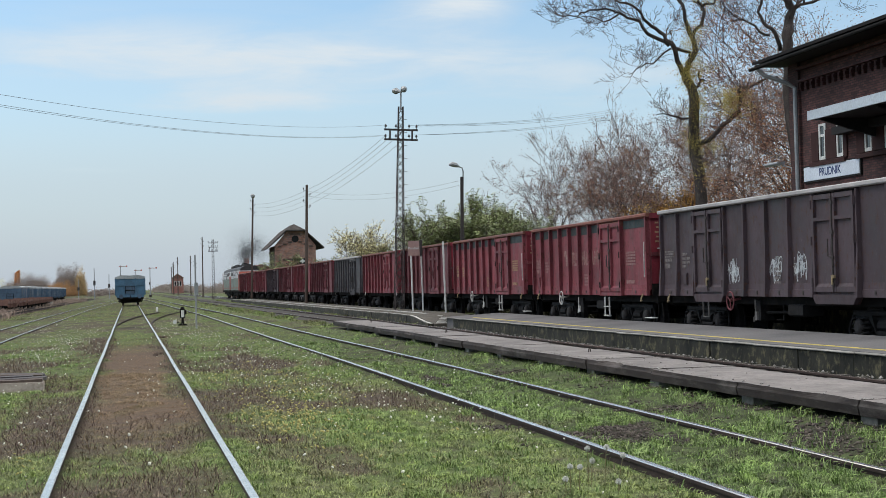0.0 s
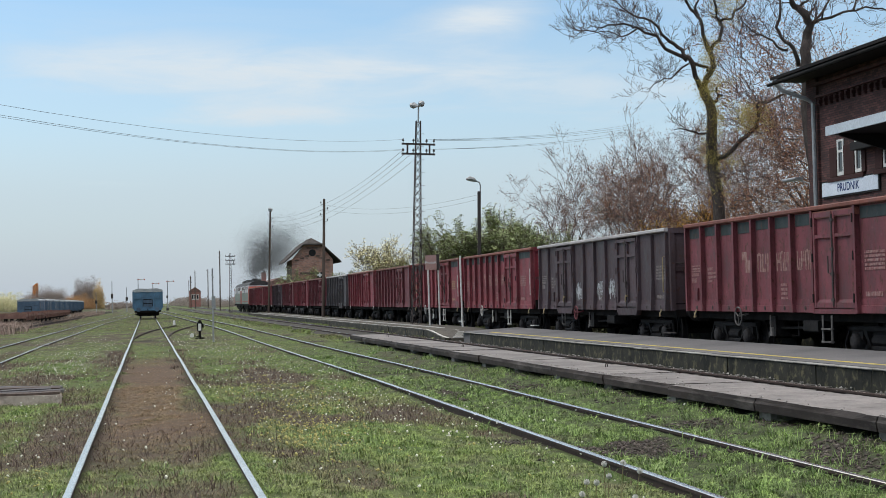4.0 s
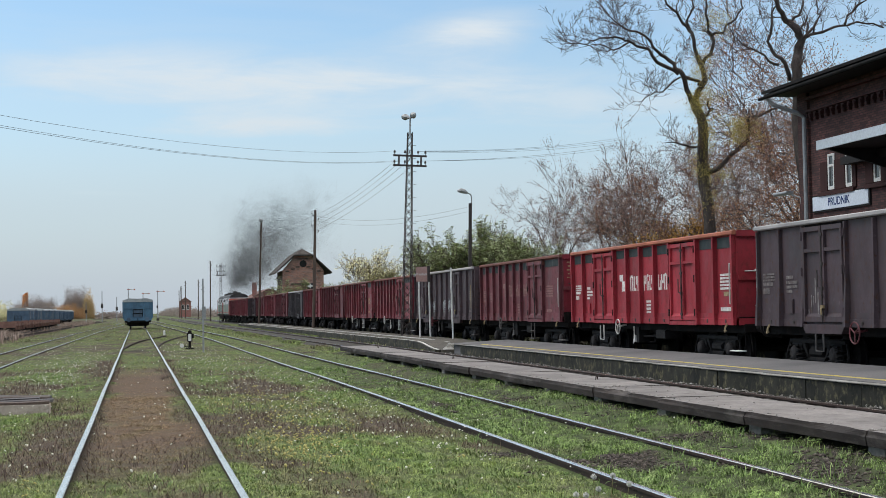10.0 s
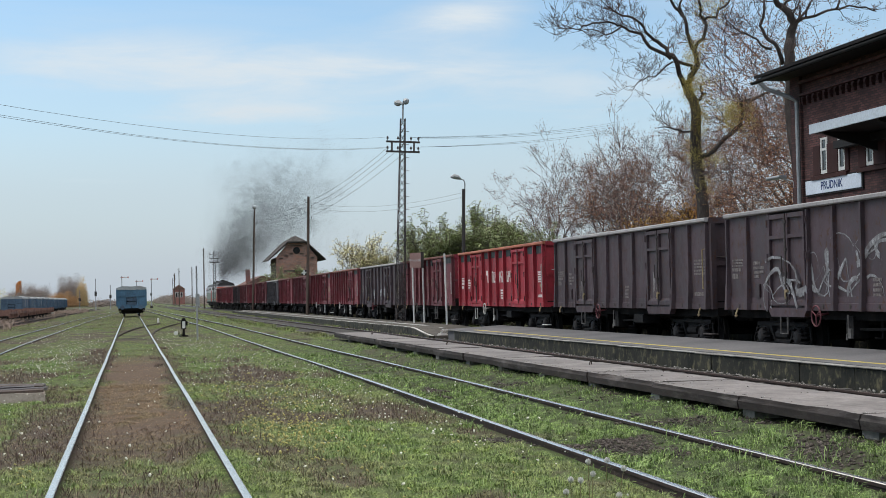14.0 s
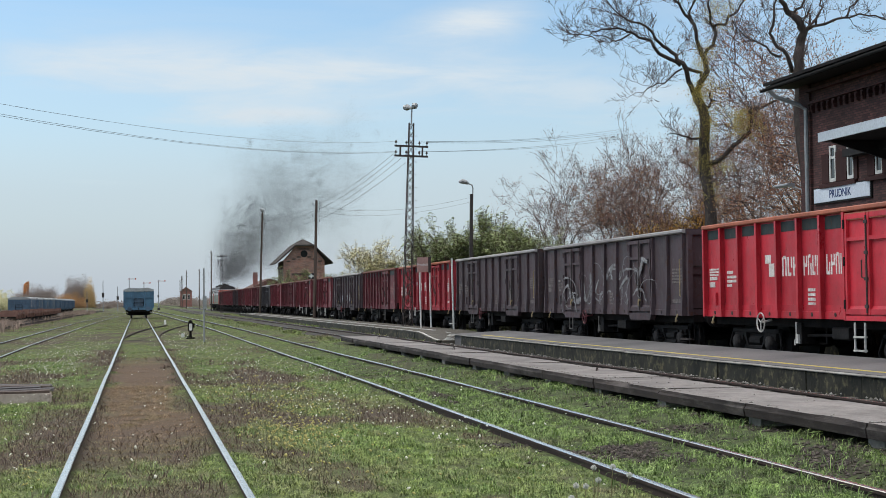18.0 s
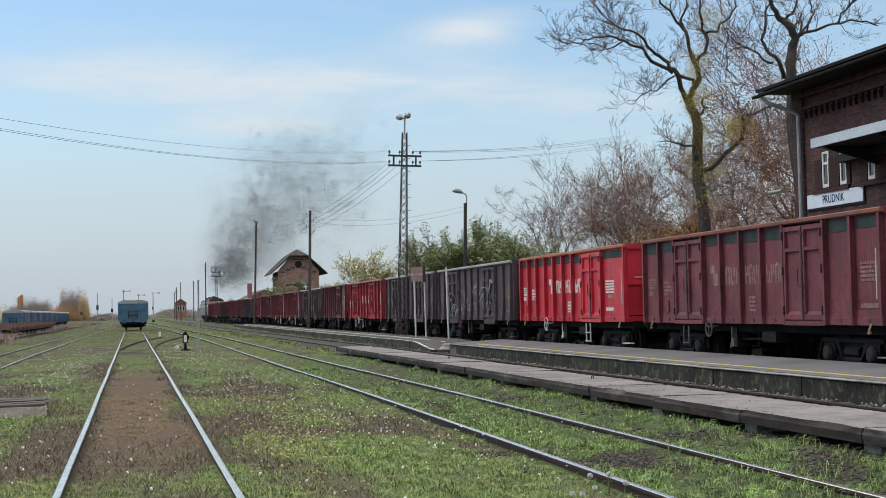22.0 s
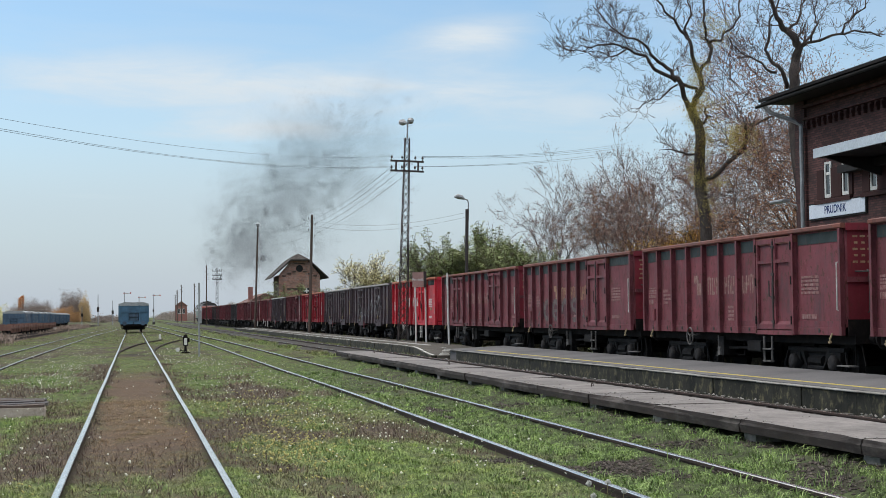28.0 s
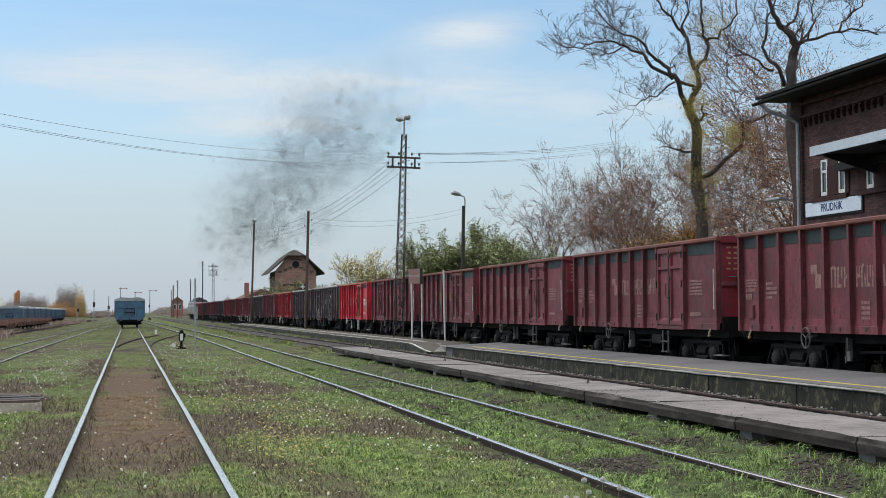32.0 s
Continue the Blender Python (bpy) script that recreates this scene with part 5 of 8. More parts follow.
# ---- locomotive ----
LOCO_GREEN = paint("loco_grey_green", (0.17, 0.215, 0.185), wear=0.4)
LOCO_ORANGE = paint("loco_orange_red", (0.286, 0.051, 0.031), wear=0.4)
LOCO_WHITE = paint("loco_pale_band", (0.48, 0.49, 0.50), wear=0.3)
LOCO_ROOF = paint("loco_sooty_roof", (0.05, 0.05, 0.052), wear=0.5)


def loco(y_far, cab, label):
    """A big diesel unit, 17.4 m long. cab: +1 for its cab at the far end, -1 at the near end."""
    ln = 17.2
    th = thing("diesel_locomotive", label, "locomotive", "locomotive units", at=pose(TRAIN_X, y_far - ln / 2, RAIL_TOP))
    MOVING.append(th)
    hl = ln / 2
    flip = pose(0, 0, 0, 0, 0, 0 if cab < 0 else 180)
    prof = lambda z0, z1: [(-1.46, z0), (1.46, z0), (1.46, z1), (-1.46, z1)]
    for y0, y1 in ((-hl + 1.2, -hl + 2.7), (hl - 1.5, hl)):
        part("end_block", Geo().prism(prof(1.15, 2.95), y0, y1), LOCO_ORANGE, th, "orange-red cab end", at=flip)
    part("lower_body", Geo().prism(prof(1.15, 2.62), -hl + 2.7, hl - 1.5), LOCO_GREEN, th, at=flip)
    part("waist_stripe", Geo().prism([(-1.475, 1.40), (1.475, 1.40), (1.475, 1.48), (-1.475, 1.48)], -hl + 2.7, hl - 1.5), LOCO_ORANGE, th, "orange-red waist stripe", at=flip)
    part("upper_body", Geo().prism(prof(2.62, 2.95), -hl + 2.7, hl - 1.5), LOCO_WHITE, th, "pale upper band", at=flip)
    part("roof_shoulder", Geo().prism([(-1.46, 2.95), (1.46, 2.95), (1.32, 3.55), (-1.32, 3.55)], -hl + 1.2, hl), LOCO_WHITE, th, "pale sloping roof shoulder", at=flip)
    for k in range(6):
        y = -hl + 3.6 + k * 2.2
        part("shoulder_grille", Geo().prism([(-1.47, 2.98), (1.47, 2.98), (1.335, 3.52), (-1.335, 3.52)], y, y + 0.9), M_DARKSTEEL, th, "dark roof grille", at=flip)
    roof = [(-1.32, 3.55), (1.32, 3.55), (1.22, 3.80), (0.92, 4.0), (0.45, 4.12), (-0.45, 4.12), (-0.92, 4.0), (-1.22, 3.80)]
    part("roof", Geo().prism(roof, -hl + 1.3, hl), LOCO_ROOF, th, at=flip)
    part("rear_gangway", Geo().box(-0.5, 0.5, hl, hl + 0.35, 1.2, 3.2, c=0.04), M_BLACK, th, at=flip)
    nose = Geo()
    for y, w, z1 in ((-hl + 1.25, 1.46, 3.42), (-hl + 0.75, 1.40, 3.2), (-hl + 0.35, 1.22, 2.45), (-hl + 0.1, 0.95, 2.35)):
        nose.v += [(-w, y, 1.15), (w, y, 1.15), (w, y, z1), (-w, y, z1)]
    for i in range(3):
        for j in range(4):
            a, b = i * 4 + j, i * 4 + (j + 1) % 4
            nose.f.append((b, a, a + 4, b + 4)), nose.m.append(0)
    nose.f += [(12, 13, 14, 15), (3, 2, 1, 0)]
    nose.m += [0, 0]
    part("nose", nose, LOCO_ORANGE, th, "orange-red sloping nose", at=flip)
    for q in (-0.62, 0.62):
        part("windscreen", Geo().add([(q - 0.5, -hl + 0.42, 2.60), (q + 0.5, -hl + 0.42, 2.60), (q + 0.48, -hl + 0.72, 3.14), (q - 0.48, -hl + 0.72, 3.14), (q - 0.5, -hl + 0.5, 2.58), (q + 0.5, -hl + 0.5, 2.58), (q + 0.48, -hl + 0.8, 3.10), (q - 0.48, -hl + 0.8, 3.10)],
                                     [(0, 1, 2, 3), (7, 6, 5, 4), (0, 4, 5, 1), (1, 5, 6, 2), (2, 6, 7, 3), (3, 7, 4, 0)]), M_GLASS, th, at=flip)
        part("buffer", shared("buffer", g_buffer), M_BOGIE, th, at=flip @ pose(q * 1.41, -hl + 0.2, 0.98))
        part("headlight", Geo().disc((q * 1.2, -hl + 0.14, 1.55), (0, 1, 0), 0.13, 0.08, 12), M_STEP, th, at=flip)
    for side in (-1, 1):
        for y in (-hl + 2.0, -hl + 6.0, -hl + 9.6):
            part("side_window", Geo().box(-0.02, 0.02, -0.4, 0.4, 2.5, 3.1), M_GLASS, th, at=flip @ pose(side * 1.465, y, 0))
        part("louvre", Geo().box(-0.02, 0.02, -1.6, 1.6, 3.0, 3.35), M_DARKSTEEL, th, at=flip @ pose(side * 1.45, hl - 4, 0))
    for y, w, h in ((-2.2, 0.55, 0.30), (0.6, 0.7, 0.22), (3.6, 0.8, 0.28), (6.2, 0.5, 0.2)):
        part("roof_hatch", Geo().box(-w, w, y - 0.7, y + 0.7, 4.08, 4.08 + h, c=0.06), LOCO_ROOF, th, at=flip)
    part("exhaust", Geo().box(-0.3, 0.3, 1.7, 2.6, 4.08, 4.55, c=0.05), M_BLACK, th, at=flip)
    part("frame", Geo().box(-1.4, 1.4, -hl + 0.2, hl, 0.90, 1.16).box(-1.2, 1.2, -2.2, 2.2, 0.35, 0.92, c=0.1), M_BLACK, th)
    for s in (-1, 1):
        bg = new("bogie")
        bg.parent = th
        bg.matrix_basis = pose(0, s * 4.7, 0)
        part("bogie_frame", shared("loco_bogie_frame", lambda: Geo().box(-1.15, -1.0, -2.6, 2.6, 0.55, 0.85, c=0.04).box(1.0, 1.15, -2.6, 2.6, 0.55, 0.85, c=0.04).box(-1, 1, -0.3, 0.3, 0.55, 0.9)), M_BLACK, bg)
        for q in (-2.1, 0, 2.1):
            part("wheelset", shared("wheelset", g_wheel), M_WHEEL, bg, at=pose(0, q, 0.46))
    return th


loco(218.9, 1, "leading grey-and-red diesel locomotive unit with sooty roof")
loco(201.5, -1, "second grey-and-red diesel locomotive unit with pale band")

# ---- masts, posts, wires ----
def pole_tilt(h, r0, r1):
    return Geo().tube([(0, 0, 0), (0, 0, h * 0.5), (0, 0, h)], [r0, (r0 + r1) / 2, r1], 10)


def insulator(parent, m):
    g = Geo().tube([(0, 0, 0), (0, 0, 0.10)], 0.015, 5).tube([(0, 0, 0.10), (0, 0, 0.14), (0, 0, 0.17), (0, 0, 0.22)], [0.05, 0.06, 0.04, 0.03], 8)
    return part("insulator", g, M_DARKSTEEL, parent, "dark insulator", at=m)


def lattice_mast(at, h, w0, w1, label, lamps=True, arm=1.62, arms=(8.25, 8.72), lean=1.9):
    th = thing("lattice_mast", label, "mast", at=at @ pose(0, 0, 0, 0, lean, 0))
    g = Geo()
    lerp = lambda z: w0 + (w1 - w0) * z / h
    for sx in (-1, 1):
        for sy in (-1, 1):
            part("leg", Geo().tube([(sx * w0, sy * w0, 0), (sx * w1, sy * w1, h)], 0.025, 4), M_DARKSTEEL, th)
    g, z, k = Geo(), 0.1, 0
    while z < h - 0.1:
        z2 = min(z + 0.36, h)
        a, b = lerp(z), lerp(z2)
        s = 1 if k % 2 else -1
        for sy in (-1, 1):
            g.tube([(-s * a, sy * a, z), (s * b, sy * b, z2)], 0.014, 3)
            g.tube([(s * a, sy * a, z), (-s * b, sy * b, z2)], 0.011, 3)
            g.tube([(sy * a, -s * a, z), (sy * b, s * b, z2)], 0.014, 3)
        z, k = z2, k + 1
    tagged(part("lacing", g, M_DARKSTEEL, th), kind="stuff")
    part("foundation", Geo().box(-w0 - 0.1, w0 + 0.1, -w0 - 0.1, w0 + 0.1, -0.1, 0.12, c=0.02), M_SLAB, th)
    z = 2.4
    while z < h - 0.5:
        part("climbing_step", Geo().tube([(lerp(z), -lerp(z), z), (lerp(z) + 0.17, -lerp(z), z)], 0.012, 4), M_DARKSTEEL, th)
        z += 0.62
    for z in arms:
        part("crossarm", Geo().box(-arm / 2, arm / 2, -0.05 - w1, -w1 + 0.01, z - 0.045, z + 0.045), M_DARKSTEEL, th)
        for x in (-0.46, -0.15, 0.24, 0.46):
            insulator(th, pose(x * arm, -w1 - 0.02, z + 0.03, 0, 0, 0))
    for x in (-0.33, 0.33):
        part("crossarm_tie", Geo().box(x * arm - 0.04, x * arm + 0.04, -w1 - 0.06, -w1 - 0.02, arms[0], arms[1]), M_DARKSTEEL, th)
    if lamps:
        part("lamp_pole", Geo().tube([(0, 0, h - 0.1), (0, 0, h + 0.75)], 0.04, 8), M_GALV, th)
        for s, y in ((-0.75, 0.35), (0.35, -0.35)):
            head = Geo().tube([(0, 0, h + 0.68), (s * 0.12, y * 0.4, h + 0.75), (s * 0.22, y, h + 0.78)], [0.03, 0.09, 0.16], 8)
            head.tube([(s * 0.22, y, h + 0.78), (s * 0.40, y * 1.3, h + 0.80), (s * 0.46, y * 1.35, h + 0.80)], [0.16, 0.11, 0.04], 8)
            part("lamp_head", head, M_GALV, th, "grey street lamp head")
    return th


MAST_AT = pose(12.55, 71.5, 0.18)
lattice_mast(MAST_AT, 9.85, 0.22, 0.105, "tall steel lattice mast with crossarms and two lamps")
lattice_mast(pose(11.9, 222.0, 0.0), 8.6, 0.20, 0.12, "distant steel lattice mast with crossarms", False, 1.4, (6.9, 7.5, 8.1), 0.3)


def wooden_pole(x, y, h, lean, label, cap=False):
    th = thing("telegraph_pole", label, "pole", "wooden poles", at=pose(x, y, 0.1 if y < 200 else -0.05, 0, lean, 0))
    part("shaft", pole_tilt(h, 0.125, 0.09), M_POLEWOOD, th)
    for k, z in enumerate((h - 0.35, h - 0.75, h - 1.2, h - 1.6)):
        s = 1 if k % 2 else -1
        part("insulator_hook", Geo().tube([(0, 0, z - 0.06), (s * 0.22, 0, z - 0.04), (s * 0.24, 0, z + 0.05)], 0.016, 5).tube([(s * 0.24, 0, z + 0.05), (s * 0.24, 0, z + 0.15)], [0.05, 0.035], 7), M_DARKSTEEL, th)
    if cap:
        part("lamp_globe", Geo().tube([(0, 0, h), (0, 0, h + 0.1), (0, 0, h + 0.3), (0, 0, h + 0.42)], [0.09, 0.22, 0.24, 0.08], 10), M_GALV, th, "pale round lamp head")
    return th


wooden_pole(12.45, 109.5, 8.75, 1.6, "dark leaning wooden telegraph pole beside the goods train")
wooden_pole(12.5, 160, 10.8, 1.9, "dark wooden lamp pole beside the goods train", True)
for x, y, h, ln in ((12.65, 270, 10.6, 0.3), (12.6, 300, 7.2, 0.4), (13.5, 345, 9.0, 0.3), (11.5, 372, 9.3, 0.2), (11.4, 405, 8.4, -0.3), (12.3, 435, 9.2, 0), (12.4, 460, 8.2, 0)):
    wooden_pole(x, y, h, ln, "distant dark wooden telegraph pole")


def platform_lamp():
    th = thing("platform_lamp", "tall dark lamp post with curved grey arm", "lamp post", at=pose(16.95, 77.5, 0.3, 0, 1.2, 0))
    part("shaft", Geo().box(-0.075, 0.075, -0.07, 0.07, 0, 6.75, c=0.02), M_DARKSTEEL, th)
    part("arm", Geo().tube([(0.06, 0, 6.2), (0.07, 0, 7.05), (0.02, 0, 7.22), (-0.20, 0, 7.30)], 0.035, 7), M_GALV, th)
    part("lamp_head", Geo().tube([(-0.15, 0, 7.28), (-0.3, 0, 7.36), (-0.5, 0, 7.40), (-0.68, 0, 7.37)], [0.05, 0.12, 0.13, 0.05], 8), M_GALV, th, "grey lamp head")
    return th


platform_lamp()


def wire(a, b, sag, label="thin dark overhead wire", r=0.008):
    pts = []
    for i in range(17):
        s = i / 16
        pts.append((a[0] + (b[0] - a[0]) * s, a[1] + (b[1] - a[1]) * s, a[2] + (b[2] - a[2]) * s - 4 * sag * s * (1 - s)))
    ob = solid("overhead_wire", Geo().tube(pts, r, 3), M_DARKSTEEL, label, "wire", "overhead wires")
    return ob


mx = lambda x, z: (12.55 + x + z * 0.033, 71.4, 0.18 + z)
for x, z, far in ((-0.74, 8.95, (-9.2, 27.4, 6.5)), (-0.76, 8.47, (-9.2, 27.4, 6.33)), (-0.5, 8.45, (-9.3, 27.4, 6.27))):
    wire(mx(x, z), far, 0.75, r=0.0055)
for x, z, far in ((0.74, 8.95, (33.2, 100, 13.2)), (0.40, 8.93, (33.2, 100, 13.05)), (0.74, 8.47, (33.2, 100, 12.75)), (0.4, 8.47, (33.2, 100, 12.55)), (0.74, 8.9, (33.2, 100, 12.9))):
    wire(mx(x, z), far, 0.25)
for k, (x, z) in enumerate(((-0.74, 8.45), (-0.5, 8.4), (-0.24, 8.35), (0.2, 8.3))):
    wire(mx(x, z), (12.70 + 0.05 * k, 109.5, 8.5 - 0.36 * k), 0.25)
    wire((12.70 - 0.02 * k, 109.5, 8.5 - 0.36 * k), (12.85, 160, 10.3 - 0.4 * k), 0.35)
for k in range(2):
    wire((12.72, 109.5, 8.42 - 0.36 * k), (16.95, 77.5, 6.85 - 0.24 * k), 0.5, r=0.006)


def sign_board():
    th = thing("station_sign", "brown station name board on two white posts", "sign", at=pose(12.45, 67.0, 0.17 + 0.15))
    for x in (-0.06, 0.40):
        part("post", Geo().tube([(x, 0, 0), (x - 0.03, 0, 3.15 if x > 0 else 2.5)], 0.04, 8), M_WHITE, th, "white painted steel post")
    board = part("board", Geo().box(-0.21, 0.29, -0.05, 0.0, 2.49, 3.15), M_BOARD, th, "faded brown board with white name")
    part("backing", Geo().box(0.30, 0.42, -0.06, 0.02, 2.47, 3.19), M_DARKSTEEL, th)
    text("name_lettering", "Prudnik", 0.17, board, pose(0.03, -0.056, 2.82, 90, 0, 0), M_WHITE)
    return th


def text(name, words, size, parent, at, mat, bold=0.0):
    cu = bpy.data.curves.new(name, "FONT")
    cu.body, cu.size, cu.align_x, cu.align_y, cu.extrude, cu.offset = words, size, "CENTER", "CENTER", 0.002, bold
    tmp = bpy.data.objects.new(name, cu)
    scene.collection.objects.link(tmp)
    me = bpy.data.meshes.new_from_object(tmp.evaluated_get(bpy.context.evaluated_depsgraph_get()))
    bpy.data.objects.remove(tmp)
    me.materials.clear()
    me.materials.append(mat)
    ob = new(name, me)
    ob.parent, ob.matrix_basis = parent, at
    return ob


M_BOARD = stuff_mat("faded_brown_board", (0.42, 0.27, 0.25), (0.33, 0.21, 0.19), bump=0.1)
sign_board()
th = thing("marker_post", "slim white marker post on the platform end", "post", at=pose(12.72, 61.4, 0.32, 0, -0.9, 0))
part("shaft", Geo().tube([(0, 0, 0), (0, 0, 2.95)], 0.04, 8), M_WHITE, th)
th = thing("marker_post", "slim grey steel post with a small dark box", "post", at=pose(2.58, 61.2, -0.02, 0, 0, 0))
part("shaft", Geo().tube([(0, 0, 0), (0, 0, 1.5), (0, 0, 2.95)], [0.035, 0.035, 0.03], 8), M_GALV, th)
part("box", Geo().box(-0.05, 0.10, -0.06, 0.06, 1.35, 1.85, c=0.01), M_GALV, th)


def switch_stand():
    th = thing("switch_lantern", "black switch lantern with a white face and counterweight", "switch stand", at=pose(2.26, 67.6, 0.0) @ Matrix.Scale(0.78, 4))
    part("pedestal", Geo().tube([(0, 0, 0), (0, 0, 0.5)], [0.09, 0.05], 8).box(-0.25, 0.25, -0.12, 0.12, 0, 0.08), M_BLACK, th)
    part("lantern_box", Geo().box(-0.14, 0.14, -0.14, 0.14, 0.42, 0.92, c=0.03), M_BLACK, th)
    part("white_face", Geo().box(-0.085, 0.085, -0.155, -0.135, 0.47, 0.85), M_WHITE, th)
    part("side_wing", Geo().box(0.13, 0.22, -0.05, 0.05, 0.62, 0.86), M_BLACK, th)
    part("cap", Geo().tube([(0, 0, 0.92), (0, 0, 1.0), (0, 0, 1.06)], [0.12, 0.10, 0.04], 8), M_BLACK, th)
    part("lever", Geo().tube([(0, 0, 0.12), (-0.46, 0.05, 0.2)], 0.025, 6), M_BLACK, th)
    part("counterweight", Geo().disc((-0.44, 0.05, 0.2), (0, 1, 0), 0.115, 0.07, 14), M_WHITE, th, "white painted counterweight")
    return th


switch_stand()


th = thing("marker_stone", "small white painted marker stone beside the turnout", "marker", at=pose(1.95, 113.0, -0.02))
part("stone", Geo().tube([(0, 0, 0), (0, 0, 0.30), (0, 0, 0.36)], [0.09, 0.08, 0.04], 8), M_WHITE, th)
th = thing("gravel_heap", "pale heap of gravel near the parked wagons", "heap", at=pose(-13.0, 245, SIDING_Z))
part("mound", Geo().tube([(-1.7, 0, 0), (-1.2, 0, 0.25), (-0.3, 0.1, 0.42), (0.6, 0, 0.36), (1.3, 0, 0.2), (1.8, 0, 0)], [0.05, 0.4, 0.62, 0.58, 0.35, 0.05], 8), M_PIER, th)


def debris():
    th = thing("plank_pile", "weathered planks on concrete blocks in the grass", "debris", at=pose(-2.12, 26.6, 0.0))
    for x0, x1, y in ((-1.4, -0.35, -1.0), (-0.33, 0.72, -1.05), (-1.4, -0.4, 0.5)):
        part("block", Geo().box(x0, x1, y, y + 0.5, -0.05, 0.15, c=0.015), M_BLOCK, th, "pale concrete block")
    for k in range(6):
        y = -1.0 + k * 0.36
        g = Geo()
        for i in range(6):
            x = -1.5 + 2.3 * i / 5
            z = 0.155 + 0.015 * math.sin(i * 1.3 + k)
            g.v += [(x, y, z), (x, y + 0.3, z + 0.02 * math.sin(k)), (x, y + 0.3, z + 0.05), (x, y, z + 0.045)]
        for i in range(5):
            for j in range(4):
                a, b = i * 4 + j, i * 4 + (j + 1) % 4
                g.f.append((b, a, a + 4, b + 4)), g.m.append(0)
        g.f += [(0, 1, 2, 3), (23, 22, 21, 20)]
        g.m += [0, 0]
        part("plank", g, M_PLANK if k % 3 else M_POLEWOOD, th, at=pose(random.uniform(-0.3, -0.05), 0, random.uniform(-0.004, 0.012), 0, random.uniform(-0.5, 0.5), random.uniform(-2.5, 2.5)))
    part("stone", Geo().tube([(-1.1, 1.9, 0.0), (-1.0, 1.95, 0.16), (-0.95, 2.0, 0.26)], [0.3, 0.32, 0.15], 9), M_PIER, th, "pale concrete lump")
    return th


M_BLOCK = stuff_mat("beige_concrete_block", (0.55, 0.46, 0.40), (0.40, 0.335, 0.29), bump=0.4, stain=(0.1, 0.085, 0.07), stain_amount=0.5, big=3.0)
M_PLANK = stuff_mat("weathered_planks", (0.10, 0.088, 0.09), (0.05, 0.044, 0.047), squash=(0.4, 5, 1), bump=0.6, stain=(0.3, 0.28, 0.27), stain_amount=0.4)
debris()

# ---- parked wagons ----
BLUE = paint("faded_blue_paint", (0.070, 0.155, 0.245), wear=0.3)
TARP = stuff_mat("grey_tarpaulin", (0.40, 0.42, 0.43), (0.27, 0.285, 0.295), big=2.0, bump=0.6, bump_d=0.05)
RUSTY = stuff_mat("rusty_steel", (0.27, 0.150, 0.120), (0.15, 0.083, 0.068), bump=0.5, stain=(0.17, 0.09, 0.06), stain_amount=0.5)
WEATHERED_BLUE = paint("weathered_grey_blue_paint", (0.075, 0.125, 0.19), wear=0.35)


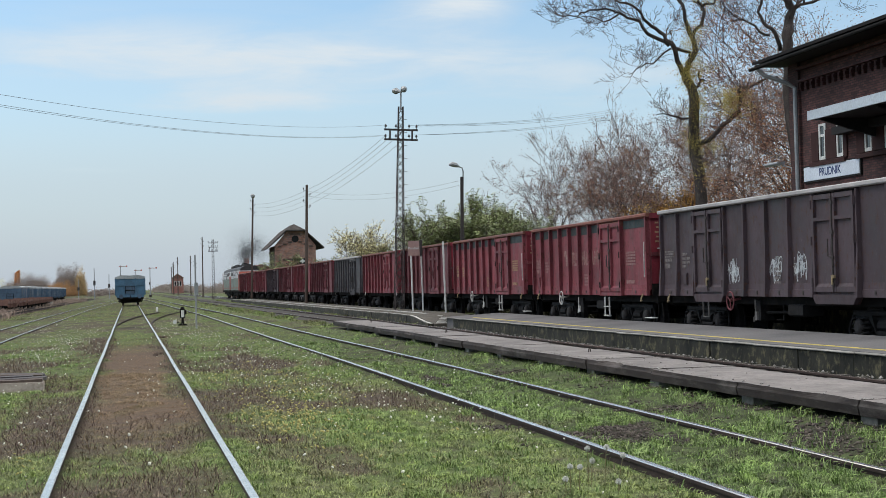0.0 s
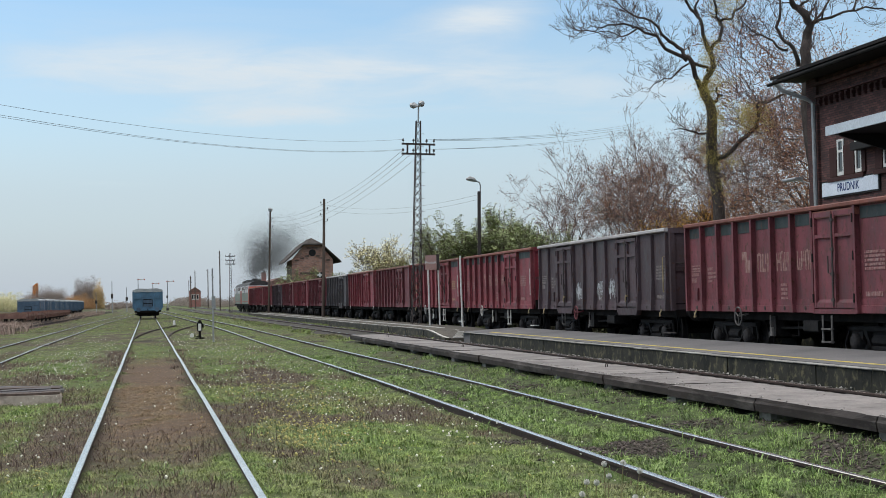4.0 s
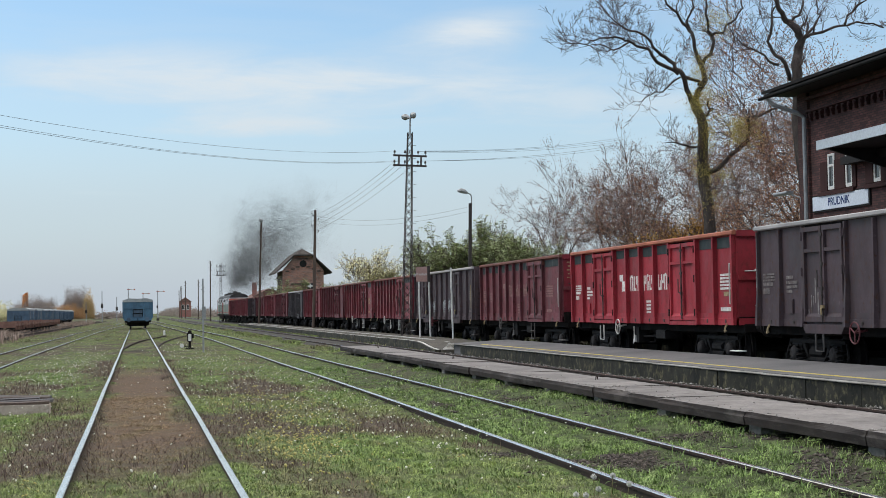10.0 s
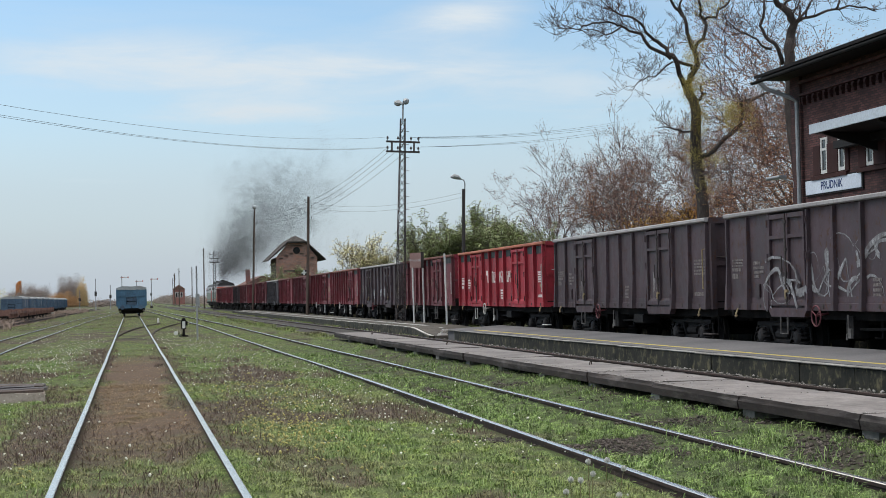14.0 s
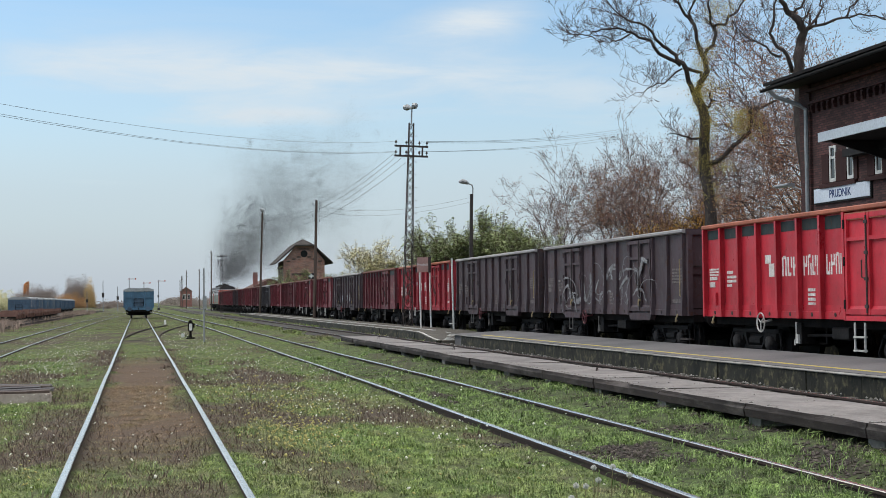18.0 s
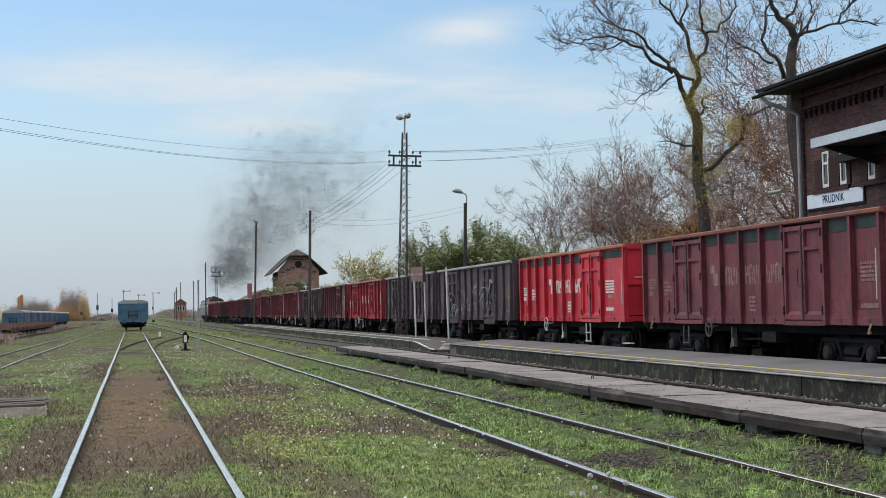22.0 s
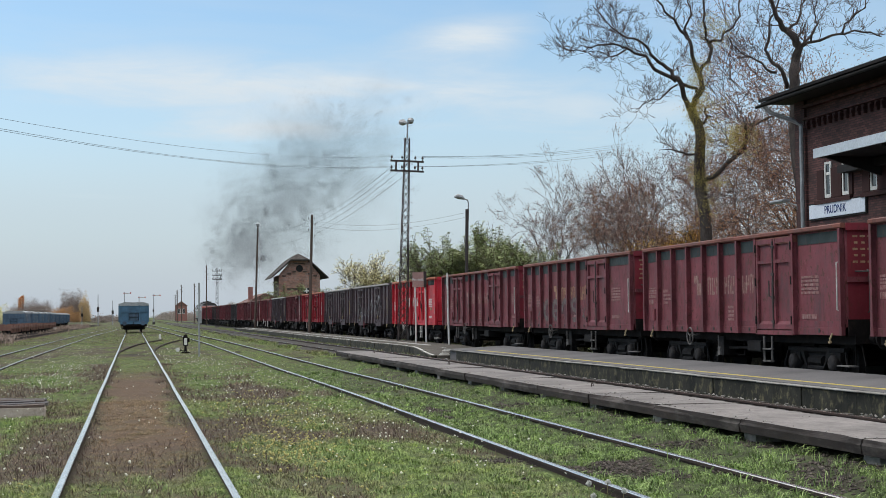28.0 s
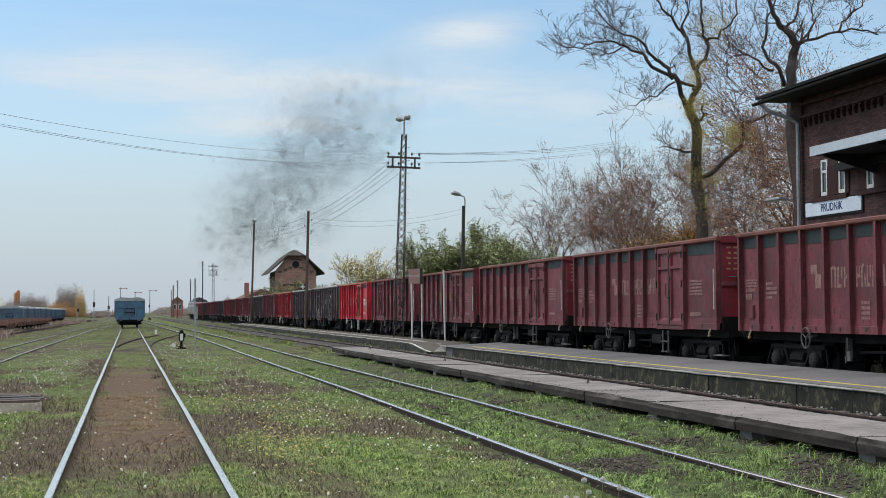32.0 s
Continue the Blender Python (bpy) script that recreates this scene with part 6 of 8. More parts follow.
def covered_wagon(x, y, col, label, name="covered_wagon", z=0.0):
    """A blue box wagon with a sheeted top; its near end faces -y."""
    th = thing(name, label, "freight wagon", "parked wagons", at=pose(x, y, RAIL_TOP + z))
    ln = 12.6
    part("body", Geo().box(-1.42, 1.42, 0, ln, 1.0, 2.75, c=0.03), col, th)
    g = Geo()
    for y0 in (-0.06, ln + 0.06):
        g.v += [(-1.47, y0, 2.62), (-1.47, y0, 2.80), (-0.9, y0, 2.97 + random.uniform(-0.02, 0.03)), (0.0, y0, 2.95), (0.9, y0, 2.99), (1.47, y0, 2.82), (1.47, y0, 2.62)]
    g.f += [(i, i + 7, i + 8, i + 1) for i in range(6)] + [(0, 1, 2, 3, 4, 5, 6), (13, 12, 11, 10, 9, 8, 7), (0, 6, 13, 7)]
    g.m += [0] * 9
    part("tarpaulin", g, TARP, th, "grey tarpaulin cover")
    for px in (-1.40, -0.55, 0.55, 1.40):
        part("end_post", Geo().box(px - 0.05, px + 0.05, -0.07, 0.0, 1.0, 2.66), col, th)
    part("end_panel", Geo().box(-0.52, 0.52, -0.05, 0.0, 1.15, 1.95), WEATHERED_BLUE, th)
    part("end_rail", Geo().box(-1.42, 1.42, -0.06, -0.003, 1.95, 2.05), col, th)
    part("end_ladder", Geo().tube([(-0.45, -0.1, 1.2), (-0.45, -0.12, 1.9), (0.45, -0.12, 1.9), (0.45, -0.1, 1.2)], 0.03, 5).tube([(-0.45, -0.12, 1.5), (0.45, -0.12, 1.5)], 0.03, 5), M_BLACK, th)
    for k in range(8):
        for s in (-1, 1):
            part("side_post", Geo().box(s * 1.45 - 0.04, s * 1.45 + 0.04, 0.8 + k * 1.57, 0.9 + k * 1.57, 1.0, 2.66), col, th)
    for k in range(7):
        part("side_panel", Geo().box(1.421, 1.435, 1.0 + k * 1.57, 2.3 + k * 1.57, 1.25 + 0.2 * (k % 2), 2.60), (TARP, WEATHERED_BLUE, BLUE, TARP, BLUE)[(k + int(y)) % 5], th, "paler side panel")
    part("underframe", Geo().box(-1.2, 1.2, 0, ln, 0.75, 1.0), M_BLACK, th)
    part("end_beam", Geo().box(-1.36, 1.36, -0.08, 0.0, 0.80, 0.998, c=0.02), col, th)
    part("buffer_beam", Geo().box(-1.28, 1.28, -0.07, 0.0, 0.60, 0.797), M_BLACK, th)
    part("end_step", Geo().box(-1.25, -0.85, -0.16, -0.09, 0.40, 0.46).box(0.85, 1.25, -0.16, -0.09, 0.40, 0.46).box(-1.2, -1.16, -0.13, -0.09, 0.46, 0.66).box(1.16, 1.2, -0.13, -0.09, 0.46, 0.66), M_BLACK, th)
    for q in (-0.88, 0.88):
        part("buffer", shared("buffer", g_buffer), WEATHERED_BLUE, th, at=pose(q, -0.02, 0.90))
    part("coupling", Geo().tube([(0, -0.05, 0.95), (0, -0.25, 0.92), (0, -0.28, 0.6)], 0.04, 6), M_BLACK, th)
    for yc in (2.0, 10.6):
        bg = new("bogie")
        bg.parent = th
        bg.matrix_basis = pose(0, yc, 0)
        part("bogie_frame", shared("bogie_frame", g_bogie_frame), M_BLACK, bg)
        part("brake_beam", shared("brake_beam", lambda: Geo().box(-0.95, 0.95, -1.40, -1.32, 0.26, 0.62)), M_BLACK, bg)
        for q in (-0.9, 0.9):
            part("wheelset", shared("wheelset", g_wheel), M_WHEEL, bg, at=pose(0, q, 0.46))
    return th


covered_wagon(0.105, 154.0, BLUE, "faded blue wagon with grey tarpaulin on the siding")
for k in range(9):
    covered_wagon(-16.0, 217 + 17.5 * k, WEATHERED_BLUE, "parked blue-grey wagon with pale sheeted top", z=SIDING_Z)


def flat_wagon(x, y):
    th = thing("flat_wagon", "rusty empty stake wagon parked in dry weeds", "freight wagon", "rusty flat wagons", at=pose(x, y, RAIL_TOP + SIDING_Z))
    part("deck", Geo().box(-1.35, 1.35, 0, 11.3, 0.98, 1.18), RUSTY, th)
    for k in range(6):
        for s in (-1, 1):
            part("stake", Geo().box(s * 1.33 - 0.07, s * 1.33 + 0.07, 0.6 + k * 2.1, 0.72 + k * 2.1, 0.6, 1.32), RUSTY, th)
    part("end_board", Geo().box(-1.35, 1.35, -0.05, 0.05, 0.8, 1.3), RUSTY, th)
    for yy in (1.5, 3.3, 8.5, 10.3):
        part("wheelset", shared("wheelset", g_wheel), M_WHEEL, th, at=pose(0, yy, 0.46))
    return th


first = flat_wagon(-12.6, 150)
for k in range(1, 6):
    copy_thing(first, pose(-12.6, 150 + 14.6 * k, RAIL_TOP + SIDING_Z))


def semaphore(x, y, h, label):
    th = thing("semaphore_signal", label, "signal", "semaphore signals", at=pose(x, y, 0))
    part("mast", Geo().tube([(0, 0, 0), (0, 0, h)], [0.12, 0.08], 6), M_GALV, th)
    part("arm", Geo().box(-0.25, 1.3, -0.04, 0.04, h - 0.30, h - 0.14).disc((1.3, 0, h - 0.21), (0, 1, 0), 0.17, 0.03, 12), M_SIGNALRED, th, "red and white semaphore arm")
    part("arm_stripe", Geo().box(0.3, 1.2, -0.055, -0.042, h - 0.28, h - 0.15), M_WHITE, th)
    part("lamp_box", Geo().box(-0.25, 0.05, -0.15, 0.15, h * 0.42, h * 0.42 + 0.5), M_DARKSTEEL, th)
    part("base", Geo().box(-0.3, 0.3, -0.3, 0.3, 0, 0.5), M_DARKSTEEL, th)
    return th


M_SIGNALRED = stuff_mat("faded_signal_red", (0.60, 0.21, 0.17), (0.50, 0.19, 0.16), bump=0)
semaphore(-1.72, 330, 6.9, "distant red and white semaphore signal")
semaphore(1.4, 345, 6.2, "distant red and white semaphore signal")
semaphore(4.4, 330, 6.4, "distant red and white semaphore signal")
for x, y, h in ((-6.5, 300, 6.0), (-4.0, 320, 5.0), (-9.5, 300, 4.0)):
    th = thing("marker_post", "distant pale signal post", "post", at=pose(x, y, 0))
    part("shaft", Geo().tube([(0, 0, 0), (0, 0, h)], [0.10, 0.07], 6), M_GALV, th)
    part("board", Geo().box(-0.22, 0.22, -0.08, -0.03, h * 0.45, h * 0.6), M_DARKSTEEL, th)


# ---- buildings ----
BRICK_STATION = brick_mat("sooty_red_brick", (0.150, 0.068, 0.064), (0.066, 0.036, 0.036), (0.044, 0.038, 0.038), dirt=0.6)
BRICK_TRIM = stuff_mat("dark_red_trim", (0.05, 0.018, 0.016), (0.034, 0.013, 0.012), bump=0.3)
BRICK_HOUSE = brick_mat("weathered_orange_brick", (0.46, 0.205, 0.140), (0.185, 0.088, 0.074), (0.40, 0.355, 0.32), dirt=0.5, dirt_col=(0.10, 0.075, 0.06))
# Less orange than plain brick: the haze before the signal box is mixed in.
BRICK_RED = brick_mat("red_brick", (0.36, 0.145, 0.125), (0.28, 0.115, 0.10), (0.28, 0.2, 0.18), dirt=0.2)
M_ROOFDARK = stuff_mat("dark_roofing_felt", (0.028, 0.026, 0.027), (0.016, 0.015, 0.016), rough=0.95, spec=0.1, bump=0.3)
M_ROOFTILE = stuff_mat("mossy_roof_tiles", (0.095, 0.085, 0.080), (0.055, 0.049, 0.047), rough=0.95, spec=0.08, stain=(0.13, 0.12, 0.11), stain_amount=0.5, bump=0.6, bump_d=0.04)
M_ROOFRED = stuff_mat("old_red_roof", (0.20, 0.10, 0.08), (0.13, 0.07, 0.06), stain=(0.3, 0.28, 0.25), stain_amount=0.6, bump=0.4)
M_SIGNFACE = stuff_mat("white_sign_face", (0.66, 0.72, 0.80), (0.58, 0.64, 0.72), bump=0.05, spread=0.1)
M_SIGNBLUE = stuff_mat("navy_sign_paint", (0.03, 0.06, 0.18), bump=0)
M_FASCIA = stuff_mat("pale_sheet_fascia", (0.52, 0.58, 0.64), (0.42, 0.47, 0.52), bump=0.1, rough=0.5)
M_BEAM = stuff_mat("dark_timber_beam", (0.02, 0.02, 0.021), bump=0.2)


def station():
    """The long front of the station, parallel to the tracks; its far corner stands at y = 47.9."""
    fx, y0, y1, zt = 22.0, 8.0, 47.85, 8.55
    th = thing("station_building", "dark sooty brick station building with overhanging roof", "building", at=pose(fx, 0, 0.3))
    wins = [(45.83, 45.36), (44.58, 44.12), (42.71, 42.25), (41.45, 40.98), (39.6, 39.1), (38.3, 37.8)]
    zs, ze = 4.92, 6.08
    cuts = sorted(wins, key=lambda w: w[1])
    wall = Geo()
    wall.box(0, 0.45, y0, y1, -0.35, zs)
    wall.box(0, 0.45, y0, y1, ze, zt)
    y = y0
    for a, b in cuts:
        wall.box(0, 0.45, y, b, zs, ze)
        y = a
    wall.box(0, 0.45, y, y1, zs, ze)
    part("front_wall", wall, BRICK_STATION, th)
    part("side_wall", Geo().box(0.45, 12, y1 - 0.45, y1, -0.35, zt).box(0.45, 12, y0, y0 + 0.45, -0.35, zt).box(11.6, 12, y0 + 0.45, y1 - 0.45, -0.35, zt), BRICK_STATION, th)
    part("upper_floor", Geo().box(0.45, 11.6, y0 + 0.45, y1 - 0.45, 4.3, 4.5), M_ROOFDARK, th)
    for a, b in wins:
        w = new("window")
        w.parent = th
        m, h = (a + b) / 2, (a - b) / 2
        part("frame", Geo().box(-0.03, 0.06, b, b + 0.09, zs, ze).box(-0.03, 0.06, a - 0.09, a, zs, ze).box(-0.03, 0.06, b + 0.09, a - 0.09, zs, zs + 0.11).box(-0.03, 0.06, b + 0.09, a - 0.09, ze - 0.07, ze).box(-0.03, 0.06, b + 0.09, a - 0.09, 5.66, 5.74), M_WHITE, w, "white window frame")
        part("pane", Geo().box(0.0, 0.015, b + 0.09, a - 0.09, zs + 0.11, 5.66), M_GLASS, w)
        part("pane", Geo().box(0.0, 0.015, b + 0.09, a - 0.09, 5.74, ze - 0.07), M_GLASS, w)
    for a, b in ((46.4, 43.9), (43.2, 40.7), (40.0, 37.4)):
        part("sill", Geo().prism([(-0.12, 4.74), (0.0, 4.74), (0.0, 4.90), (-0.12, 4.86)], b, a), BRICK_TRIM, th, "dark red moulded sill")
    for a, b in ((46.35, 45.85), (45.34, 44.6), (44.1, 43.85), (43.2, 42.73), (42.23, 41.47), (40.96, 40.7)):
        part("pilaster", Geo().box(-0.05, 0.0, b, a, 4.9, 5.85), BRICK_TRIM, th)
    k, y = 0, 46.95
    while y > 30:
        part("dentil", Geo().box(-0.14, 0.0, y - 0.12, y, 7.40, 7.52).box(-0.10, 0.0, y - 0.10, y - 0.02, 7.30, 7.40).box(-0.12, 0.0, y - 0.16, y + 0.04, 7.52, 7.58), BRICK_TRIM, th)
        y -= 0.40
    part("string_course", Geo().box(-0.16, 0.0, y0, y1 - 0.7, 7.60, 7.68).box(-0.20, 0.0, y0, y1 - 0.7, 8.0, 8.10), BRICK_STATION, th)
    part("corner_pier", Geo().box(-0.10, 0.0, 47.1, y1, -0.3, zt), BRICK_STATION, th)
    roof = Geo()
    roof.prism([(-1.15, 8.36), (0.5, 8.70), (6, 9.9), (11.6, 8.70), (13.0, 8.36), (13.0, 8.46), (11.6, 8.86), (6, 10.08), (0.5, 8.86), (-1.15, 8.46)], y0 - 0.8, y1 + 0.55)
    part("roof", roof, M_ROOFDARK, th, "dark low-pitched roof")
    part("gutter", Geo().tube([(-1.22, y0 - 0.8, 8.30), (-1.22, y1 + 0.55, 8.20)], 0.06, 8), M_BLACK, th)
    part("soffit", Geo().box(-1.1, 0.0, y0 - 0.7, y1 + 0.45, 8.28, 8.34), M_BEAM, th)
    part("downpipe", Geo().tube([(-1.15, 47.95, 8.20), (-1.0, 47.8, 7.95), (-0.35, 47.35, 7.62), (-0.14, 47.25, 7.45), (-0.14, 47.25, -0.2)], 0.075, 8), M_GALV, th, "grey rainwater downpipe")
    board = part("name_board", Geo().box(-0.08, -0.02, 42.99, 46.9, 4.29, 4.75, c=0.01), M_SIGNFACE, th, "white station name board")
    text("name_lettering", "PRUDNIK", 0.36, board, pose(-0.084, 45.0, 4.515, 90, 0, -90) @ Matrix.Diagonal((1.0, 1, 1, 1)), M_SIGNBLUE, 0.006)
    part("name_board_frame", Geo().box(-0.06, 0.0, 42.93, 46.96, 4.24, 4.80), M_BEAM, th)
    can = part("canopy", Geo().box(-1.95, -0.0, 26, 42.3, 5.86, 5.95), M_BEAM, th, "dark flat canopy with pale fascia")
    part("fascia", Geo().box(-2.02, -1.95, 26, 42.4, 5.84, 6.12), M_FASCIA, can, "pale sheet fascia")
    part("end_fascia", Geo().box(-1.95, -0.02, 42.3, 42.37, 5.86, 6.06), M_BEAM, can)
    part("canopy_beam", Geo().box(-0.35, -0.02, 26, 44.25, 5.58, 5.82), M_BEAM, can)
    for yy in (41.9, 38.5, 35, 31.5):
        part("bracket", Geo().prism([(-1.8, 5.80), (-0.1, 5.30), (-0.1, 5.84), (-1.8, 5.86)], yy - 0.06, yy + 0.06), M_BEAM, can)
    lamp = new("wall_lamp")
    lamp.parent = th
    part("bracket", Geo().tube([(-0.05, 47.75, 4.3), (-0.08, 47.8, 4.82), (-0.3, 48.1, 4.95)], 0.035, 6), M_GALV, lamp)
    part("lamp_head", Geo().box(-0.55, -0.25, 47.95, 49.0, 4.96, 5.06, c=0.03), M_GALV, lamp, "flat grey lamp head")
    return th


station()


def brick_house():
    """The narrow brick store behind the train; its gable faces the camera."""
    th = thing("brick_house", "derelict narrow brick house with hipped mossy roof", "building", at=pose(0, 180, 0))
    x0, x1, ze = 16.9, 21.75, 6.35
    xm = (x0 + x1) / 2
    g = Geo()
    g.add([(x0, 0, 0), (x1, 0, 0), (x1, 0, ze), (xm + 1.0, 0, 8.05), (xm - 1.0, 0, 8.05), (x0, 0, ze), (x0, 0.4, 0), (x1, 0.4, 0), (x1, 0.4, ze), (xm + 1.0, 0.4, 8.05), (xm - 1.0, 0.4, 8.05), (x0, 0.4, ze)],
          [(0, 1, 2, 3, 4, 5), (11, 10, 9, 8, 7, 6)] + [(i, i + 6, (i + 1) % 6 + 6, (i + 1) % 6) for i in range(6)])
    part("gable_wall", g, BRICK_HOUSE, th)
    part("side_wall", Geo().box(x0, x0 + 0.4, 0.4, 7, 0, ze).box(x1 - 0.4, x1, 0.4, 7, 0, ze).box(x0, x1, 6.6, 7, 0, ze), M_POLEWOOD, th, "dark boarded side wall")
    rf = Geo()
    a = [(x0 - 0.95, -0.7, ze - 0.25), (xm - 1.1, -0.7, 8.22), (xm, 0.9, 8.95), (xm, 6.2, 8.95), (xm - 1.1, 7.7, 8.22), (x0 - 0.95, 7.7, ze - 0.25)]
    b = [(2 * xm - p[0], p[1], p[2]) for p in a]
    dn = lambda ps: [(p[0], p[1], p[2] - 0.14) for p in ps]
    n = len(a)
    for ps in (a, b):
        rf.add(ps + dn(ps), [tuple(range(n)), tuple(range(2 * n - 1, n - 1, -1))] + [(i, i + n, (i + 1) % n + n, (i + 1) % n) for i in range(n)])
    rf.add([a[1], b[1], a[2]] + dn([a[1], b[1], a[2]]), [(0, 1, 2), (5, 4, 3), (0, 3, 4, 1), (1, 4, 5, 2), (2, 5, 3, 0)])
    rf.add([a[4], b[4], a[3]] + dn([a[4], b[4], a[3]]), [(0, 1, 2), (5, 4, 3), (0, 3, 4, 1), (1, 4, 5, 2), (2, 5, 3, 0)])
    part("roof", rf, M_ROOFTILE, th)
    part("infill", Geo().box(xm - 1.2, xm + 0.9, -0.06, 0.0, 1.5, 4.6), BRICK_RED, th, "bricked-up opening")
    part("lintel", Geo().box(xm - 1.5, xm + 1.2, -0.10, 0.0, 4.6, 4.85), M_POLEWOOD, th)
    part("round_window", Geo().disc((xm, -0.03, 7.15), (0, 1, 0), 0.42, 0.05, 16), M_BEAM, th, "dark round gable window")
    for k in range(-3, 4):
        part("corbel", Geo().box(xm + k * 0.62 - 0.22, xm + k * 0.62 + 0.22, -0.12, 0.0, 6.95 - abs(k) * 0.26, 7.12 - abs(k) * 0.26) if abs(k) > 0 else Geo().box(xm - 0.6, xm + 0.6, -0.1, 0.0, 7.65, 7.78), M_POLEWOOD, th)
    sg = part("sign", Geo().box(xm + 0.42, xm + 1.22, -0.12, -0.065, 4.18, 4.84), M_BEAM, th, "black sign with a white cross")
    part("sign_cross", Geo().box(xm + 0.48, xm + 1.16, -0.14, -0.122, 4.42, 4.60).box(xm + 0.73, xm + 0.91, -0.138, -0.123, 4.24, 4.78), M_WHITE, sg)
    part("beam_end", Geo().box(x0 - 0.7, x0 - 0.02, 0.3, 0.5, 5.4, 5.6), M_POLEWOOD, th)
    return th


brick_house()


def low_building():
    th = thing("goods_shed", "low brick shed with a red-brown roof behind the train", "building", at=pose(0, 236, 0))
    part("wall", Geo().box(16.2, 26, 0, 18, 0, 3.1), BRICK_HOUSE, th)
    part("roof", Geo().add([(15.6, -0.5, 3.0), (26.6, -0.5, 3.0), (20, -0.5, 5.1), (15.6, 18.5, 3.0), (26.6, 18.5, 3.0), (20, 18.5, 5.1)], [(0, 1, 2), (5, 4, 3), (0, 2, 5, 3), (1, 4, 5, 2), (0, 3, 4, 1)]), M_ROOFRED, th)
    part("chimney", Geo().box(17.6, 18.3, 2, 2.7, 3.2, 6.1, c=0.04), BRICK_RED, th, "red brick chimney")
    return th


low_building()


def signal_box():
    th = thing("signal_box", "distant two-storey red signal box", "building", at=pose(17.3, 560, 0))
    part("wall", Geo().box(-2.0, 2.0, 0, 8, -0.3, 5.6), BRICK_RED, th)
    part("roof", Geo().prism([(-2.3, 5.5), (2.3, 5.5), (0.0, 7.2)], -0.4, 8.4), M_ROOFRED, th)
    for x in (-0.9, 0.0, 0.9):
        w = part("window", Geo().box(x - 0.38, x + 0.38, -0.05, 0.0, 2.6, 4.5), M_WHITE, th)
        part("pane", Geo().box(x - 0.28, x + 0.28, -0.07, -0.052, 2.75, 4.35), M_GLASS, w)
    return th


signal_box()


def crane():
    th = thing("crane", "distant orange crane jib above the wagons", "crane", at=pose(-42, 600, 0))
    part("cab", Geo().box(-1.5, 1.5, 0, 3, 0.0, 2.6), M_CRANE, th)
    part("jib", Geo().tube([(0, 0, 2.5), (0.3, 0, 9.0), (1.0, 0, 10.2), (1.3, 0, 5.0)], [0.9, 0.8, 0.6, 0.3], 6), M_CRANE, th)
    return th


M_CRANE = stuff_mat("orange_crane_paint", (0.62, 0.22, 0.05), bump=0)
crane()


# ---- trees and shrubs ----
LEAF_RUST = leaf_mat("rusty_leaves", (0.22, 0.085, 0.06), (0.34, 0.155, 0.085), (0.46, 0.26, 0.12))
LEAF_MAUVE = leaf_mat("mauve_brown_leaves", (0.20, 0.115, 0.11), (0.31, 0.185, 0.15), (0.42, 0.27, 0.19))
LEAF_YELLOW = leaf_mat("yellow_green_leaves", (0.30, 0.25, 0.06), (0.50, 0.41, 0.10), (0.66, 0.54, 0.17))
LEAF_GREEN = leaf_mat("acacia_leaves", (0.145, 0.195, 0.080), (0.265, 0.315, 0.135), (0.42, 0.45, 0.22))
LEAF_PALE = leaf_mat("pale_thin_leaves", (0.46, 0.46, 0.24), (0.64, 0.60, 0.36), (0.78, 0.72, 0.50))
LEAF_ORANGE = leaf_mat("orange_leaves", (0.32, 0.15, 0.04), (0.46, 0.25, 0.06), (0.56, 0.36, 0.10))
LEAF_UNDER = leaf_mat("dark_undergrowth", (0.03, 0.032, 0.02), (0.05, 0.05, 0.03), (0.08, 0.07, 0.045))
LEAF_FARORANGE = leaf_mat("far_orange_leaves", (0.34, 0.20, 0.11), (0.46, 0.27, 0.13), (0.56, 0.34, 0.17))
LEAF_FARYELLOW = leaf_mat("far_yellow_leaves", (0.42, 0.30, 0.16), (0.56, 0.40, 0.19), (0.66, 0.50, 0.26))
LEAF_STRAW = leaf_mat("straw_reeds", (0.19, 0.140, 0.115), (0.27, 0.200, 0.165), (0.36, 0.275, 0.225))
# Aerial haze is put into these paler, greyer leaf colours.
LEAF_HAZY = leaf_mat("hazed_far_leaves", (0.22, 0.18, 0.165), (0.28, 0.235, 0.21), (0.35, 0.29, 0.25))


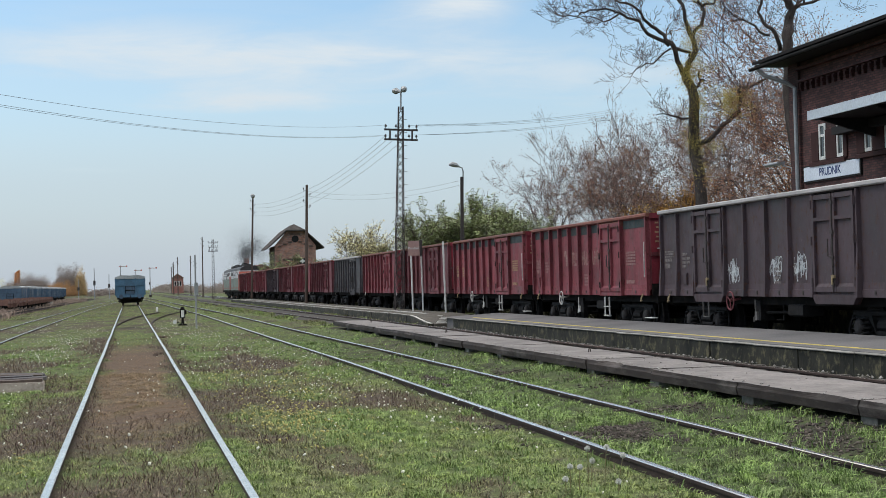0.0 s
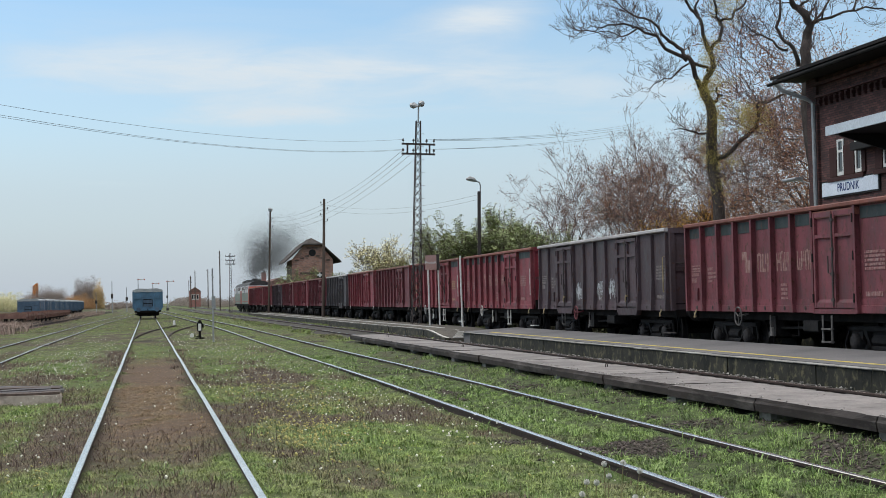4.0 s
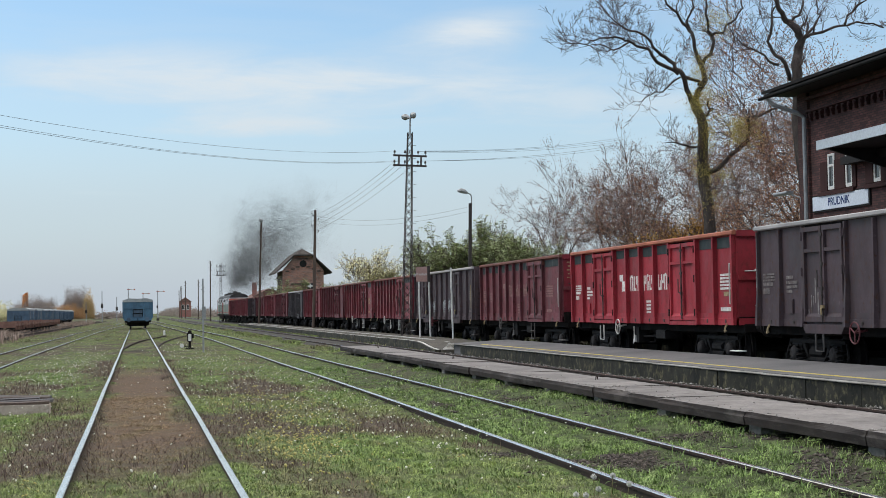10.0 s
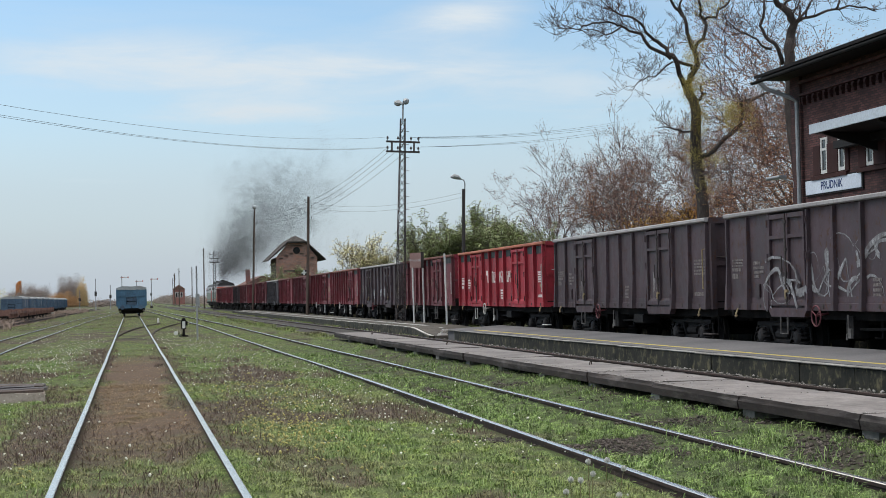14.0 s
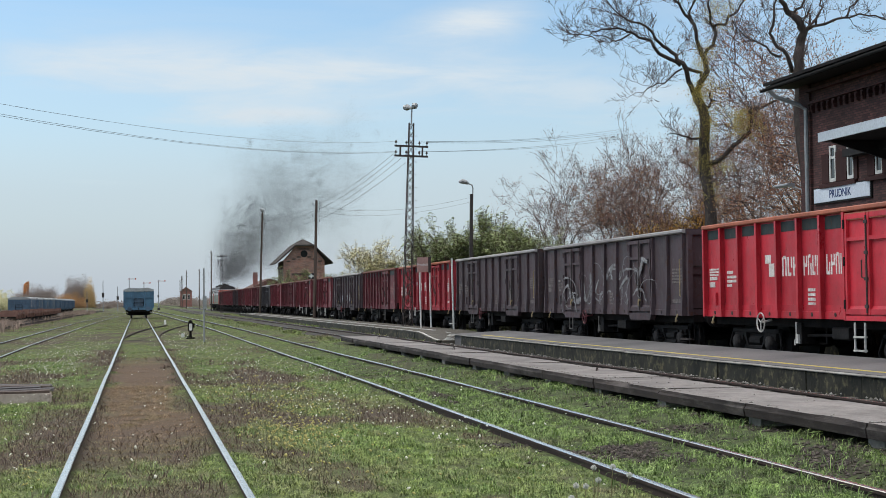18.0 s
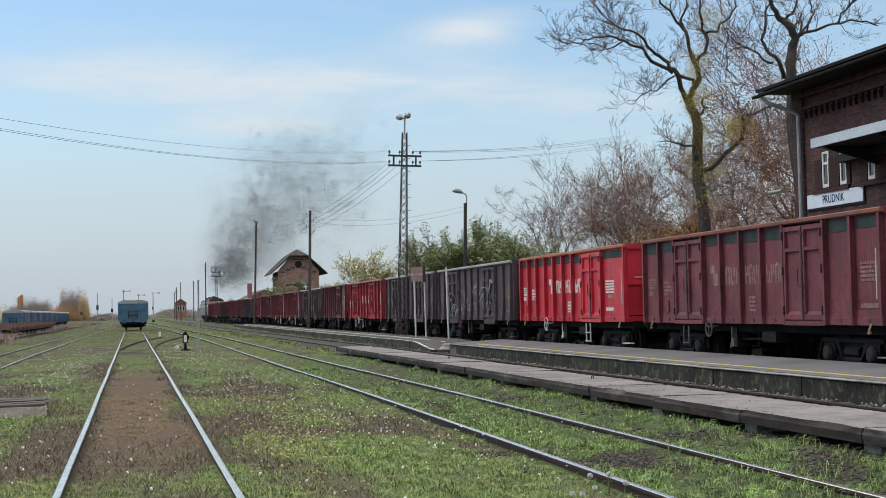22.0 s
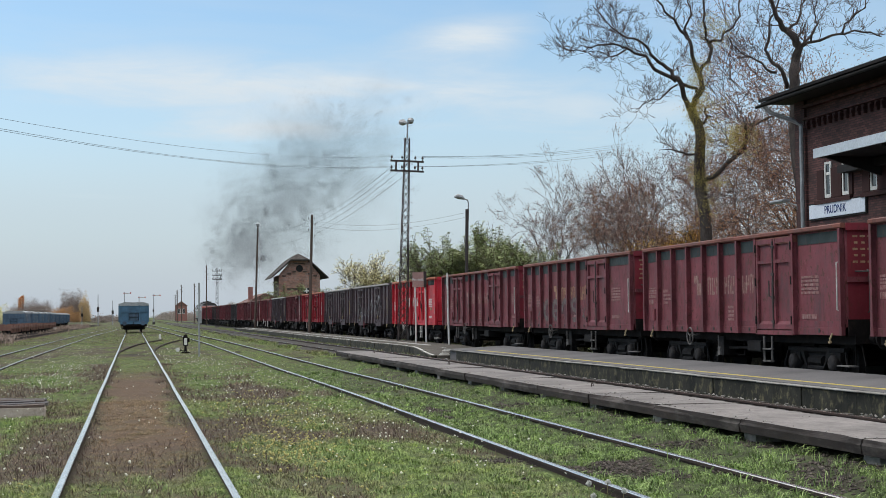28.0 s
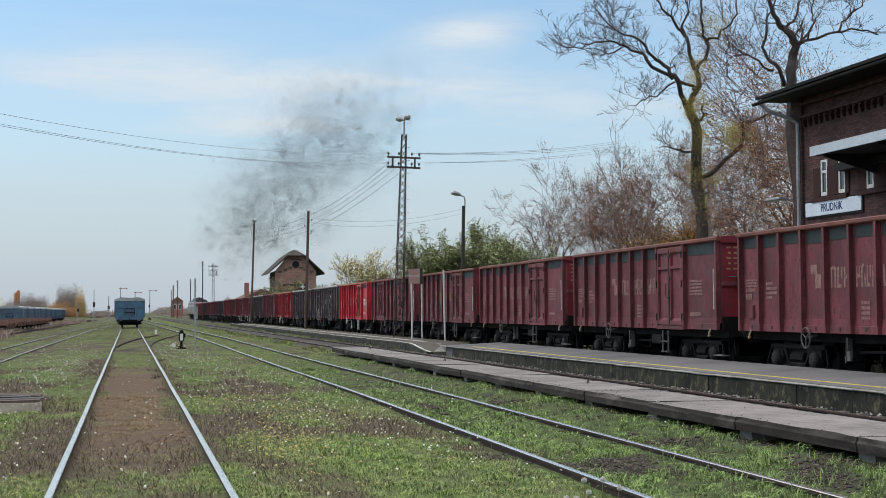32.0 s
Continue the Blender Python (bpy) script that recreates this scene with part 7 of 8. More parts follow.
def grow(gg, p, d, length, r, depth, rng, tips, bend=0.25, fork=(3, 4), up=0.12, shrink=0.62, thin=0.004):
    """A bough that bends as it goes and puts out finer ones."""
    n = 4 if depth > 1 else 3
    pts, rad = [p.copy()], [r]
    for i in range(n):
        d = (d + Vector((rng.uniform(-bend, bend), rng.uniform(-bend, bend), rng.uniform(-bend, bend) + up))).normalized()
        p = p + d * (length / n)
        pts.append(p.copy())
        rad.append(max(thin, r * (1 - 0.62 * (i + 1) / n)))
    gg[0 if depth > 3 else 1].tube(pts, rad, 6 if depth > 3 else 4 if depth > 1 else 3, cap=False)
    if depth == 0:
        tips.append(pts[-1])
        tips.append((pts[1] + pts[2]) / 2)
        return
    for k in range(rng.randint(*fork)):
        s = rng.uniform(0.35, 1.0)
        j = min(n - 1, int(s * n))
        q = pts[j].lerp(pts[j + 1], s * n - j)
        side = Vector((rng.uniform(-1, 1), rng.uniform(-1, 1), rng.uniform(-0.2, 0.75)))
        e = (d * 0.75 + side * 0.8).normalized()
        grow(gg, q, e, length * rng.uniform(0.75, 1.1) * shrink, rad[j] * rng.uniform(0.5, 0.68), depth - 1, rng, tips, bend, fork, up, shrink, thin)
    grow(gg, pts[-1], d, length * shrink, rad[-1], depth - 1, rng, tips, bend, fork, up, shrink, thin)


def leaf_cloud(pts, per, size, spread, rng, mat, name, long=1.0):
    """Small folded leaves round the given points."""
    n = len(pts) * per
    c = np.repeat(np.array([tuple(p) for p in pts]), per, 0) + rng.normal(0, spread, (n, 3))
    a, b = rng.normal(0, 1, (n, 3)), rng.normal(0, 1, (n, 3))
    a /= np.linalg.norm(a, axis=1)[:, None]
    b -= a * (a * b).sum(1)[:, None]
    b /= np.linalg.norm(b, axis=1)[:, None]
    s = size * rng.uniform(0.6, 1.35, (n, 1))
    v = np.stack([c - a * s * long, c + b * s * 0.55, c + a * s * long, c - b * s * 0.55], 1).reshape(-1, 3)
    return fast_mesh(name, v, np.arange(n * 4).reshape(-1, 4), mat)


def frond_cloud(pts, per, length, size, rng, mat, name):
    """Drooping feathered leaves: pairs of small leaflets along a bent stalk at each of the given points."""
    n, m = len(pts) * per, 6
    p = np.repeat(np.array([tuple(q) for q in pts]), per, 0)
    a = rng.rand(n) * 2 * np.pi
    d = np.stack([np.cos(a), np.sin(a), rng.normal(0.15, 0.3, n)], 1)
    perp = np.stack([-np.sin(a), np.cos(a), rng.normal(0, 0.25, n)], 1)
    ln = length * rng.uniform(0.6, 1.3, n)
    s = (np.arange(m) + 1.0) / m
    c = p[:, None] + d[:, None] * (ln[:, None] * s)[..., None]
    c[..., 2] -= 0.45 * ln[:, None] * s ** 2
    w = size * (0.6 + 0.7 * np.sin(s * 2.6))[None, :, None]
    quads = []
    for side in (-1, 1):
        root, tip = c, c + side * perp[:, None] * w * 1.9
        mid = (root + tip) / 2
        quads.append(np.stack([root, mid + d[:, None] * w * 0.42, tip, mid - d[:, None] * w * 0.42], 2))
    v = np.concatenate(quads, 1).reshape(-1, 3)
    return fast_mesh(name, v, np.arange(len(v)).reshape(-1, 4), mat)


def bare_tree(seed, h, r, depth, leaf=None, per=2, size=0.09, spread=0.22, stems=1, fork=(3, 4), thin=0.008, bend=0.22, first=0.36, name="bare_tree", label="", group="", at=None, shrink=0.64, long=1.0, up=0.10, twig=None, feather=0.0):
    rng = random.Random(seed)
    th = thing(name, label, "tree", group, at=at)
    gg, tips = (Geo(), Geo()), []
    for k in range(stems):
        lean = Vector((rng.uniform(-0.25, 0.25), rng.uniform(-0.25, 0.25), 1)).normalized() if stems > 1 else Vector((rng.uniform(-0.06, 0.06), 0, 1)).normalized()
        grow(gg, Vector((rng.uniform(-0.5, 0.5) * (stems > 1), rng.uniform(-0.5, 0.5) * (stems > 1), -0.1)), lean, h * first, r * (1.0 if stems == 1 else 0.6), depth, rng, tips, bend, fork, up, shrink, thin)
    if gg[0].f:
        part("trunk", gg[0], M_BARK, th)
    tagged(part("crown", gg[1], twig or M_TWIG, th, "bare twigs"), kind="stuff")
    if leaf:
        if feather:
            ob = new("leaves", frond_cloud(tips if leaf is LEAF_PALE else tips[::3] + tips[1::3], per, feather, size, np.random.RandomState(seed), leaf, "leaves"))
        else:
            ob = new("leaves", leaf_cloud(tips, per, size, spread, np.random.RandomState(seed), leaf, "leaves", long))
        ob.parent = th
        tagged(ob, kind="stuff")
    return th


def limb(th, gg, pts, r0, r1, rng, tips, twigs=6, y=0.0, reach=1.15, name="bough"):
    """A bough through a few control points (x, z), with side twigs."""
    k = len(pts)
    vs = [Vector((x, y + 0.25 * math.sin(i * 1.9 + x), z)) for i, (x, z) in enumerate(pts)]
    fine = []
    for i in range(k - 1):
        for s in (0, 0.5):
            q = vs[i].lerp(vs[i + 1], s)
            q += Vector((rng.uniform(-0.08, 0.08), rng.uniform(-0.08, 0.08), rng.uniform(-0.08, 0.08)))
            fine.append(q)
    fine.append(vs[-1])
    n = len(fine)
    slim = 1.0 if r0 > 0.3 else 0.78
    rad = [slim * (r0 + (r1 - r0) * i / (n - 1)) for i in range(n)]
    smooth(part(name, Geo().tube(fine, rad, 8), M_BARK, th))
    for t in range(twigs):
        s = rng.uniform(0.3, 1.0) * (n - 1)
        j = min(n - 2, int(s))
        q = fine[j].lerp(fine[j + 1], s - j)
        d = (fine[j + 1] - fine[j]).normalized()
        e = (d * 0.6 + Vector((rng.uniform(-1, 1), rng.uniform(-0.8, 0.8), rng.uniform(-0.5, 0.9)))).normalized()
        grow(gg, q, e, reach * rng.uniform(0.7, 1.3), max(0.022, rad[j] * 0.34), 3, rng, tips, 0.40, (2, 2), 0.05, 0.72, 0.0085)
    return fine


def old_tree_1():
    """The tall old tree behind the train: a long bough to the left, a crooked one to the right."""
    rng = random.Random(5)
    th = thing("old_tree", "tall old tree with crooked bare boughs and yellow ivy", "tree", at=pose(0, 84, 0))
    gg, tips = (Geo(), Geo()), []
    tr = limb(th, gg, [(32.75, -0.1), (32.75, 3.4), (32.7, 6.3), (32.62, 8.6), (32.5, 10.9), (32.4, 12.0), (32.15, 13.0), (32.0, 13.6)], 0.40, 0.27, rng, tips, 2, reach=0.7)
    limb(th, gg, [(32.0, 13.5), (32.35, 14.05), (32.6, 14.6), (32.55, 15.7)], 0.24, 0.19, rng, tips, 3, reach=0.7)
    limb(th, gg, [(32.0, 13.5), (31.6, 14.2), (31.3, 14.85), (31.1, 15.15), (30.8, 15.6), (30.3, 16.1), (29.8, 16.3), (29.4, 16.7)], 0.21, 0.10, rng, tips, 7, reach=0.9)
    limb(th, gg, [(31.1, 15.1), (30.6, 15.4), (29.9, 15.7), (29.4, 16.1), (29.25, 16.5), (28.6, 16.65), (28.1, 16.9), (27.7, 17.1), (26.7, 17.1), (26.0, 16.9), (25.7, 16.7), (24.7, 16.7), (23.9, 17.0)], 0.15, 0.02, rng, tips, 26, reach=1.05)
    limb(th, gg, [(29.4, 16.7), (28.9, 17.3), (28.2, 17.6), (27.7, 17.85), (27.2, 18.1), (26.7, 18.6), (26.2, 19.2)], 0.10, 0.02, rng, tips, 16, reach=1.0)
    limb(th, gg, [(28.1, 16.8), (27.4, 16.4), (26.9, 16.4), (26.2, 16.7), (25.6, 16.6)], 0.07, 0.02, rng, tips, 8, reach=0.8)
    limb(th, gg, [(31.2, 14.85), (30.6, 14.35), (30.1, 14.0), (29.5, 14.0), (29.0, 13.6), (28.6, 13.3)], 0.07, 0.012, rng, tips, 12, reach=0.8)
    limb(th, gg, [(31.1, 15.1), (31.65, 14.85), (32.2, 14.6), (32.5, 14.4)], 0.13, 0.12, rng, tips, 1, reach=0.5)
    limb(th, gg, [(32.55, 15.6), (32.3, 16.2), (32.1, 16.5), (31.9, 17.5), (31.8, 17.85), (31.2, 18.35), (30.7, 18.85), (30.2, 19.4), (29.8, 20.2), (29.5, 21.2)], 0.17, 0.05, rng, tips, 10, reach=1.0)
    limb(th, gg, [(31.85, 17.7), (31.7, 18.3), (32.0, 18.9), (31.9, 19.6), (31.7, 21.0)], 0.10, 0.03, rng, tips, 6, reach=0.9)
    limb(th, gg, [(32.6, 15.7), (33.0, 16.2), (33.25, 16.9), (33.25, 17.4), (32.95, 17.9), (32.8, 18.5), (32.9, 19.6), (32.8, 21.0)], 0.15, 0.06, rng, tips, 8, reach=0.9)
    limb(th, gg, [(33.25, 17.35), (33.8, 17.5), (34.1, 18.0), (34.7, 18.4), (35.0, 18.9), (35.1, 19.7), (35.3, 20.8)], 0.11, 0.04, rng, tips, 7, reach=0.9)
    limb(th, gg, [(32.4, 12.4), (32.8, 12.7), (33.1, 13.0), (32.95, 13.2), (32.95, 13.5)], 0.11, 0.08, rng, tips, 2, reach=0.6)
    limb(th, gg, [(32.35, 10.8), (31.7, 10.8), (31.2, 10.85), (30.7, 10.95), (30.2, 11.0)], 0.10, 0.03, rng, tips, 5, reach=0.7)
    limb(th, gg, [(32.45, 9.1), (33.2, 9.5), (34.0, 10.1), (34.7, 10.7), (35.2, 11.2), (35.5, 11.7), (35.4, 12.2), (35.3, 12.5), (36.0, 12.65), (36.7, 13.0), (37.8, 13.2)], 0.20, 0.08, rng, tips, 6, reach=0.9)
    tagged(part("crown", gg[1], M_DARKTWIG, th, "fine bare twigs"), kind="stuff")
    ivy = [Vector((p.x + rng.gauss(0, 0.22), p.y - 0.3, p.z + rng.gauss(0, 0.3))) for p in tr[5:] for _ in range(4)]
    ivy += [Vector((rng.uniform(32.0, 32.9), -0.3, rng.uniform(13.2, 16.2))) for _ in range(22)]
    ivy += [Vector((rng.uniform(34.4, 36.0), 0, rng.uniform(10.8, 12.4))) for _ in range(40)]
    ivy += [Vector((rng.uniform(32.3, 34.2), rng.uniform(-1, 1), rng.uniform(9.0, 14.0))) for _ in range(16)]
    ivy += [Vector((rng.gauss(33.6, 0.5), 0, rng.gauss(18.0, 0.5))) for _ in range(16)]
    ob = new("yellow_ivy", leaf_cloud(ivy, 150, 0.030, 0.25, np.random.RandomState(3), LEAF_YELLOW, "yellow_ivy"))
    ob.parent = th
    tagged(ob, "sparse yellow-green leaves", kind="stuff")
    return th


def old_tree_2():
    rng = random.Random(9)
    th = thing("old_tree", "tall bare tree beside the station roof", "tree", at=pose(0, 74, 0))
    gg, tips = (Geo(), Geo()), []
    limb(th, gg, [(34.3, -0.1), (34.3, 4), (34.2, 8.0), (34.0, 11.0), (33.85, 13.1), (33.8, 14.0), (34.0, 14.6), (34.1, 15.3), (33.95, 15.75), (33.6, 16.3), (33.3, 16.5), (32.9, 16.9), (32.6, 17.8), (32.4, 19.0)], 0.40, 0.07, rng, tips, 8, reach=0.9)
    limb(th, gg, [(33.6, 13.2), (33.2, 13.8), (33.0, 14.25), (32.6, 14.7), (32.45, 15.3), (32.45, 16.0), (32.6, 16.6), (32.95, 17.2), (33.2, 18.4)], 0.15, 0.05, rng, tips, 10, reach=0.9)
    limb(th, gg, [(33.05, 14.0), (32.55, 14.05), (32.2, 14.2), (31.8, 14.6), (31.3, 14.9), (30.7, 15.3), (30.2, 15.8)], 0.10, 0.025, rng, tips, 10, reach=0.9)
    limb(th, gg, [(34.1, 15.2), (34.5, 15.5), (35.0, 15.75), (35.8, 15.9), (36.4, 16.15), (37.4, 16.3), (38.2, 16.2), (39.0, 16.1)], 0.12, 0.04, rng, tips, 10, reach=0.9)
    limb(th, gg, [(36.5, 16.2), (37.0, 16.7), (37.4, 17.1), (37.9, 17.6), (38.4, 18.6)], 0.08, 0.03, rng, tips, 6, reach=0.8)
    limb(th, gg, [(33.7, 16.2), (34.0, 16.6), (34.35, 17.2), (34.6, 17.9), (34.7, 19.0)], 0.10, 0.04, rng, tips, 6, reach=0.8)
    limb(th, gg, [(34.9, 15.75), (35.1, 16.5), (35.3, 17.0), (35.15, 17.6), (35.3, 18.6)], 0.07, 0.03, rng, tips, 6, reach=0.8)
    tagged(part("crown", gg[1], M_DARKTWIG, th, "fine bare twigs"), kind="stuff")
    return th


old_tree_1()
old_tree_2()

# woods behind the station: thin grey trees, mauve-brown and rusty thickets
WOOD = "woods behind the station"
v1 = bare_tree(21, 14.0, 0.27, 6, LEAF_MAUVE, 5, 0.029, 0.13, 1, (2, 2), 0.008, 0.34, 0.225, label="slender bare tree with a few mauve-brown leaves", group=WOOD, at=pose(27.2, 98, 0), shrink=0.775, up=-0.005, twig=M_DARKTWIG)
v2 = bare_tree(22, 13.0, 0.25, 6, LEAF_MAUVE, 7, 0.029, 0.13, 1, (2, 2), 0.008, 0.34, 0.225, label="thin tree with mauve-brown leaves", group=WOOD, at=pose(30.5, 100, 0), shrink=0.775, up=-0.005, twig=M_DARKTWIG)
v3 = bare_tree(23, 13.5, 0.26, 6, LEAF_RUST, 20, 0.022, 0.18, 1, (2, 2), 0.008, 0.34, 0.225, label="rusty brown autumn tree with thin crown", group=WOOD, at=pose(35.5, 98, 0), shrink=0.775, up=-0.005, twig=M_DARKTWIG)
v4 = bare_tree(24, 8.0, 0.11, 4, LEAF_ORANGE, 2, 0.07, 0.2, 3, (3, 4), 0.010, 0.26, 0.36, label="low orange-leaved thicket behind the goods train", group=WOOD, at=pose(34.0, 92, 0))
rng_w = random.Random(77)
spots = [(v2, 39.0, 104, 1.1), (v1, 43.0, 106, 1.2), (v1, 32.9, 103, 0.95), (v3, 40.6, 98, 0.95), (v4, 36.5, 94, 0.8),
         (v2, 25.8, 98, 0.40), (v2, 34.6, 97, 0.92), (v3, 39.4, 76, 1.25), (v3, 43.0, 78, 1.35), (v1, 24.0, 92, 0.34), (v1, 29.2, 101, 0.84), (v3, 41.2, 88, 1.0), (v1, 39.6, 90, 1.12), (v3, 45.0, 84, 1.45), (v3, 47.0, 76, 1.6), (v3, 49.5, 88, 1.8)]
for v, x, y, s in spots:
    c = copy_thing(v, pose(x, y, 0, 0, 0, rng_w.uniform(0, 360)))
    c.scale = (s * 1.40, s * 1.40, s * 1.45)
for v, s in ((v1, 0.64), (v2, 0.85), (v3, 0.95)):
    v.scale = (s * 1.40, s * 1.40, s * 1.45)

SHRUB = "shrubs behind the train"
a1 = bare_tree(31, 7.4, 0.10, 4, LEAF_GREEN, 3, 0.031, 0.22, 4, (3, 4), 0.009, 0.34, 0.36, "acacia_shrub", "green acacia shrub with feathery leaves", SHRUB, pose(16.9, 84, 0), 0.64, 1.7, feather=0.21)
a2 = bare_tree(32, 6.8, 0.10, 4, LEAF_GREEN, 3, 0.031, 0.22, 4, (3, 4), 0.009, 0.34, 0.36, "acacia_shrub", "green acacia shrub with feathery leaves", SHRUB, pose(18.9, 82, 0), 0.64, 1.7, feather=0.21)
for v, x, y, s in ((a1, 18.2, 86, 1.0), (a2, 20.2, 83, 0.95), (a1, 21.2, 85, 0.92), (a2, 19.4, 79, 0.85), (a1, 22.6, 84, 0.85), (a2, 17.6, 90, 0.9), (a1, 23.8, 82, 0.75), (a1, 20.0, 89, 1.1), (a2, 24.6, 86, 0.75)):
    c = copy_thing(v, pose(x, y, 0, 0, 0, rng_w.uniform(0, 360)))
    c.scale = (s * 1.08, s * 1.08, s * 1.10)
b1 = bare_tree(41, 7.0, 0.09, 4, LEAF_PALE, 3, 0.030, 0.15, 3, (3, 3), 0.011, 0.36, 0.36, "pale_shrub", "thin shrub with pale yellowish leaves", SHRUB, pose(18.0, 121, 0), 0.68, 1.4, feather=0.17)
for x, y, s in ((19.6, 124, 0.95), (20.9, 122, 0.8), (22.2, 120, 0.6)):
    c = copy_thing(b1, pose(x, y, 0, 0, 0, rng_w.uniform(0, 360)))
    c.scale = (s * 1.08, s * 1.08, s * 1.15)
for x, y, s in ((17.0, 172, 0.92), (18.3, 174, 0.7), (21.8, 173, 0.8), (23.0, 175, 0.85)):
    c = copy_thing(a1, pose(x, y, 0, 0, 0, rng_w.uniform(0, 360)))
    c.scale = (s, s, s)

# far trees on the left and along the line
FARW = "distant trees"
f1 = bare_tree(51, 12, 0.25, 4, LEAF_HAZY, 4, 0.20, 0.45, 1, (3, 4), 0.04, 0.25, 0.32, "distant_tree", "distant grey-brown autumn tree", FARW, pose(25, 410, 0))
f1.scale = (0.6, 0.6, 0.6)
c = copy_thing(f1, pose(28, 330, 0, 0, 0, 77))
c.scale = (0.55, 0.55, 0.55)


def thicket(name, a, b, h, depth, n, size, mat, seed, label):
    """A far hedge or wood edge from a to b: clumps of leaves under an uneven top."""
    r = np.random.RandomState(seed)
    s = r.rand(n)
    top = h * (0.62 + 0.38 * np.sin(s * 17 + seed) * np.sin(s * 41 + 2 * seed)) * (0.8 + 0.2 * r.rand(n)) * np.sqrt(np.clip(1 - (2 * s - 1) ** 4, 0.04, 1))
    c = np.stack([a[0] + (b[0] - a[0]) * s + r.normal(0, depth, n), a[1] + (b[1] - a[1]) * s + r.normal(0, depth * 3, n), top * r.rand(n) ** 0.7], 1)
    me = leaf_cloud([tuple(p) for p in c], 4, size, size * 1.3, r, mat, name)
    return tagged(new(name, me), label, "woods", kind="stuff")


thicket("far_trees", (-27.5, 592), (-17.5, 592), 14.0, 0.8, 14000, 0.11, LEAF_HAZY, 1, "grey-brown autumn trees far along the line")
thicket("far_bushes", (-30, 586), (-19.5, 586), 6.5, 0.7, 9000, 0.12, LEAF_FARORANGE, 15, "orange-brown bushes at the foot of the far trees")
thicket("far_trees", (-19.5, 588), (-16.0, 588), 12.5, 0.4, 5000, 0.11, LEAF_FARYELLOW, 16, "yellow autumn tree far along the line")
thicket("far_trees", (-46, 600), (-29, 600), 10.5, 1.2, 15000, 0.12, LEAF_HAZY, 12, "grey-brown autumn trees far behind the parked wagons")
thicket("far_bushes", (-15, 600), (-4, 640), 2.6, 1.0, 900, 0.3, LEAF_HAZY, 2, "low grey-brown bushes far along the line")
thicket("far_bushes", (-60, 640), (-30, 640), 4.0, 2.0, 900, 0.4, LEAF_HAZY, 3, "grey-brown bushes behind parked wagons")
thicket("far_woods", (18.5, 640), (31, 330), 3.4, 1.2, 13000, 0.11, LEAF_HAZY, 4, "brown autumn woods far beside the line")
thicket("far_woods", (16, 900), (24, 640), 5.0, 2.0, 3500, 0.28, LEAF_HAZY, 5, "distant brown woods on the horizon")
thicket("far_woods", (30, 330), (36, 200), 6.0, 1.5, 5000, 0.14, LEAF_HAZY, 6, "brown thicket behind the goods shed")
thicket("far_bushes", (-62, 560), (-44, 590), 8.0, 1.5, 3000, 0.26, LEAF_PALE, 14, "pale yellowish bushes far behind the wagons")
# Bushes added in near-black leaves to keep the view beneath the wagons dark.
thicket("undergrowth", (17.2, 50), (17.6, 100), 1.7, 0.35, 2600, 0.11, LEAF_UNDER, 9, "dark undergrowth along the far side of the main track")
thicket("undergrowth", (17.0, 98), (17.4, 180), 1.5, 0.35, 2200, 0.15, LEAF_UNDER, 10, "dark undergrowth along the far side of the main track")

# ---- grass and flowers ----
RAILS = (-0.64, 0.85, 4.055, 5.545)


def blades(name, x, y, h, bend, w, r, mat, label):
    """Bent blades that stand at x, y."""
    n = len(x)
    z = soil(x, y) - 0.01
    a = r.rand(n) * 2 * np.pi
    dx, dy = np.cos(a), np.sin(a)
    q = bend * h
    v = np.stack([np.stack([x - dy * w, y + dx * w, z], 1), np.stack([x + dy * w, y - dx * w, z], 1),
                  np.stack([x - dy * w * 0.8 + dx * q * 0.35, y + dx * w * 0.8 + dy * q * 0.35, z + h * 0.62], 1),
                  np.stack([x + dy * w * 0.8 + dx * q * 0.35, y - dx * w * 0.8 + dy * q * 0.35, z + h * 0.6], 1),
                  np.stack([x + dx * q, y + dy * q, z + h * (1 - 0.2 * bend)], 1)], 1).reshape(-1, 3)
    i = np.arange(n)[:, None] * 5
    f = np.concatenate([i + np.array([[0, 1, 3]]), i + np.array([[0, 3, 2]]), i + np.array([[2, 3, 4]])])
    me = fast_mesh(name, v, f, mat)
    lay_cover(me, np.repeat(x, 5), np.repeat(y, 5))
    return tagged(new(name, me), label, "grass", kind="stuff")


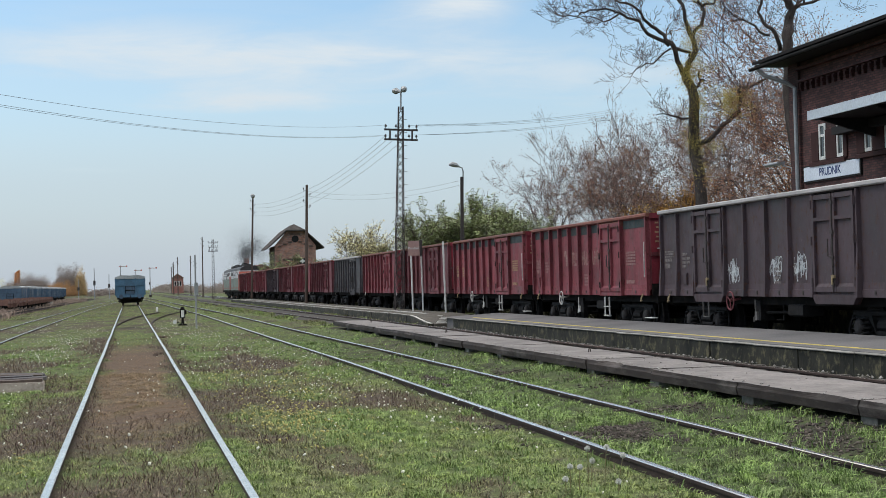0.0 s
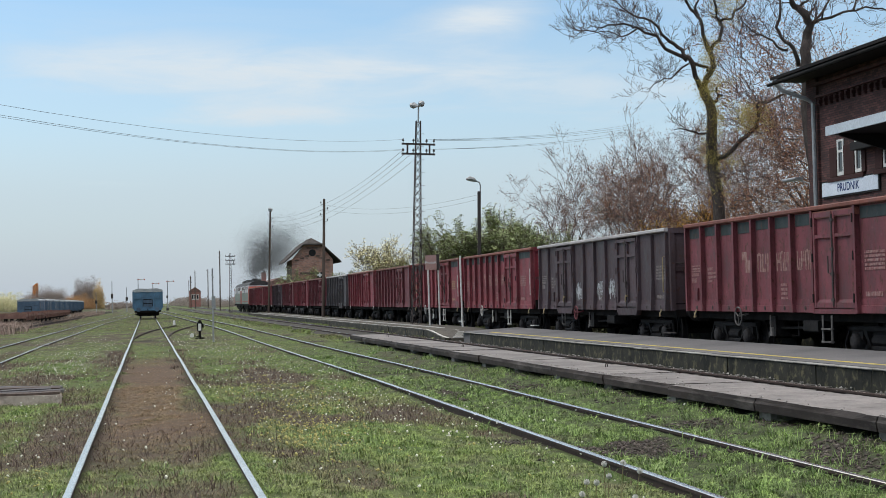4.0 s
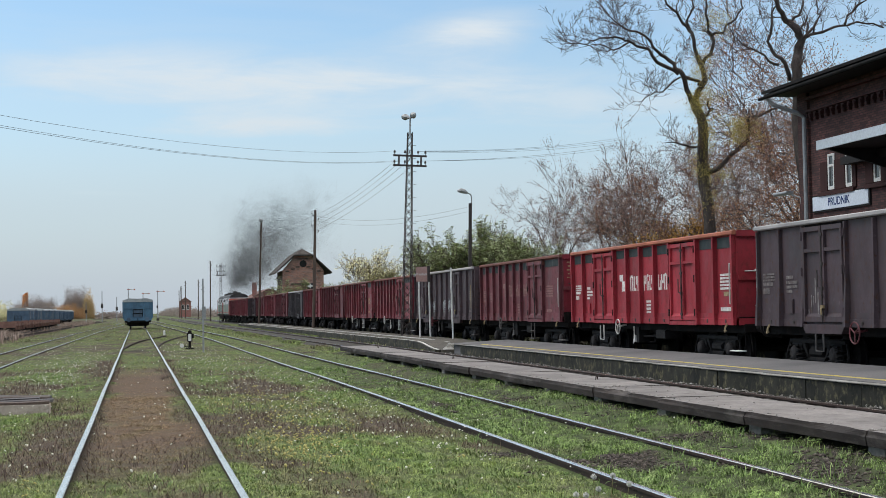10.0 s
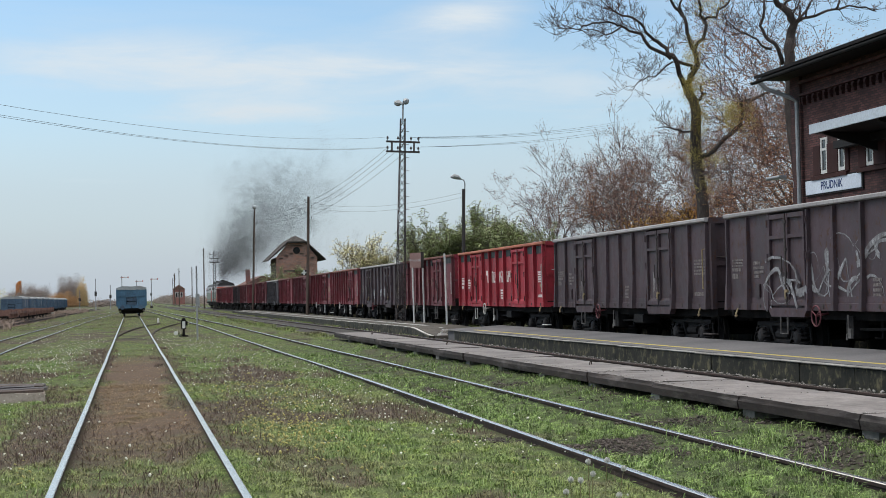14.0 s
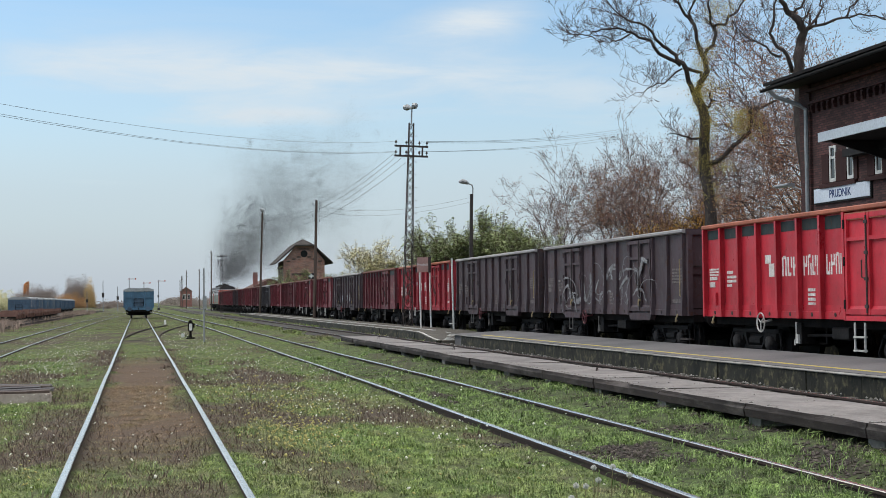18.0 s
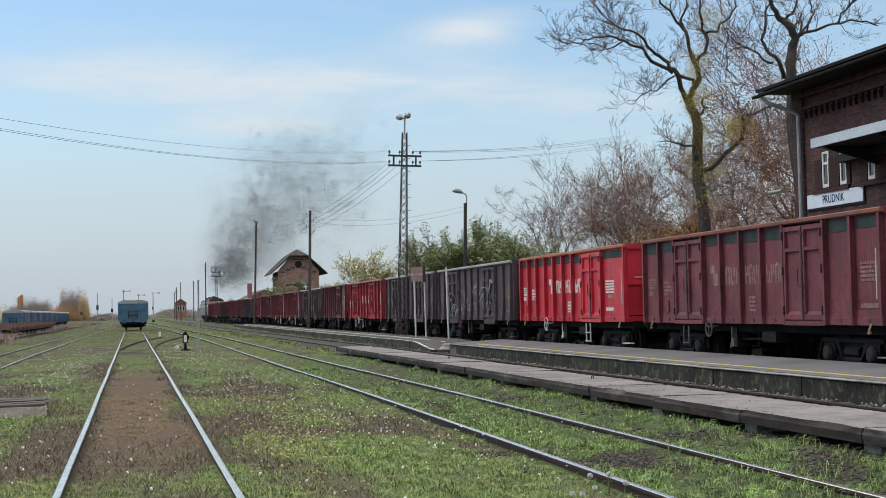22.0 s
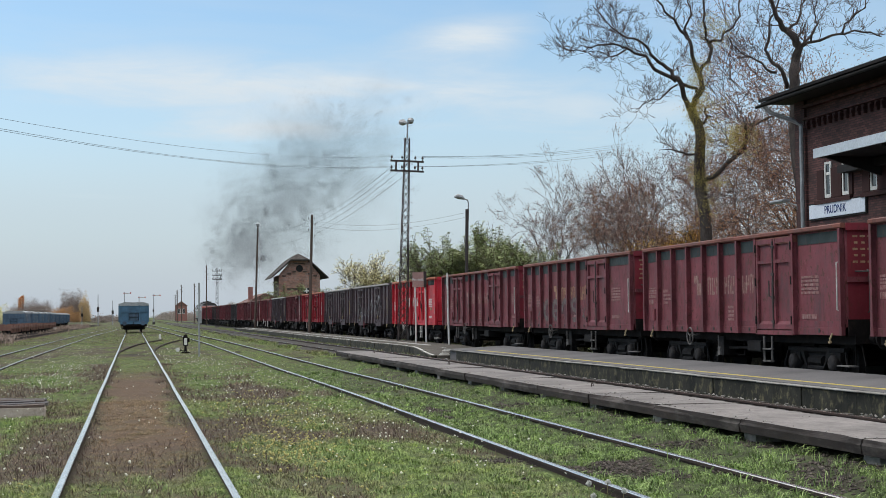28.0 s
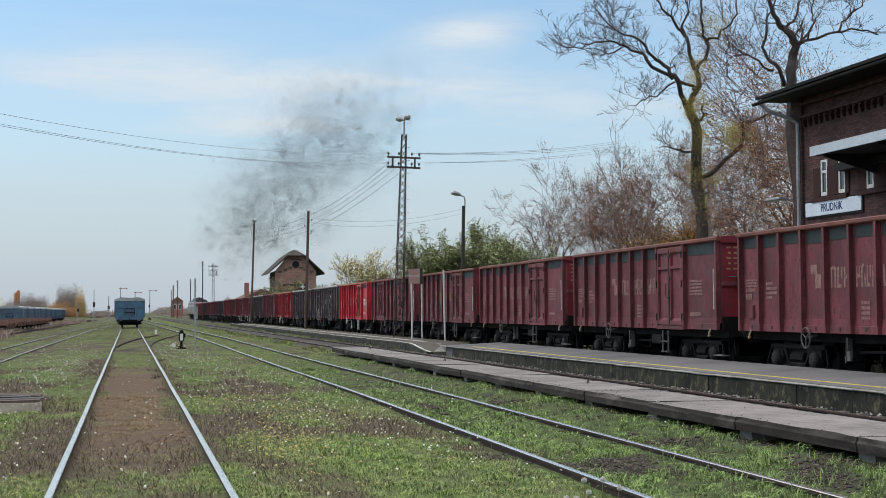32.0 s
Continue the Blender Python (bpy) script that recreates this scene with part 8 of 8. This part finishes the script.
def grass(name, n, y0, y1, power, h0, h1, w, seed, label, left=-0.105, right=7.9):
    """Blades strewn over the visible turf: longer where it is lush, short and thin among dead stems."""
    r = np.random.RandomState(seed)
    y = y0 + (y1 - y0) * r.rand(n) ** power
    lo, hi = left * y - 0.6, np.minimum(0.57 * y + 0.4, np.where(y < 52, 6.86, right) + 0.3 * r.rand(n))
    x = lo + (hi - lo) * r.rand(n)
    brown, strip, bare = cover(x, y)
    clump = grain(x * 5.5, y * 4.0, 11) * 0.6 + grain(x * 13, y * 11, 12) * 0.4
    d = np.min(np.abs(x[:, None] - np.array(RAILS)[None]), 1)
    keep = (d > 0.05) & (r.rand(n) < np.where(x > 4.0, 0.10 + 1.0 * ramped(clump, 0.34, 0.68), 0.22 + 0.95 * ramped(clump, 0.25, 0.7)) * (1 - 0.93 * ramped(bare, 0.25, 0.6)) * (1 - 0.65 * ramped(x, 5.6, 6.1) * (y < 52)))
    x, y, d, clump, brown, strip = (q[keep] for q in (x, y, d, clump, brown, strip))
    n = len(x)
    h = r.uniform(h0, h1, n) * np.where(x > 3.9, 0.35 + 1.75 * clump ** 1.6, 0.45 + 1.5 * clump ** 1.5) * np.where(d < 0.14, 0.7, 1.0) * (1 - 0.35 * ramped(brown, 0.4, 0.7)) * (1 - 0.2 * strip) * np.where(x > 3.9, 1.15, 1.0) * np.where((x > 5.8) & (y < 52), 1.45, 1.0)
    return blades(name, x, y, h, r.uniform(0.35, 1.9, n), w * r.uniform(0.6, 1.4, n), r, BLADE if y1 < 40 else BLADE_FAR, label)


grass("near_grass", 560000, 9.5, 30, 1.35, 0.018, 0.062, 0.0026, 1, "short green and brown grass blades beside the rails")
grass("far_grass", 280000, 28, 95, 1.25, 0.014, 0.042, 0.0055, 2, "short green and brown grass farther along the tracks")
grass("distant_grass", 70000, 93, 260, 1.3, 0.03, 0.08, 0.02, 4, "mottled green and brown grass far along the tracks", -0.105)


def verge(n, x0, x1, y0, y1, seed, label):
    """Thin weeds between the ballast and the platforms, in patches."""
    r = np.random.RandomState(seed)
    x, y = x0 + (x1 - x0) * r.rand(n), y0 + (y1 - y0) * r.rand(n) ** 1.2
    ok = grain(x * 0.9, y * 0.25, seed) * 0.6 + grain(x * 2.2, y * 0.8, seed + 1) * 0.4 > 0.42 + 0.2 * r.rand(n)
    x, y = x[ok], y[ok]
    n = len(x)
    return blades("verge_weeds", x, y, r.uniform(0.05, 0.16, n) + 0.04, r.uniform(0.2, 1.2, n), 0.006 + 0.00012 * y, r, BLADE_FAR, label)


verge(15000, 7.2, 8.0, 56, 190, 61, "weeds between the overgrown track and the station track")
verge(4000, 10.3, 10.7, 56, 190, 63, "weeds along the foot of the low platform")


def reeds(n, a, b, spread, h0, h1, seed, label):
    """A belt of dry grass from a to b."""
    r = np.random.RandomState(seed)
    k = r.rand(n)
    x, y = a[0] + (b[0] - a[0]) * k + r.normal(0, spread, n), a[1] + (b[1] - a[1]) * k + r.normal(0, spread * 3, n)
    ok = grain(x * 0.7, y * 0.25, seed) > 0.25 + 0.3 * r.rand(n)
    x, y = x[ok], y[ok]
    n = len(x)
    return blades("dry_reeds", x, y, r.uniform(h0, h1, n) * (0.5 + grain(x * 0.5, y * 0.2, seed + 3)), r.uniform(0.2, 0.9, n), 0.012 + 0.0001 * y, r, LEAF_STRAW, label)


reeds(22000, (-9.6, 92), (-14.0, 175), 0.9, 0.3, 0.72, 13, "buff dry reeds in front of the rusty wagons")
reeds(7000, (-15.0, 140), (-10.5, 330), 0.9, 0.4, 0.8, 7, "dry pale weeds round the parked wagons")
reeds(5000, (-11.0, 90), (-7.8, 260), 0.6, 0.2, 0.5, 8, "dry pale weeds beside the rusty track")


def tufts(n, per, seed):
    """Loose clumps of longer bright blades standing out of the lush turf."""
    r = np.random.RandomState(seed)
    y = 9.8 + 34 * r.rand(n) ** 1.35
    lo, hi = -0.105 * y - 0.5, np.minimum(0.57 * y + 0.3, 7.0)
    x = lo + (hi - lo) * r.rand(n)
    brown, strip, bare = cover(x, y)
    ok = (brown < 0.42) & (strip < 0.3) & (r.rand(n) < 0.15 + 1.2 * ramped(grain(x * 1.6, y * 0.9, 21), 0.4, 0.8))
    size = r.uniform(0.4, 1.3, ok.sum()) ** 1.3
    x, y, size = np.repeat(x[ok], per), np.repeat(y[ok], per), np.repeat(size, per)
    n = len(x)
    x, y = x + r.normal(0, 0.06, n) * size, y + r.normal(0, 0.07, n) * size
    ok = (np.min(np.abs(x[:, None] - np.array(RAILS)[None]), 1) > 0.045) & (x < 7.1)
    x, y, size = x[ok], y[ok], size[ok]
    n = len(x)
    return blades("grass_tufts", x, y, r.uniform(0.04, 0.12, n) * size * np.where(x > 3.9, 1.0, 0.65), r.uniform(0.3, 1.5, n), 0.0028 + 0.00012 * y, r, M_TUFT, "bright green tufts of longer grass")


M_TUFT = leaf_mat("tuft_blades", (0.08, 0.135, 0.038), (0.18, 0.265, 0.085), (0.32, 0.40, 0.17))
tufts(3000, 24, 15)

M_PETAL = stuff_mat("white_petals", (0.78, 0.77, 0.66), bump=0, spread=0.1)
M_FLUFF = stuff_mat("seed_fluff", (0.62, 0.62, 0.58), bump=0, spread=0.15)
M_STALK = stuff_mat("dry_stalk", (0.22, 0.20, 0.10), (0.16, 0.13, 0.07), bump=0)
M_TANSY = stuff_mat("yellow_weed", (0.50, 0.45, 0.16), (0.36, 0.32, 0.13), bump=0)


def flower_heads(name, n, fields, r0, r1, h0, h1, mat, seed, label):
    """Small round flower heads in clusters: fields of (x, y, spread_x, spread_y, weight)."""
    r = np.random.RandomState(seed)
    w = np.array([f[4] for f in fields], float)
    k = r.choice(len(fields), n, p=w / w.sum())
    fx = np.array(fields)[k]
    x, y = fx[:, 0] + r.normal(0, 1, n) * fx[:, 2], fx[:, 1] + r.normal(0, 1, n) * fx[:, 3]
    ok = (y > 9.5) & (np.min(np.abs(x[:, None] - np.array(RAILS)[None]), 1) > 0.08) & (x < 6.6)
    x, y = x[ok], y[ok]
    n = len(x)
    z = soil(x, y) + r.uniform(h0, h1, n)
    rad = r.uniform(r0, r1, n)
    ring = np.array([[math.cos(a), math.sin(a)] for a in np.arange(6) * math.pi / 3])
    tilt = r.normal(0, 0.35, (n, 2)) + np.array([0, -0.45])
    px = x[:, None] + rad[:, None] * ring[None, :, 0]
    py = y[:, None] + rad[:, None] * ring[None, :, 1] * 0.9
    pz = z[:, None] + rad[:, None] * (ring[None, :, 0] * tilt[:, :1] - ring[None, :, 1] * tilt[:, 1:])
    v = np.concatenate([np.stack([px, py, pz], 2), np.stack([x, y, z + rad * 0.6], 1)[:, None], np.stack([x, y, z - rad * 0.5], 1)[:, None]], 1).reshape(-1, 3)
    i = np.arange(n)[:, None] * 8
    f = np.concatenate([i + np.array([[a, (a + 1) % 6, 6]]) for a in range(6)] + [i + np.array([[(a + 1) % 6, a, 7]]) for a in range(6)])
    return tagged(new(name, fast_mesh(name, v, f, mat)), label, "flowers", kind="stuff")


flower_heads("daisies", 2000, [(2.2, 24, 0.8, 6, 3), (2.4, 42, 0.8, 9, 4), (3.0, 30, 0.7, 8, 2), (-1.7, 45, 0.5, 9, 5), (-2.6, 38, 0.8, 8, 3), (-1.3, 17, 0.35, 3, 0.6), (0.1, 20, 0.35, 6, 0.5), (1.9, 60, 0.6, 10, 3), (-3.2, 62, 1.0, 12, 3), (3.3, 18, 0.4, 4, 1), (4.8, 22, 1.0, 8, 0.4)],
             0.008, 0.016, 0.08, 0.19, M_PETAL, 5, "small white daisies scattered in the grass")
flower_heads("yellow_weeds", 620, [(2.0, 20, 0.5, 4, 3), (1.7, 16.5, 0.3, 1.5, 2), (2.3, 25, 0.5, 3, 1), (-1.2, 13, 0.3, 1.0, 0.4)], 0.009, 0.018, 0.08, 0.22, M_TANSY, 6, "dull yellow flower heads in the grass")


def dead_stems(n, seed):
    r = np.random.RandomState(seed)
    y = 10 + 42 * r.rand(n) ** 1.3
    lo, hi = -0.105 * y - 0.5, np.minimum(0.57 * y + 0.3, 4.4)
    x = lo + (hi - lo) * r.rand(n)
    brown, strip, _ = cover(x, y)
    near_rail = np.min(np.abs(x[:, None] - np.array(RAILS)[None]), 1)
    ok = (near_rail > 0.07) & (brown * (1 - 0.8 * strip) > 0.35 + 0.3 * r.rand(n))
    x, y = x[ok], y[ok]
    n = len(x)
    z, h = soil(x, y), r.uniform(0.03, 0.11, n) * (0.5 + grain(x * 4, y * 3, 31))
    lx, ly = r.normal(0, 0.05, n), r.normal(0, 0.05, n)
    w = 0.0022 + 0.00012 * y
    v = np.stack([np.stack([x - w, y, z], 1), np.stack([x + w, y, z], 1), np.stack([x + lx, y + ly, z + h], 1)], 1).reshape(-1, 3)
    return tagged(new("dead_stems", fast_mesh("dead_stems", v, np.arange(n * 3).reshape(-1, 3), M_STEM)), "thin brown dead weed stems", "weeds", kind="stuff")


M_STEM = leaf_mat("dead_stems", (0.07, 0.045, 0.042), (0.15, 0.105, 0.088), (0.31, 0.24, 0.17))
dead_stems(34000, 8)


def dandelion(x, y, h, lean, seed):
    th = thing("dandelion_clock", "dandelion seed head on a thin stalk", "flower", "dandelion clocks", at=pose(x, y, float(soil(np.array(x), np.array(y))) - 0.01))
    tip = (lean, 0, h)
    part("stalk", Geo().tube([(0, 0, 0), (lean * 0.3, 0, h * 0.5), tip], 0.0028, 5), M_STALK, th)
    r = random.Random(seed)
    g = Geo()
    for _ in range(130):
        d = Vector((r.gauss(0, 1), r.gauss(0, 1), r.gauss(0, 1))).normalized()
        s = d.orthogonal().normalized() * 0.0016
        c = Vector(tip)
        e = c + d * 0.024
        g.add([c - s, c + s, e + s, e - s], [(0, 1, 2, 3)])
        u = d.cross(s).normalized() * 0.0034
        s = s.normalized() * 0.0034
        g.add([e - u, e - s, e + u, e + s], [(0, 1, 2, 3)])
    tagged(part("seed_head", g, M_FLUFF, th, "round white fluffy seed head"), kind="stuff")
    return th


for k, (x, y, h, lean) in enumerate(((3.44, 11.34, 0.31, -0.005), (3.55, 11.28, 0.32, 0.02), (3.56, 10.97, 0.29, 0.04), (3.22, 11.09, 0.21, 0.0), (3.27, 11.03, 0.21, 0.01), (3.45, 11.3, 0.22, 0.01), (3.16, 11.01, 0.13, 0.0), (3.52, 10.85, 0.11, 0.0))):
    dandelion(x, y, h, lean, k)

# ---- smoke ----
PUFFS = []


def smoke_plume():
    th = thing("smoke_plume", "drifting dark diesel smoke above the train", "smoke")
    r = random.Random(13)
    kinds = []
    for k in range(8):
        g = Geo()
        q, m = (0.26, 420) if k < 5 else (0.85, 1300)
        cores = [Vector((r.gauss(0, q), r.gauss(0, q * 1.6), r.gauss(0, q))) for _ in range(7)]
        for _ in range(m):
            c = r.choice(cores) + Vector((r.gauss(0, q), r.gauss(0, q * 1.6), r.gauss(0, q)))
            n = Vector((r.gauss(0, 1), r.gauss(0, 1) - 1.0, r.gauss(0, 1))).normalized()
            a = n.orthogonal().normalized() * r.uniform(0.010, 0.019)
            b = n.cross(a)
            g.add([c + a, c - a * 0.5 + b * 0.87, c - a * 0.5 - b * 0.87], [(0, 1, 2)])
        kinds.append(g.mesh("smoke_puff", M_SMOKE))
    n = 1500
    for i in range(n):
        wide = i % 2 == 1
        te = -2.6 + (22 if not wide else 20) * (i / n) ** 1.15
        ob = new("smoke_puff", kinds[5 + i % 3 if wide else i % 5])
        ob.parent = th
        tagged(ob, kind="stuff")
        PUFFS.append((ob, te, *(max(-2.0, min(2.0, r.gauss(0, 1))) for _ in range(3)), r.uniform(-25, 25), 2.2 if wide else 0.0))
    return th


def puff_rows(te, gx, gy, gz, turn, late):
    """Below the engine until it leaves the exhaust at te, then up and away with the wind."""
    start = (TRAIN_X, 200.0, 2.75)
    rows = []
    ts = sorted({0.0, 32.0} | {4.0 * k for k in range(9)} | {min(32.0, max(0.0, te + late + a)) for a in (-0.5, 0, 0.4, 0.8, 2, 4, 7, 11, 16, 22)})
    ts = [t for i, t in enumerate(ts) if i == 0 or t - ts[i - 1] > 0.12 or t == 32.0]
    for t in ts:
        a = t - te
        if a <= late:
            rows.append((t, pose(start[0], start[1] + gone(t), -6.0 if a < late - 0.3 else start[2], 0, 0, turn)))
            continue
        s = min(4.8, 0.10 + 0.24 * a ** 1.02)
        y = start[1] + gone(te) + 1.1 * a ** 0.6
        x = start[0] + 0.30 * a + 0.004 * a * a + gx * s
        z = start[2] + 2.4 * min(1.0, a / 0.8) + 0.58 * a + 0.002 * a * a + gz * s * 0.8 * min(1, a / 2)
        rows.append((t, pose(x, y + gy * s, max(z, 2.75), 0, 0, turn)))
    return rows


smoke_plume()


# ---- motions ----
def motions():
    """The goods train draws away; its wheels turn; the smoke rises and drifts."""
    ts = [2.0 * i for i in range(17)]
    for th in MOVING:
        x, y, z = th.location
        walk(th, [(t, pose(x, y + gone(t), z)) for t in ts])
    fine_ts = [i * 4 / 30 for i in range(241)]
    for w, y in WHEELS:
        walk(w, [(t, pose(0, y, 0.46, -math.degrees(gone(t) / 0.46), 0, 0)) for t in fine_ts])

    for ob, te, gx, gy, gz, turn, late in PUFFS:
        walk(ob, puff_rows(te, gx, gy, gz, turn, late))


motions()
